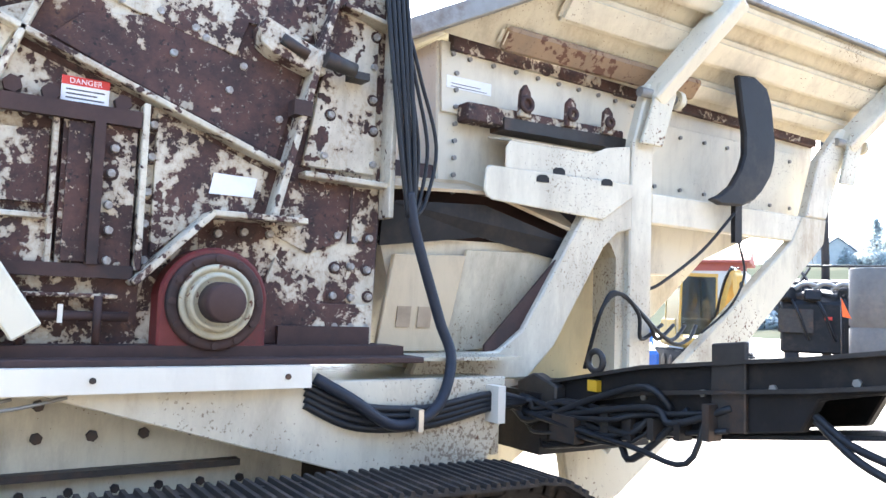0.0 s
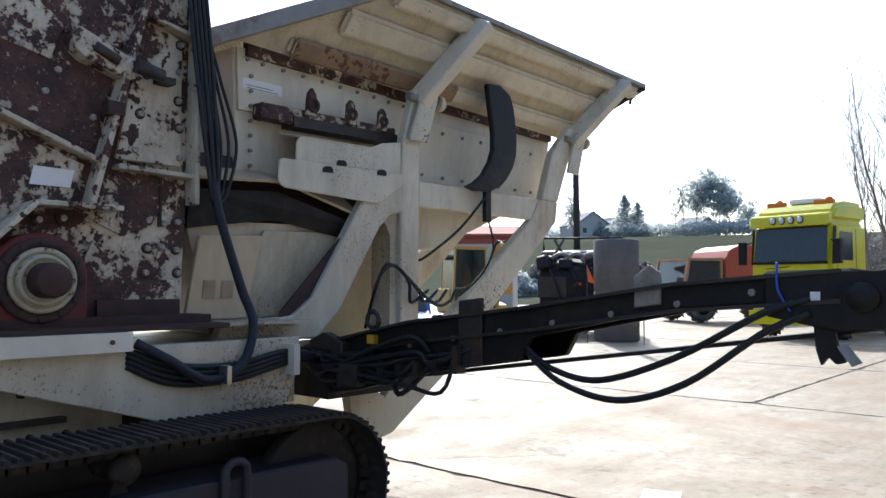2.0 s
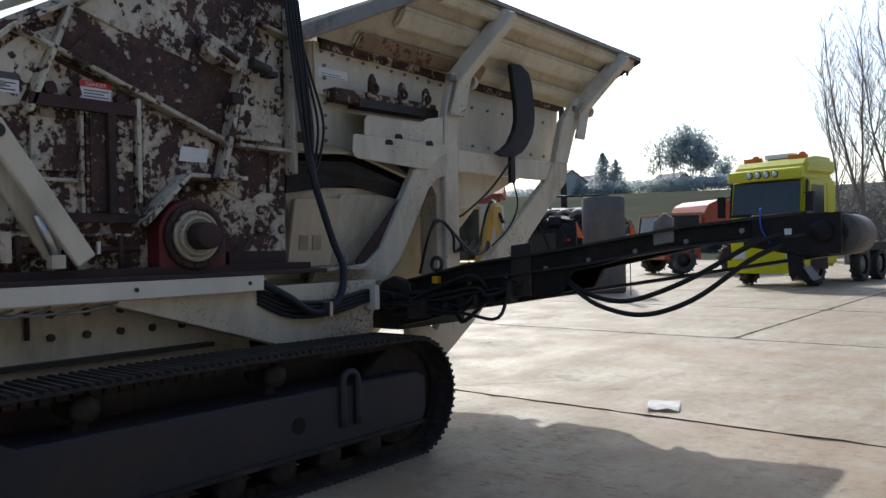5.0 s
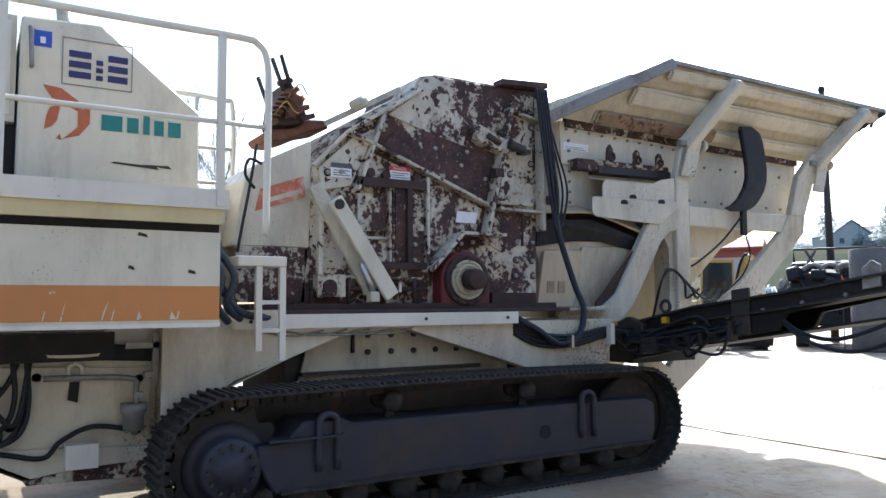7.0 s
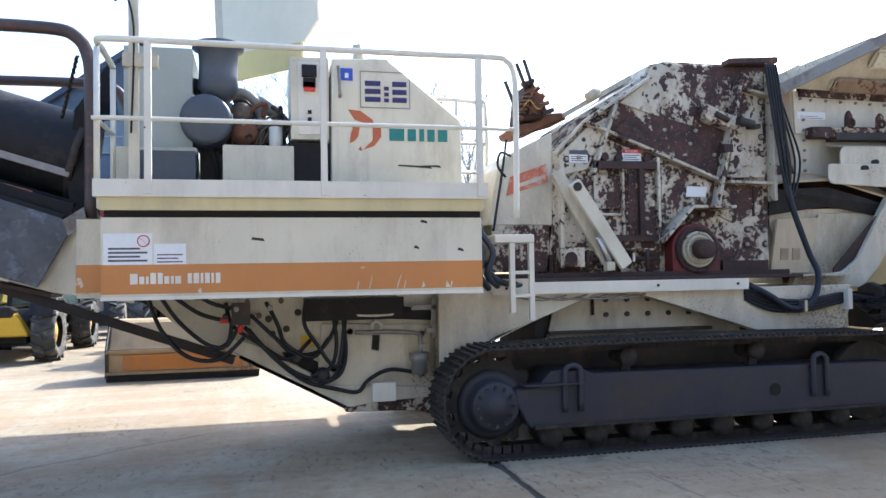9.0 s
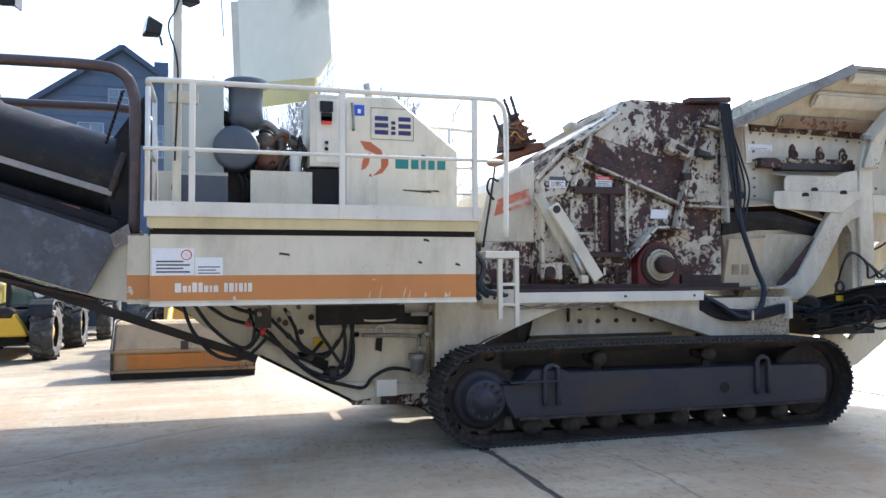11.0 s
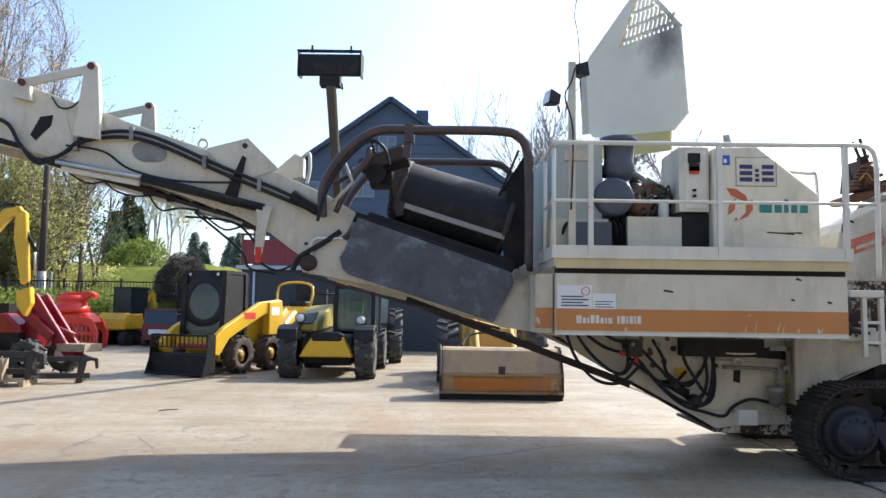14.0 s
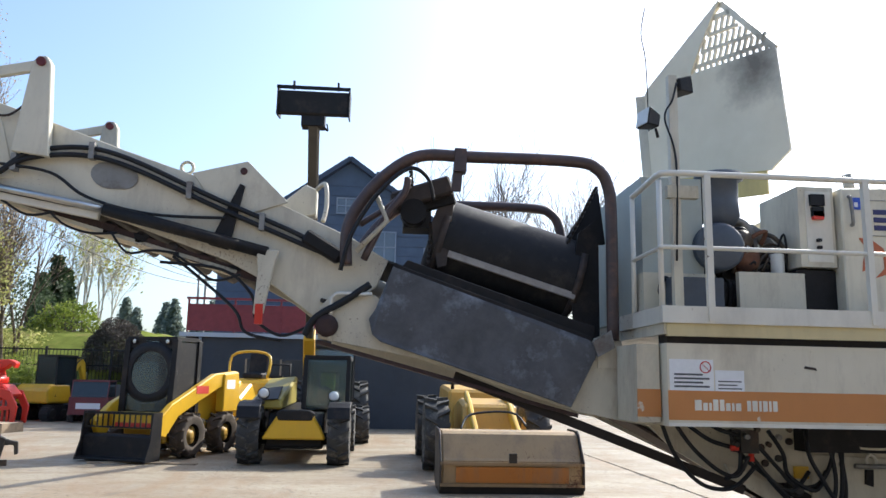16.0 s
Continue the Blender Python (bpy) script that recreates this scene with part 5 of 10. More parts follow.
part("hand_loop", tube(B(), [(-0.75, 1.3, 3.4), (-0.5, 1.3, 3.42), (-0.2, 1.3, 3.2), (0.1, 1.3, 2.95), (0.1, 1.3, 2.6)], 0.02, 8, 5), WHITE, far_rail)
part("far_post", tube(B(), [(0.25, 1.7, 2.2), (0.25, 1.7, 3.28)], 0.018, 8, 0), WHITE, far_rail)

# engine house
ENGINE = [(-1.14, 2.16), (-1.13, 3.30), (-0.67, 3.32), (-0.04, 2.82), (-0.04, 2.16)]
house = part("engine_house", prism(B(), ENGINE, 0.42, mirror(0.42)), CREAM_CLEAN, machine, "cream engine housing with sloping end", 0.012)
part("roof_stub", cyl(B(), (-0.86, 0.7, 3.28), (-0.88, 0.7, 3.5), 0.045, n=14), CREAM, house, "short exhaust stub", 0.0)
part("handle", tube(B(), [(-1.08, 0.40, 3.22), (-1.08, 0.37, 3.2), (-1.07, 0.37, 3.0), (-1.07, 0.40, 2.98)], 0.014, 8, 3), GALV, house, "grey door handle")
part("key_plate", box(B(), -1.06, -0.96, 0.412, 0.42, 3.12, 3.22), BLUE, house, "small blue sticker", 0.003)
part("key_mark", box(B(), -1.025, -0.995, 0.409, 0.412, 3.14, 3.18), LABEL, house)
# the two marks on the panel: a framed panel of strokes, a leaf and a row of letter-sized bars
bm = B()
for x0, x1, z0, z1 in ((-0.9, -0.48, 3.2, 3.206), (-0.9, -0.48, 2.9, 2.906), (-0.9, -0.894, 2.9, 3.2), (-0.486, -0.48, 2.9, 3.2)):
    box(bm, x0, x1, 0.413, 0.42, z0, z1)
part("mark_frame", bm, GALV, house)
bm = B()
for x0, x1, z1 in ((-0.86, -0.73, 3.15), (-0.70, -0.66, 3.1), (-0.63, -0.51, 3.15)):
    for d in range(3):
        box(bm, x0, x1, 0.413, 0.42, 2.95 + (z1 - 2.95) * d / 3, 2.95 + (z1 - 2.95) * (d + 0.62) / 3)
part("logo_mark", bm, NAVY, house, "navy blocks of a framed sticker")
bm = B()
prism(bm, [(-1.0, 2.88), (-0.9, 2.87), (-0.8, 2.8), (-0.77, 2.72), (-0.9, 2.78), (-0.95, 2.8)], 0.413, 0.42)
prism(bm, [(-0.96, 2.74), (-0.9, 2.77), (-0.92, 2.66), (-0.95, 2.62), (-0.99, 2.6), (-0.98, 2.68)], 0.414, 0.42)
prism(bm, [(-0.8, 2.74), (-0.73, 2.76), (-0.73, 2.66), (-0.79, 2.58), (-0.88, 2.55), (-0.8, 2.63)], 0.414, 0.42)
prism(bm, [(-0.92, 2.55), (-0.9, 2.58), (-0.89, 2.54)], 0.414, 0.42)
part("leaf_mark", bm, LOGO_ORANGE, house, "orange leaf-shaped mark")
bm = B()
x = -0.66
for w, h in ((0.155, 0.1), (0.1, 0.1), (0.07, 0.14), (0.09, 0.1), (0.11, 0.1)):
    part("letter_bar", box(B(), x, x + w - 0.03, 0.413, 0.42, 2.63, 2.63 + h), TEAL, house, "teal letter-sized bar")
    x += w
bm = B()
prism(bm, [(-0.6, 2.42), (-0.3, 2.40), (-0.32, 2.42), (-0.58, 2.43)], 0.415, 0.42)
prism(bm, [(-0.4, 2.425), (-0.22, 2.41), (-0.24, 2.43)], 0.414, 0.42)
part("scratch", bm, BARE, house)
cabinet = part("control_cabinet", box(B(), -1.46, -1.15, 0.5, 1.15, 2.64, 3.32), CREAM_CLEAN, machine, "cream control cabinet with switches", 0.012)
part("switch_panel", box(B(), -1.4, -1.18, 0.49, 0.5, 2.68, 3.28), WHITE, cabinet, "", 0.004)
for z, m, w in ((3.2, BLACK, 0.12), (3.07, RED, 0.09), (3.1, BLACK, 0.1), (2.86, BLACK, 0.03), (2.8, BLACK, 0.03)):
    part("switch", box(B(), -1.31 - w / 2, -1.31 + w / 2, 0.455, 0.49, z - w * 0.4, z + w * 0.4), m, cabinet, "", 0.006)
# Solid black box stands in for the recess's shade under the cabinet.
part("recess_shade_box", box(B(), -1.48, -1.14, 0.55, 1.1, 2.2, 2.62), BLACK, machine, "black box standing in for the shaded recess under the cabinet", 0.02)
sill = part("engine_sill", box(B(), -2.0, -1.44, 0.5, 0.56, 2.16, 2.58), CREAM, machine, "cream sill panel in front of the engine", 0.008)
radiator = part("cooler_housing", box(B(), -2.76, -2.24, 0.62, mirror(0.62), 2.2, 3.38), plain("pale_green_grey_paint", (0.4, 0.43, 0.385), 0.45, 0.15, 3), machine, "pale cooler housing", 0.015)
part("cooler_base", box(B(), -2.8, -2.2, 0.5, 0.7, 2.16, 2.55), CREAM_WORN, radiator, "", 0.01)
part("air_precleaner", lathe(B(), [(0.05, 3.46), (0.2, 3.45), (0.21, 3.42), (0.205, 3.40), (0.16, 3.385), (0.155, 3.2), (0.165, 3.08), (0.12, 3.0), (0.07, 2.98)], "z", (-2.04, 0.72, 0), 30), GREY_BLUE, machine, "grey-blue air pre-cleaner bowl")
ac = part("air_cleaner", lathe(B(), [(0.02, 0.5), (0.17, 0.5), (0.2, 0.52), (0.205, 0.56), (0.19, 0.6), (0.205, 0.62), (0.205, 1.2), (0.1, 1.22)], "y", (-2.13, 0, 2.79), 32), GREY_BLUE, machine, "grey-blue air cleaner drum facing outwards")
part("clip", box(B(), -1.95, -1.92, 0.54, 0.6, 2.76, 2.84), STEEL, ac)
part("intake_elbow", tube(B(), [(-2.3, 0.8, 3.12), (-2.22, 0.76, 3.1), (-2.1, 0.74, 3.08)], 0.07, 12, 4), BLACK, machine, "black intake elbow")
# the engine
eng = part("engine", box(B(), -2.0, -1.5, 0.8, mirror(0.9), 2.2, 2.72), BARE, machine, "oily diesel engine with pipes", 0.03)
part("intake_pipe", tube(B(), [(-2.0, 0.84, 3.02), (-1.86, 0.82, 3.08), (-1.74, 0.82, 3.0), (-1.7, 0.82, 2.8), (-1.72, 0.84, 2.6)], 0.04, 12, 5), GALV, eng, "grey bent pipe")
part("turbo_housing", lathe(B(), [(0.03, 0.64), (0.11, 0.66), (0.12, 0.74), (0.08, 0.8)], "y", (-1.84, 0, 2.72), 20), ORANGE_RUST, eng, "rust-brown turbo housing")
part("valve_cover", box(B(), -1.95, -1.5, 0.95, 1.6, 2.72, 2.86), BRASS, eng, "", 0.03)
part("turbo_pipe", tube(B(), [(-1.95, 0.9, 3.1), (-1.8, 0.88, 3.06), (-1.62, 0.86, 2.95), (-1.5, 0.9, 2.84)], 0.055, 14, 5), GALV, eng, "grey intake pipe")
part("turbo_pipe", tube(B(), [(-1.92, 0.75, 2.98), (-1.82, 0.74, 2.98), (-1.76, 0.74, 2.85), (-1.77, 0.74, 2.6)], 0.022, 10, 5), BLACK, eng)
part("filter", lathe(B(), [(0.05, 2.5), (0.055, 2.52), (0.055, 2.76), (0.02, 2.77)], "z", (-1.58, 0.66, 0), 18), WHITE, eng, "white fuel filter")
part("turbo", lathe(B(), [(0.03, 0.66), (0.09, 0.68), (0.1, 0.74), (0.07, 0.8)], "y", (-1.86, 0, 2.88), 18), BRASS, eng)
for k in range(7):
    x = -1.95 + 0.065 * k
    part("fuel_pipe", tube(B(), [(x, 0.72, 2.6 + 0.02 * math.sin(k * 2)), (x + 0.05, 0.7, 2.72), (x + 0.15, 0.74, 2.8), (x + 0.2, 0.9, 2.82)], 0.012, 6, 4), BRASS, eng)
for k in range(5):
    part("drain_pipe", tube(B(), [(-2.12 + 0.05 * k, 0.75, 2.6 - 0.02 * k), (-2.08 + 0.05 * k, 0.7, 2.5), (-2.06 + 0.04 * k, 0.72, 2.36), (-2.1 + 0.05 * k, 0.76, 2.2)], 0.013, 6, 4), BARE, eng)
prng = random.Random(8)
for k in range(9):
    x0, z0 = -1.98 + 0.06 * k, 2.56 + 0.3 * prng.random()
    x1, z1 = x0 + prng.uniform(-0.2, 0.3), 2.56 + 0.42 * prng.random()
    y0 = 0.66 + 0.2 * prng.random()
    part("engine_pipe", tube(B(), [(x0, y0, z0), (x0 + 0.02, y0 - 0.06, z0 + 0.1), (0.5 * (x0 + x1), y0 - 0.05, 0.5 * (z0 + z1) + 0.08), (min(x1, -1.5), y0, z1)], prng.choice((0.01, 0.014, 0.02)), 6, 4), (BRASS, ORANGE_RUST, GALV, HOSE)[k % 4], eng)
part("battery_box", box(B(), -2.62, -2.2, 0.35, 0.62, 2.16, 2.5), GREY_BLUE, machine, "dark grey plastic battery box", 0.03)
part("engine_support", box(B(), -2.2, -1.98, 0.85, 1.35, 2.16, 2.62), BARE, machine, "dark bare steel engine support", 0.015)
part("coil_hose", tube(B(), [(-2.7, 0.55, 2.25), (-2.66, 0.5, 2.45), (-2.6, 0.5, 2.5), (-2.56, 0.55, 2.3)], 0.018, 8, 5), HOSE, machine, "black coiled hose")
# lamp post
post = part("lamp_post", box(B(), -2.66, -2.59, 0.2, 0.26, 2.2, 4.12), CREAM, machine, "cream lamp post with two work lamps", 0.006)
part("post_bracket", box(B(), -2.7, -2.45, 0.185, 0.25, 3.1, 3.2), CREAM_WORN, post, "", 0.004)
def work_lamp(x, y, z, turn):
    l = part("work_lamp", loft(B(), [(-0.05, 0, -0.05), (0.05, 0, -0.05), (0.05, 0, 0.05), (-0.05, 0, 0.05)], [(-0.085, -0.13, -0.075), (0.085, -0.13, -0.075), (0.085, -0.13, 0.075), (-0.085, -0.13, 0.075)]), BLACK, post, "black work lamp", 0.008)
    l.matrix_basis = pose(x, y, z, -10, 0, turn)
    part("lens", box(B(), -0.075, 0.075, -0.136, -0.13, -0.065, 0.065), LAMP_GLASS, l)
    part("lamp_stalk", tube(B(), [(0, 0.0, -0.05), (0, 0.03, -0.12)], 0.012, 6, 0), BLACK, l)


work_lamp(-2.6, 0.22, 4.04, 125)
work_lamp(-2.76, 0.22, 3.72, -75)
part("lamp_cable", tube(B(), [(-2.6, 0.18, 4.05), (-2.64, 0.18, 3.9), (-2.7, 0.2, 3.75), (-2.62, 0.19, 3.4), (-2.64, 0.19, 2.6)], 0.008, 6, 5), HOSE, post)
# raised bonnet: a tall panel with a pierced top
hx = Vector((0.86, -1.24, 0)).normalized()
def hood_point(s, z):
    return Vector((-2.06, 2.32, 0)) + hx * s + Vector((0, 0, z))


def sooty(name, centre, reach):
    """Cream paint with an oily soot stain of ragged outline about a spot."""
    n = Nodes(name)
    off = n.add("ShaderNodeVectorMath")
    off.operation = "DISTANCE"
    off.inputs[1].default_value = centre
    n.link(n.co, off.inputs[0])
    near = n.math("SUBTRACT", 1.0, n.math("DIVIDE", off.outputs["Value"], reach))
    stain = n.math("ADD", near, n.math("MULTIPLY", n.math("SUBTRACT", n.noise(4, 7, 0.7), 0.5), 0.9))
    base = n.mix(n.ramp(n.noise(1.5, 4, 0.6), 0.35, 0.7), (0.8, 0.73, 0.57), (0.7, 0.63, 0.47))
    base = n.mix(n.math("MULTIPLY", n.ramp(stain, 0.15, 0.9), 0.85), base, (0.09, 0.065, 0.045))
    return n.finish(base, 0.45, n.noise(50, 4, 0.6), 0.2, 0.004)


SOOT = sooty("sooty_cream_paint", hood_point(1.28, 4.72), 0.55)
bonnet = part("raised_bonnet", slab(B(), [hood_point(s, z) for s, z in [(-0.03, 4.80), (0.04, 3.87), (0.12, 3.8), (1.36, 3.66), (1.56, 3.82), (1.47, 4.86), (0.02, 4.86)]], 0.03), SOOT, machine, "raised cream bonnet panel, sooty near its slots", 0.004)


def bonnet_bar(a, b, w):
    return part("bonnet_bar", bar(B(), hood_point(*a) + side_out * -0.015, hood_point(*b) + side_out * -0.015, 0.03, w, hx if abs(a[0] - b[0]) < abs(a[1] - b[1]) else (0, 0, 1)), SOOT, bonnet)


side_out = Vector((0, 0, 1)).cross(hx).normalized()
if side_out.y > 0:
    side_out = -side_out
bonnet_bar((0.03, 4.86), (0.9, 5.55), 0.07)
bonnet_bar((1.45, 4.86), (0.9, 5.54), 0.06)
part("bonnet_corner", slab(B(), [hood_point(0.02, 4.86), hood_point(0.55, 4.86), hood_point(0.66, 5.1), hood_point(0.9, 5.55)], 0.03), SOOT, bonnet)
for row, (z0, z1, a, b) in enumerate(((4.88, 4.92, 0.57, 1.42), (4.96, 5.05, 0.6, 1.34), (5.1, 5.2, 0.68, 1.2), (5.26, 5.38, 0.76, 1.06))):
    bonnet_bar((a - 0.02, z0 - 0.02), (b + 0.02, z0 - 0.02), 0.035)
    k = a
    while k < b:
        bonnet_bar((k, z0 - 0.01), (k + 0.03 if row else k, z1 + 0.01), 0.026)
        k += 0.066
bonnet_bar((0.78, 5.41), (1.0, 5.41), 0.05)
part("bonnet_fold", slab(B(), [hood_point(-0.03, 4.80), hood_point(0.04, 3.87), hood_point(0.04, 3.87) + Vector((-0.1, 0.05, 0)), hood_point(-0.03, 4.80) + Vector((-0.1, 0.05, 0))], 0.02), CREAM, bonnet)
part("bonnet_lip", slab(B(), [hood_point(0.25, 3.5), hood_point(1.32, 3.44), hood_point(1.32, 3.67), hood_point(0.25, 3.79)], 0.03), paint("yellow_liner_paint", (0.7, 0.55, 0.2), 0.1), bonnet, "yellow foam-lined lower lip", 0.004)
part("antenna", tube(B(), [(-2.25, 1.8, 4.2), (-2.3, 1.7, 4.9), (-2.35, 1.68, 5.2), (-2.3, 1.68, 5.5)], 0.006, 6, 4), BLACK, bonnet)

# Unseen plate on the far side, added to push the ground shadow's edge outward.
part("far_shadow_plate", box(B(), -3.1, 0.9, mirror(-0.03), mirror(-1.0), 2.06, 2.12), CREAM_WORN, machine, "unseen far-side plate added to cast the shadow's edge", 0.006)
# ---- underside between deck and crawler ----
lower = part("rear_frame", prism(B(), [(-2.7, 1.39), (-1.1, 1.36), (-0.18, 1.36), (-0.18, 0.32), (-0.95, 0.33), (-1.38, 0.55), (-1.9, 0.83), (-2.42, 1.13)], 0.98, 1.02), CREAM, machine, "cream rear frame plate behind the hoses", 0.006)
part("rear_frame_side", prism(B(), [(-2.9, 1.39), (-0.18, 1.36), (-0.18, 0.32), (-0.8, 0.35), (-1.64, 0.82), (-2.6, 1.25)], mirror(1.02), mirror(0.98)), CREAM, lower, "", 0.006)
part("lower_chord", slab(B(), [(-2.0, 0.9, 1.02), (-1.72, 0.9, 0.92), (-1.1, 0.9, 0.56), (-0.1, 0.9, 0.5), (-0.1, 0.9, 0.3), (-0.93, 0.9, 0.32), (-1.38, 0.9, 0.55), (-1.9, 0.9, 0.83)], 0.05), CREAM_CLEAN, lower, "sloping lower chord", 0.006)
part("chord_bottom", slab(B(), [(-1.9, 0.9, 0.83), (-0.95, 0.9, 0.32), (-0.95, 1.12, 0.32), (-1.9, 1.12, 0.83)], 0.03), OXIDE, lower)
# Two hidden slabs added inside the frame to stop sun leaking onto the ground.
part("light_stop_top", box(B(), -2.3, 0.0, 1.03, mirror(1.03), 1.28, 1.31), OXIDE, lower)
part("light_stop_floor", slab(B(), [(-2.75, 1.12, 1.34), (-0.95, 1.12, 0.36), (-0.86, mirror(0.9), 0.46), (-2.75, mirror(0.9), 1.38)], 0.03), OXIDE, lower)
part("panel", prism(B(), [(-1.25, 0.52), (-0.22, 0.48), (-0.22, 1.06), (-1.2, 1.1)], 0.955, 0.975), CREAM_CLEAN, lower, "cream access panel", 0.008)
# Thin black plate stands in for the shaded area behind the hoses.
part("hose_shade_plate", prism(B(), [(-1.5, 0.8), (-1.2, 0.62), (-1.16, 0.72), (-1.4, 0.86), (-1.54, 0.86)], 0.965, 0.98), BLACK, lower, "black plate standing in for shade behind the hoses")
part("pump", lathe(B(), [(0.03, 0.8), (0.06, 0.82), (0.065, 0.9), (0.05, 0.97)], "y", (-1.2, 0, 0.66), 18), BARE, lower, "oily hydraulic pump")
part("pump", lathe(B(), [(0.03, 0.8), (0.05, 0.82), (0.055, 0.9), (0.05, 0.97)], "y", (-1.42, 0, 0.82), 18), BARE, lower)
part("belly_plate", slab(B(), [(-1.0, 0.9, 0.325), (-0.15, 0.9, 0.3), (-0.15, mirror(0.9), 0.3), (-1.0, mirror(0.9), 0.325)], 0.03), OXIDE, lower, "rusty belly plate")
part("rust_edge", prism(B(), [(-1.0, 0.33), (-0.16, 0.3), (-0.16, 0.42), (-0.7, 0.4), (-1.02, 0.36)], 0.885, 0.9), PEEL_MID, lower, "rust-stained lower edge")
part("dark_ledge", prism(B(), [(-0.56, 1.12), (-0.2, 1.1), (-0.2, 1.2), (-0.56, 1.24)], 0.9, 0.97), BLACK, lower)
part("hanger", tube(B(), [(-0.72, 0.9, 1.34), (-0.73, 0.9, 1.16), (-0.72, 0.9, 1.1)], 0.014, 8, 3), WHITE, lower)
part("hanger_ring", ringo(B(), (-0.72, 0.9, 1.06), 0.045, 0.014), WHITE, lower)
part("valve_grip", prism(B(), [(-0.76, 0.86), (-0.7, 0.84), (-0.69, 0.98), (-0.75, 0.98)], 0.92, 0.955), BLACK, lower)
part("filter_bowl", lathe(B(), [(0.02, 0.5), (0.07, 0.52), (0.07, 0.62), (0.09, 0.64), (0.09, 0.7), (0.03, 0.7)], "z", (-0.35, 0.85, 0.12), 16), GALV, lower)
part("white_canister", box(B(), -0.78, -0.58, 0.76, 0.9, 0.42, 0.58), WHITE, lower, "small white box", 0.02)
for k in range(6):
    part("small_fitting", cyl(B(), (-2.0 + 0.09 * k, 0.7, 1.2 + 0.06 * (k % 3)), (-2.0 + 0.09 * k, 0.66, 1.19 + 0.06 * (k % 3)), 0.022, n=8), (BARE, GALV, BRASS)[k % 3], lower)
part("bent_pipe", tube(B(), [(-0.95, 0.8, 1.32), (-0.96, 0.78, 1.22), (-0.9, 0.77, 1.17), (-0.6, 0.77, 1.17), (-0.55, 0.78, 1.22), (-0.55, 0.8, 1.34)], 0.022, 8, 4), CREAM_WORN, lower, "cream bent pipe")
part("bent_pipe", tube(B(), [(-0.92, 0.82, 1.02), (-0.4, 0.82, 1.0), (-0.34, 0.84, 0.9), (-0.34, 0.86, 0.6)], 0.02, 8, 4), GALV, lower)
part("exhaust_box", box(B(), -1.35, -0.5, 0.75, 0.98, 1.13, 1.32), BLACK, lower, "black silencer box", 0.03)
part("yellow_plate", box(B(), -1.38, -1.26, 0.93, 0.96, 0.9, 1.0), YELLOW, lower, "small yellow plate")
part("valve_block", box(B(), -1.95, -1.8, 0.7, 0.9, 1.12, 1.3), BARE, lower, "valve block with fittings", 0.01)
part("fitting", cyl(B(), (-1.88, 0.68, 1.12), (-1.88, 0.68, 1.06), 0.025, n=8), RED, lower)
part("fitting", cyl(B(), (-1.98, 0.7, 1.16), (-2.04, 0.7, 1.16), 0.022, n=8), RED, lower)
for x, z in ((-1.65, 1.15), (-1.5, 1.06), (-1.62, 1.02), (-1.4, 1.2), (-0.95, 1.02), (-0.3, 0.98), (-1.1, 0.7)):
    part("bolt_cap", cyl(B(), (x, 0.98, z), (x, 0.955, z), 0.03, n=10), BARE, lower)
bm = B()
box(bm, -0.42, -0.2, 0.8, 0.84, 1.2, 1.24)
box(bm, -0.24, -0.2, 0.8, 0.84, 0.95, 1.3)
box(bm, -0.36, -0.3, 0.78, 0.84, 0.86, 0.9)
box(bm, -0.3, -0.24, 0.76, 0.84, 1.0, 1.04)
part("latch", bm, GALV, lower, "rusty locking latch", 0.006)
hrng = random.Random(21)
hose_runs = [[(-2.0 + 0.11 * k, 0.8, 1.3), (-1.96 + 0.1 * k + 0.1 * hrng.random(), 0.74, 1.12), (-1.75 + 0.08 * k, 0.72 + 0.1 * hrng.random(), 0.84 + 0.2 * hrng.random()), (-1.5 + 0.07 * k, 0.8, 0.72 + 0.2 * hrng.random()), (-1.3 + 0.05 * k, 0.86, 0.9 + 0.3 * hrng.random())] for k in range(0, 7, 3)]
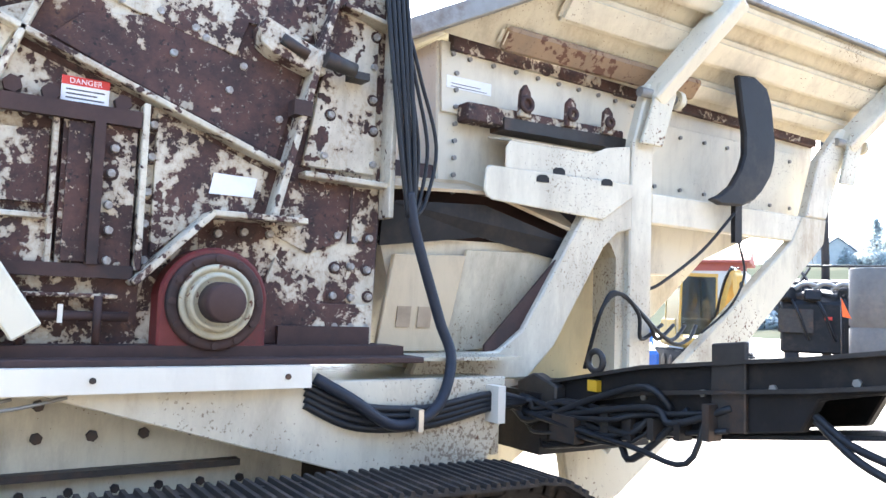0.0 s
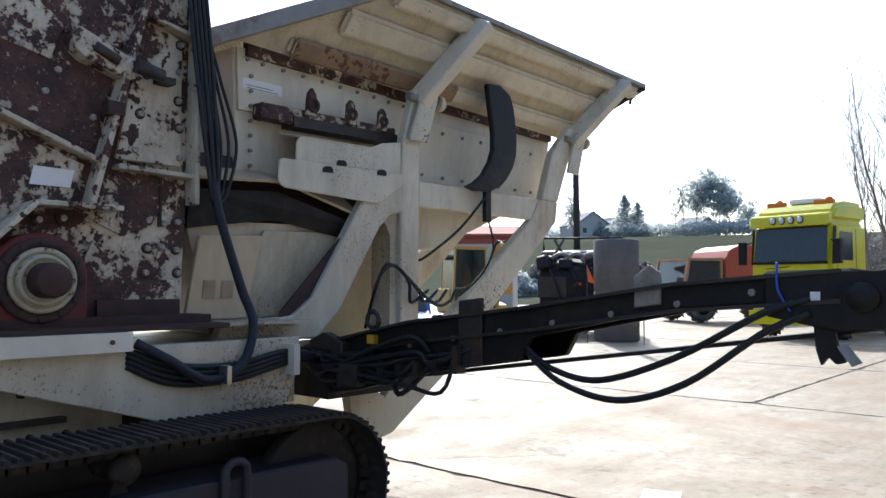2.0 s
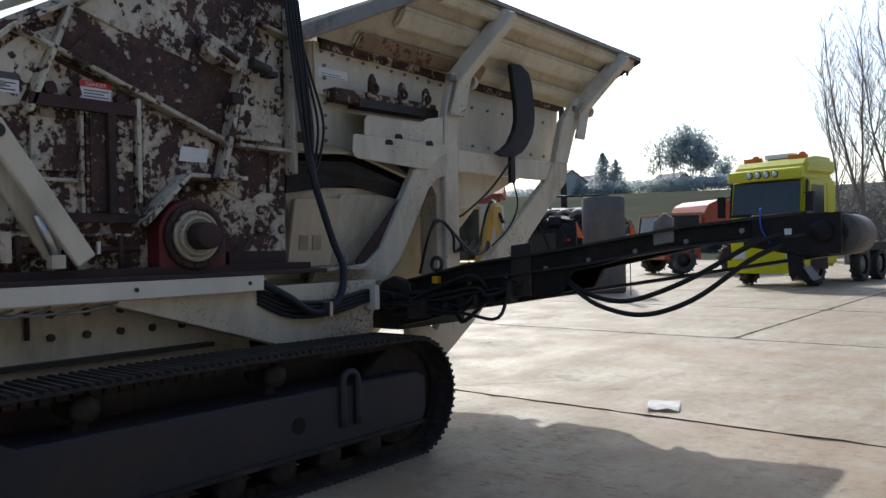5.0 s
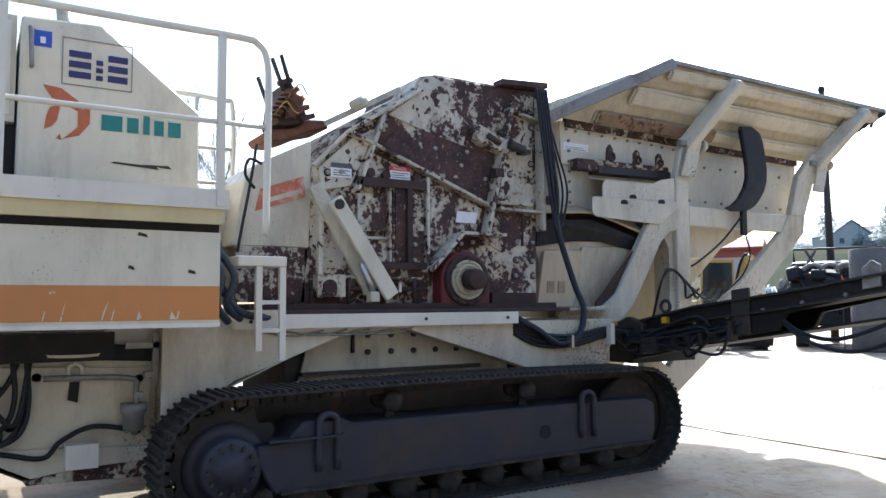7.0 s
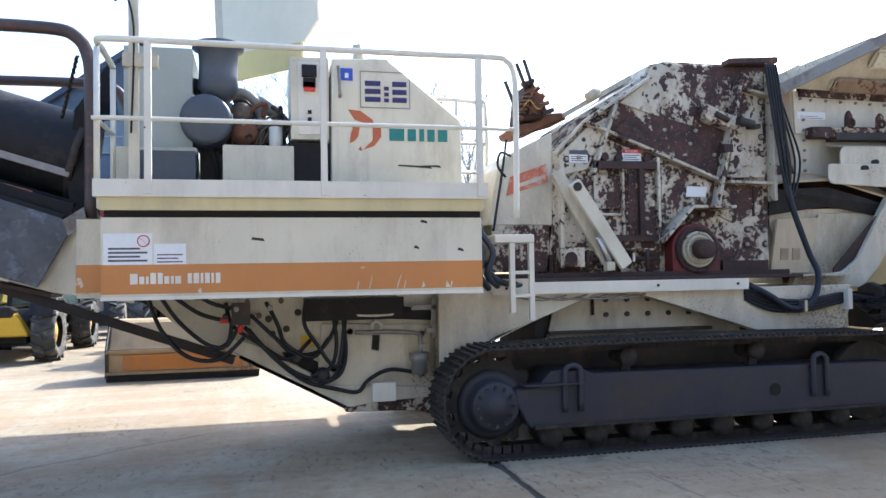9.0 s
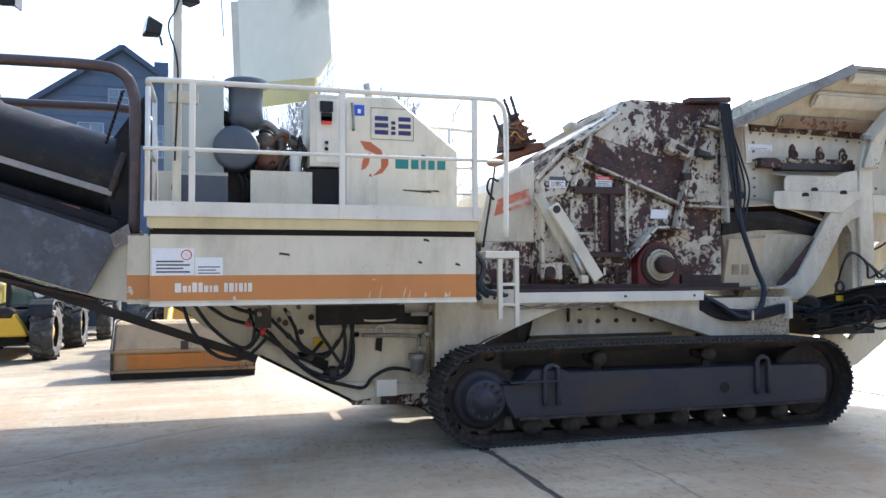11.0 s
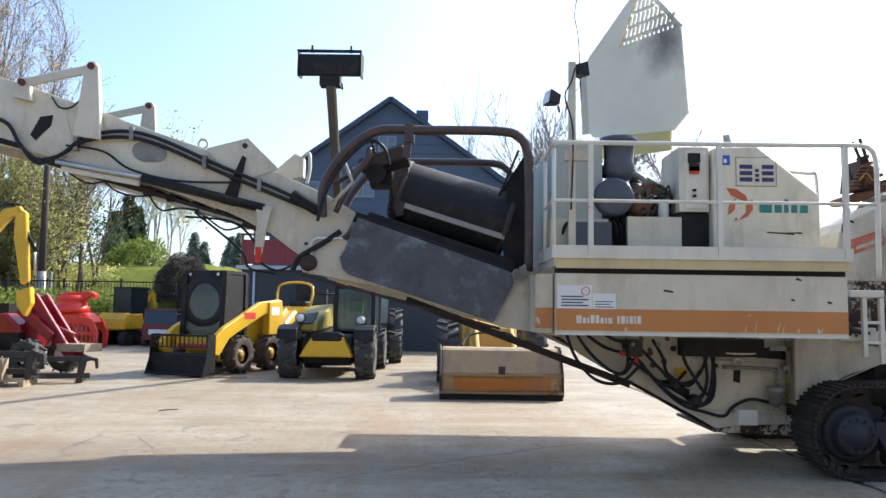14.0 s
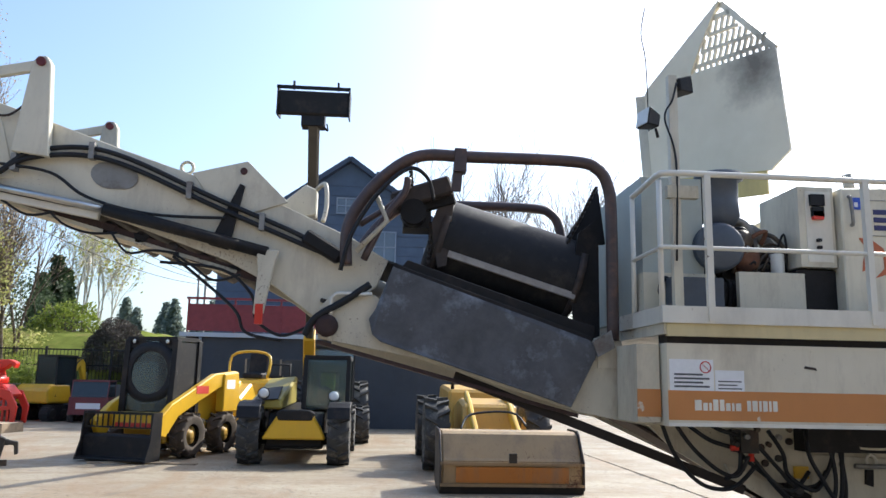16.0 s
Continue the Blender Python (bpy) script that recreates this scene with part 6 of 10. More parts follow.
hose_runs += [
    [(-2.5, 0.72, 1.36), (-2.35, 0.7, 1.15), (-2.15, 0.68, 0.98), (-2.0, 0.68, 0.95), (-1.9, 0.68, 1.1)],
    [(-2.6, 0.74, 1.36), (-2.5, 0.72, 1.1), (-2.3, 0.7, 0.88), (-2.05, 0.68, 0.85), (-1.85, 0.68, 1.02)],
    [(-2.4, 0.76, 1.36), (-2.2, 0.74, 1.22), (-2.0, 0.72, 1.16)],
    [(-2.2, 0.78, 1.36), (-2.1, 0.76, 1.3), (-1.95, 0.74, 1.26)],
    [(-1.8, 0.76, 1.2), (-1.6, 0.8, 1.0), (-1.45, 0.82, 0.86), (-1.25, 0.84, 0.86), (-1.12, 0.86, 1.0), (-1.05, 0.88, 1.2)],
    [(-1.85, 0.76, 1.1), (-1.62, 0.78, 0.85), (-1.4, 0.8, 0.68), (-1.15, 0.82, 0.62), (-1.04, 0.84, 0.78), (-1.0, 0.86, 1.15)],
    [(-1.82, 0.78, 1.08), (-1.6, 0.8, 0.82), (-1.35, 0.82, 0.62), (-1.1, 0.84, 0.54), (-0.9, 0.86, 0.5), (-0.8, 0.86, 0.6), (-0.6, 0.86, 0.68), (-0.3, 0.88, 0.62)],
    [(-1.1, 0.86, 1.15), (-1.08, 0.84, 0.9), (-1.14, 0.82, 0.72), (-1.3, 0.82, 0.66)],
    [(-1.02, 0.86, 1.15), (-1.0, 0.84, 0.85), (-1.06, 0.82, 0.66), (-1.25, 0.82, 0.58)],
    [(-1.95, 0.72, 1.12), (-1.98, 0.7, 0.98), (-2.1, 0.69, 0.92)],
]
hoses("hydraulic_hose", hose_runs, 0.0175, "black hydraulic hoses under the deck")
hoses("hydraulic_hose", [[(0.02, 0.3, 1.85), (0.1, 0.32, 1.7), (0.08, 0.36, 1.5), (0.2, 0.5, 1.38)], [(0.05, 0.34, 1.9), (0.2, 0.36, 1.7), (0.16, 0.4, 1.5), (0.3, 0.55, 1.4)], [(0.04, 0.4, 1.8), (0.14, 0.42, 1.6), (0.3, 0.5, 1.44), (0.6, 0.68, 1.4)], [(0.02, 0.32, 2.0), (0.07, 0.3, 1.9), (0.05, 0.3, 1.75)]], 0.028, "blue-black hoses beside the locker", plain("blue_black_hose", (0.03, 0.04, 0.06), 0.45, 0.3, 12))
hoses("hydraulic_hose", [[(0.52, 0.9, 2.75), (0.46, 0.88, 2.4), (0.4, 0.86, 2.1), (0.36, 0.84, 1.9)], [(0.56, 0.9, 2.6), (0.45, 0.86, 2.62), (0.42, 0.86, 2.5), (0.5, 0.88, 2.4)]], 0.012, "thin black hoses on the crusher's rear")
bm = B()
for k in range(5):
    tube(bm, [(0.5 + 0.2 * k, 0.7, 1.30 - 0.008 * k), (0.75 + 0.2 * k, 0.66, 1.26), (1.0 + 0.2 * k, 0.7, 1.3)], 0.008, 6)
part("wire_loom", bm, GALV, machine)

# ---- discharge conveyor ----
TOP = [(-12.5, 5.2), (-9.5, 4.25), (-8.64, 4.02), (-7.67, 3.69), (-7.08, 3.48), (-6.41, 3.26), (-6.04, 3.29), (-5.75, 3.06), (-5.16, 2.80), (-4.86, 2.62)]
LOW = [(-4.95, 2.4), (-5.2, 2.2), (-5.45, 2.14), (-5.78, 2.38), (-6.18, 2.58), (-6.96, 2.85), (-7.94, 3.13), (-8.4, 3.23), (-9.48, 3.46), (-12.5, 4.35)]
boom = part("discharge_conveyor", prism(B(), TOP + LOW, 0.80, 0.83), CREAM_CLEAN, machine, "long cream discharge conveyor boom", 0.006)
part("boom_side", prism(B(), TOP + LOW, mirror(0.83), mirror(0.80)), CREAM_CLEAN, boom, "", 0.006)
part("boom_belt", slab(B(), [(-12.5, 0.9, 5.0), (-4.0, 0.9, 2.35), (-4.0, mirror(0.9), 2.35), (-12.5, mirror(0.9), 5.0)], 0.02), RUBBER, boom, "black conveyor belt")
part("return_belt", slab(B(), [(-12.5, 0.95, 4.5), (-5.0, 0.95, 2.3), (-5.0, mirror(0.95), 2.3), (-12.5, mirror(0.95), 4.5)], 0.02), BARE, boom, "dark underside")
part("boom_oval", prism(B(), [(-7.12 + 0.14 * math.cos(a) + (0.05 if math.cos(a) > 0 else -0.05), 3.25 + 0.11 * math.sin(a) - 0.02 * math.cos(a)) for a in [k * math.pi / 10 for k in range(20)]], 0.79, 0.80), GALV, boom, "grey oval cover")
for x, z, w, h, m in ((-9.02, 3.86, 0.13, 0.1, BLACK), (-9.14, 3.8, 0.12, 0.11, GALV), (-9.62, 3.96, 0.13, 0.11, GALV)):
    part("cutout", prism(B(), [(x + w * math.copysign(abs(math.cos(q)) ** 0.7, math.cos(q)), z + h * math.copysign(abs(math.sin(q)) ** 0.7, math.sin(q)) - 0.2 * w * math.cos(q)) for q in [k * math.pi / 9 for k in range(18)]], 0.788 if m is GALV else 0.792, 0.80), m, boom, "round opening in the boom plate")
part("cutout", prism(B(), [(-8.32, 3.62), (-8.18, 3.64), (-8.2, 3.52), (-8.36, 3.36), (-8.42, 3.42)], 0.778, 0.785), BLACK, boom, "dark slanting opening in the boom plate")
part("hanging_chain", tube(B(), [(-8.2, 0.775, 3.84), (-8.12, 0.77, 3.73), (-8.0, 0.77, 3.72), (-7.9, 0.775, 3.8)], 0.01, 6), BARE, boom)
part("underside_slot", prism(B(), [(-9.4, 3.56), (-8.5, 3.32), (-8.5, 3.26), (-9.4, 3.49)], 0.79, 0.80), BLACK, boom)
part("joint_plate", prism(B(), [(-8.26, 3.86), (-8.1, 3.82), (-7.9, 3.2), (-8.14, 3.18), (-8.34, 3.3)], 0.785, 0.80), CREAM_CLEAN, boom, "", 0.006)
part("gusset", prism(B(), [(-6.5, 3.3), (-6.05, 3.42), (-5.7, 3.08), (-6.2, 2.9)], 0.785, 0.80), CREAM_CLEAN, boom, "", 0.006)
part("gusset_pin", cyl(B(), (-6.08, 0.8, 3.33), (-6.08, 0.775, 3.33), 0.03, n=12), RED_OXIDE, boom)
part("dark_web", prism(B(), [(-6.1, 3.22), (-6.06, 3.2), (-6.16, 2.66), (-6.32, 2.7)], 0.76, 0.785), BLACK, boom, "black flat bar", 0.004)
for y in (0.70, mirror(0.78)):
    m = part("folding_mast", prism(B(), [(-7.92, 3.4), (-7.62, 3.36), (-7.68, 4.16), (-7.72, 4.22), (-7.79, 4.22), (-7.83, 4.16)], y, y + 0.08), CREAM_CLEAN, boom, "cream mast of the folding linkage", 0.008)
    part("mast_pin", cyl(B(), (-7.755, y - 0.02, 4.165), (-7.755, y + 0.1, 4.165), 0.038, n=16), RED_OXIDE, m)
    part("folding_link", bar(B(), (-7.76, y + 0.04, 4.15), (-8.5, y + 0.04, 3.98), 0.05, 0.09), CREAM_CLEAN, m, "", 0.006)
    part("mast_pin", cyl(B(), (-8.5, y - 0.02, 3.98), (-8.5, y + 0.1, 3.98), 0.038, n=14), RED_OXIDE, m)
    part("link_foot", prism(B(), [(-8.6, 3.82), (-8.4, 3.78), (-8.44, 4.02), (-8.54, 4.04)], y + 0.02, y + 0.1), CREAM_CLEAN, m, "", 0.006)
part("lifting_ring", ringo(B(), (-6.56, 0.86, 3.36), 0.05, 0.014), CREAM_WORN, boom)
part("lift_cylinder", cyl(B(), (-7.15, 0.72, 2.95), (-5.84, 0.72, 2.64), 0.05, n=16), BLACK, boom, "black hydraulic lift cylinder")
part("lift_rod", cyl(B(), (-8.09, 0.72, 3.12), (-7.15, 0.72, 2.95), 0.028, n=14), STEEL, boom, "bright cylinder rod")
part("rod_cover", bar(B(), (-8.05, 0.77, 3.05), (-7.2, 0.77, 2.9), 0.05, 0.06), WHITE, boom, "", 0.006)
part("cylinder_clevis", prism(B(), [(-5.92, 2.66), (-5.74, 2.66), (-5.78, 2.5), (-5.84, 2.14), (-5.92, 2.14), (-5.9, 2.5)], 0.68, 0.72), CREAM, boom, "", 0.008)
part("red_handle", box(B(), -5.9, -5.84, 0.66, 0.7, 2.06, 2.22), RED, boom, "red lever", 0.01)
hoses("boom_hose", [[(-9.6, 0.76, 3.75 - 0.03 * i), (-9.2, 0.75, 3.66 - 0.03 * i), (-8.7, 0.75, 3.56), (-8.5, 0.74, 3.3), (-8.3, 0.74, 3.1 + 0.02 * i), (-8.05, 0.74, 3.2), (-7.8, 0.74, 3.35 + 0.02 * i), (-7.4, 0.75, 3.4 + 0.03 * i), (-7.0, 0.75, 3.32 + 0.03 * i), (-6.3, 0.75, 3.02 + 0.03 * i), (-5.6, 0.75, 2.74 + 0.03 * i), (-5.2, 0.74, 2.58)] for i in (0, 2.2)], 0.021, "black hoses clipped along the boom")
hoses("boom_hose", [[(-8.0, 0.74, 3.3), (-7.6, 0.74, 3.24), (-7.3, 0.74, 3.05), (-6.8, 0.74, 2.93), (-6.2, 0.75, 2.92)], [(-9.6, 0.74, 3.9), (-9.5, 0.74, 3.6), (-9.3, 0.74, 3.52)], [(-6.7, 0.8, 2.55), (-6.2, 0.78, 2.5), (-5.95, 0.76, 2.3), (-5.9, 0.76, 2.1), (-5.7, 0.76, 1.98), (-5.5, 0.76, 2.05)], [(-6.6, 0.8, 2.6), (-6.1, 0.78, 2.2), (-5.98, 0.76, 2.0), (-5.7, 0.76, 1.94)]], 0.013, "loose black hoses")
for x, z in ((-7.9, 3.3), (-7.3, 3.42), (-6.5, 3.12), (-5.9, 2.88)):
    part("hose_clip", box(B(), x - 0.022, x + 0.022, 0.725, 0.8, z - 0.05, z + 0.09), GALV, boom, "", 0.006)
part("hose_knot", bar(B(), (-5.55, 0.75, 2.8), (-5.25, 0.75, 2.62), 0.1, 0.12), BLACK, boom, "black cable wrap", 0.02)
part("top_box", prism(B(), [(-5.85, 3.1), (-5.6, 3.32), (-5.5, 3.28), (-5.5, 3.05), (-5.72, 3.0)], 1.1, 1.25), CREAM_CLEAN, boom, "cream cable bracket", 0.01)
part("boom_hose", tube(B(), [(-5.5, 1.1, 3.28), (-5.42, 1.0, 3.3), (-5.4, 0.95, 3.1), (-5.42, 0.9, 2.95)], 0.02, 8, 5), CREAM, boom)
for x, z in ((-8.95, 3.2),):
    part("roller_bracket", prism(B(), [(x - 0.04, z - 0.12), (x + 0.03, z - 0.13), (x + 0.04, z + 0.1), (x - 0.04, z + 0.12)], 0.82, 0.86), CREAM_WORN if x < -8 else BARE, boom, "", 0.004)
part("under_plate", slab(B(), [(-8.0, 0.84, 3.0), (-6.1, 0.84, 2.48), (-6.1, 1.3, 2.48), (-8.0, 1.3, 3.0)], 0.03), CREAM_WORN, boom)
urng = random.Random(12)
for k in range(9):
    x = -8.2 + 0.26 * k
    z = 3.2 - 0.31 * (x + 8.2)
    h = urng.uniform(0.05, 0.13)
    part("idler_frame", prism(B(), [(x - 0.05, z), (x + urng.uniform(0.04, 0.12), z - 0.03), (x + 0.05, z - h), (x - 0.03, z - h)], 0.84, 0.9), (BARE, OXIDE, BLACK)[k % 3], boom, "", 0.008)
    part("idler_roller", cyl(B(), (x, 0.9, z - 0.03), (x, mirror(0.9), z - 0.03), 0.05, n=10), BARE, boom)
for k in range(4):
    x = -8.1 + 0.5 * k
    z = 3.1 - 0.31 * (x + 8.2)
    part("loose_hose", tube(B(), [(x, 0.78, z + 0.02), (x + 0.14, 0.77, z - urng.uniform(0.06, 0.16)), (x + 0.34, 0.77, z - urng.uniform(0.12, 0.2)), (x + 0.55, 0.78, z - 0.14)], 0.011, 6, 5), HOSE, boom)
part("belt_edge", bar(B(), (-8.3, 0.86, 3.16), (-5.9, 0.86, 2.44), 0.03, 0.07), OXIDE, boom, "dirty belt edge")
# tail frame of the conveyor
tail = part("conveyor_tail", prism(B(), [(-5.4, 2.2), (-5.3, 2.32), (-4.96, 2.32), (-4.8, 2.2), (-3.18, 1.98), (-3.16, 2.02), (-2.94, 2.02), (-2.92, 1.92), (-2.7, 1.9), (-2.7, 1.32), (-3.3, 1.42), (-4.6, 1.82), (-5.4, 1.96)], 0.68, 0.71), CREAM, machine, "cream conveyor tail frame, rusty lower edge", 0.006)
part("tail_side", prism(B(), [(-5.4, 2.2), (-4.96, 2.32), (-3.18, 1.98), (-2.7, 1.9), (-2.7, 1.32), (-3.3, 1.42), (-5.4, 1.96)], mirror(0.71), mirror(0.68)), CREAM, tail, "", 0.006)
part("tail_edge", slab(B(), [(-5.4, 0.67, 1.95), (-3.3, 0.67, 1.41), (-3.3, 0.95, 1.41), (-5.4, 0.95, 1.95)], -0.03), OXIDE, tail, "rusty lower flange")
part("tail_ring", tube(B(), [(-5.3, 0.64, 1.94), (-5.3, 0.64, 2.28), (-5.26, 0.64, 2.32), (-4.98, 0.64, 2.32)], 0.016, 8, 0), WHITE, tail, "pale bent rod")
part("tail_bearing", lathe(B(), [(0.09, 0.68), (0.09, 0.62), (0.05, 0.61)], "y", (-5.33, 0, 2.06), 16), OXIDE, tail, "rusty tail bearing")
part("tail_hose", tube(B(), [(-5.5, 0.66, 1.98), (-5.42, 0.64, 2.12), (-5.2, 0.64, 2.26), (-5.0, 0.65, 2.4)], 0.03, 8, 5), HOSE, tail)
part("support_tab", box(B(), -3.14, -2.96, 0.66, 0.69, 1.78, 2.03), CREAM_CLEAN, tail, "", 0.01)
# Full-width belt slab added to block sun patches under the boom.
part("tail_blocking_belt", slab(B(), [(-5.4, 0.74, 2.26), (-2.75, 0.74, 1.72), (-2.75, mirror(0.74), 1.72), (-5.4, mirror(0.74), 2.26)], 0.03), RUBBER, tail, "black belt added in the tail trough to block sunlight")
part("return_belt", bar(B(), (-4.3, 0.74, 1.69), (-1.93, 0.74, 0.83), 0.05, 0.075), plain("dirty_brown_belt", (0.032, 0.024, 0.019), 0.85, 0.4, 9), tail, "dirty brown return belt")
part("chute_guard", slab(B(), [(-5.0, 0.64, 2.12), (-4.95, 0.64, 2.2), (-4.82, 0.64, 2.55), (-3.22, 0.64, 2.0), (-3.14, 0.63, 1.92), (-3.38, 0.61, 1.46), (-3.62, 0.60, 1.54), (-4.9, 0.61, 1.94), (-4.97, 0.62, 2.0)], -0.02), BELT_GREY, machine, "scuffed dark grey rubber side guard with painted sheen", 0.004)
part("guard_strip", bar(B(), (-4.82, 0.63, 2.55), (-3.2, 0.63, 2.0), 0.02, 0.05), BLACK, machine, "", 0.004)
part("trough_side", slab(B(), [(-4.84, 0.74, 2.46), (-3.15, 0.74, 1.9), (-3.15, 0.74, 2.12), (-3.3, 0.74, 2.16), (-4.7, 0.74, 2.62)], 0.03), BLACK, machine, "black trough side behind the guard", 0.006)
part("guard_corner", slab(B(), [(-3.2, 0.6, 1.98), (-3.05, 0.6, 2.08), (-3.02, 0.6, 1.94), (-3.16, 0.6, 1.86)], -0.02), GALV, machine)
# tube arches over the magnet
def arch(y):
    a = part("tube_arch", tube(B(), [(-5.2, y, 2.55), (-5.2, y, 2.85), (-5.1, y, 3.08), (-4.9, y, 3.32), (-4.62, y, 3.49), (-4.2, y, 3.5), (-3.35, y, 3.5), (-3.12, y, 3.44), (-3.03, y, 3.28), (-3.01, y, 3.0), (-3.01, y, 2.0)], 0.05, 12, 6), PIPE_BROWN, machine, "brown tubular arch over the magnet")
    return a


arch_near = arch(0.66)
arch(mirror(0.66))
part("arch_brace", tube(B(), [(-5.06, 0.66, 2.6), (-4.9, 0.66, 2.95), (-4.75, 0.66, 3.16), (-4.72, 0.66, 3.3)], 0.03, 10, 4), PIPE_BROWN, arch_near)
part("arch_brace", tube(B(), [(-5.1, 0.7, 2.9), (-4.85, 0.8, 3.1), (-4.7, 0.86, 3.28)], 0.025, 8, 4), PIPE_BROWN, arch_near)
part("pale_bracket", tube(B(), [(-4.98, 0.62, 3.14), (-4.88, 0.62, 2.92), (-5.12, 0.62, 2.66)], 0.022, 8, 0), CREAM_WORN, arch_near, "pale bent bracket")
part("arch_clamp", box(B(), -4.34, -4.24, 0.6, 0.72, 3.36, 3.555), PIPE_BROWN, arch_near)
part("arch_hose", tube(B(), [(-5.24, 0.6, 2.5), (-5.16, 0.58, 2.8), (-4.96, 0.58, 3.14), (-4.72, 0.6, 3.36), (-4.56, 0.64, 3.3), (-4.5, 0.7, 3.12)], 0.018, 8, 5), HOSE, arch_near)
part("arch_tab", prism(B(), [(-4.36, 3.2), (-4.28, 3.2), (-4.26, 3.48), (-4.34, 3.48)], 0.64, 0.68), PIPE_BROWN, arch_near)
# overband magnet
LABEL_GREY = plain("dusty_pale_strip", (0.4, 0.37, 0.34), 0.7, 0.4, 12)
d = Vector((1.25, 0, -0.36)).normalized()
c0, c1 = Vector((-4.4, 1.35, 2.9)), Vector((-3.2, 1.35, 2.56))
magnet = part("overband_magnet", tube(B(), [c0, c0 + d * 0.02, c0.lerp(c1, 0.5), c1 - d * 0.02, c1], 0.39, 32, 0), RUBBER, machine, "black overband magnet drum with worn belt")
part("magnet_end", cyl(B(), c0 - d * 0.1, c0, 0.26, 0.38, 24), BARE, magnet)
part("magnet_end", cyl(B(), c1, c1 + d * 0.05, 0.38, 0.28, 24), BARE, magnet)
part("magnet_frame", bar(B(), c0 + Vector((0.05, -0.36, -0.17)), c1 + Vector((-0.04, -0.36, -0.17)), 0.03, 0.06), LABEL_GREY, magnet, "pale edge strip of the magnet", 0.004)
part("magnet_tray", bar(B(), c0 + Vector((0.1, -0.1, -0.42)), c1 + Vector((0.0, -0.1, -0.42)), 0.5, 0.06), BLACK, magnet, "", 0.01)
part("magnet_motor", box(B(), -4.74, -4.5, 1.0, 1.3, 2.95, 3.2), BLACK, magnet, "dark gearbox", 0.02)
RUSTY_DARK = plain("dark_rusty_steel", (0.06, 0.045, 0.038), 0.7, 0.5, 6, spots=(0.13, 0.08, 0.055))
part("end_flange", cyl(B(), c0 - d * 0.03, c0 + d * 0.03, 0.41, n=28), RUSTY_DARK, magnet, "rusty end flange", 0.006)
part("end_flange", cyl(B(), c1 - d * 0.03, c1 + d * 0.03, 0.41, n=28), RUSTY_DARK, magnet, "", 0.006)
part("end_bracket", slab(B(), [(-4.5, 0.98, 2.98), (-4.4, 0.98, 3.28), (-4.3, 0.98, 3.24), (-4.36, 0.98, 2.62), (-4.44, 0.98, 2.6)], 0.03), RUSTY_DARK, magnet, "", 0.006)
part("gear_block", bar(B(), (-4.84, 0.95, 3.14), (-4.34, 0.95, 3.32), 0.2, 0.16), RUSTY_DARK, magnet, "rusty drive block", 0.02)
part("gear_block", cyl(B(), (-4.66, 0.84, 3.06), (-4.66, 1.0, 3.06), 0.11, n=16), BLACK, magnet)
part("hazard_strip", bar(B(), (-4.05, 0.9, 2.375), (-3.5, 0.9, 2.225), 0.012, 0.035), ORANGE_LABEL, magnet, "worn red and white strip", 0.002)
part("side_wedge", slab(B(), [(-3.32, 1.2, 2.86), (-2.96, 1.2, 3.42), (-2.9, 1.2, 2.9)], 0.04), BLACK, magnet, "dark triangular guard", 0.006)
part("magnet_bracket", bar(B(), (-4.72, 1.0, 3.1), (-4.3, 1.0, 3.22), 0.08, 0.1), BLACK, magnet, "", 0.01)
for p, q in (((-4.7, 0.68, 3.42), (-4.66, 1.0, 3.2)), ((-3.12, 0.7, 3.3), (-3.3, 1.0, 2.86)), ((-4.5, 1.0, 3.0), (-4.52, 1.0, 2.62))):
    bm = B()
    p, q = Vector(p), Vector(q)
    n = int((q - p).length / 0.045)
    for k in range(n):
        o = p.lerp(q, k / n)
        tube(bm, [o, o + (q - p).normalized() * 0.05], 0.014, 5, 0)
        tube(bm, [o + Vector((0.012, 0.01, 0)), o + Vector((-0.012, -0.01, -0.03))], 0.01, 5, 0)
    part("chain", bm, BARE, magnet, "hanging chain")
part("magnet_side", slab(B(), [(-3.2, 1.05, 1.95), (-3.02, 1.05, 2.05), (-3.02, 1.05, 3.1), (-3.2, 1.05, 2.95), (-3.28, 1.05, 2.4)], 0.04), BLACK, magnet, "dark rubber end curtain")


# ---- vehicles in the yard ----
def put(ob, x, y, z=0.0, turn=0.0):
    ob.matrix_basis = pose(x, y, z, 0, 0, turn)
    return ob


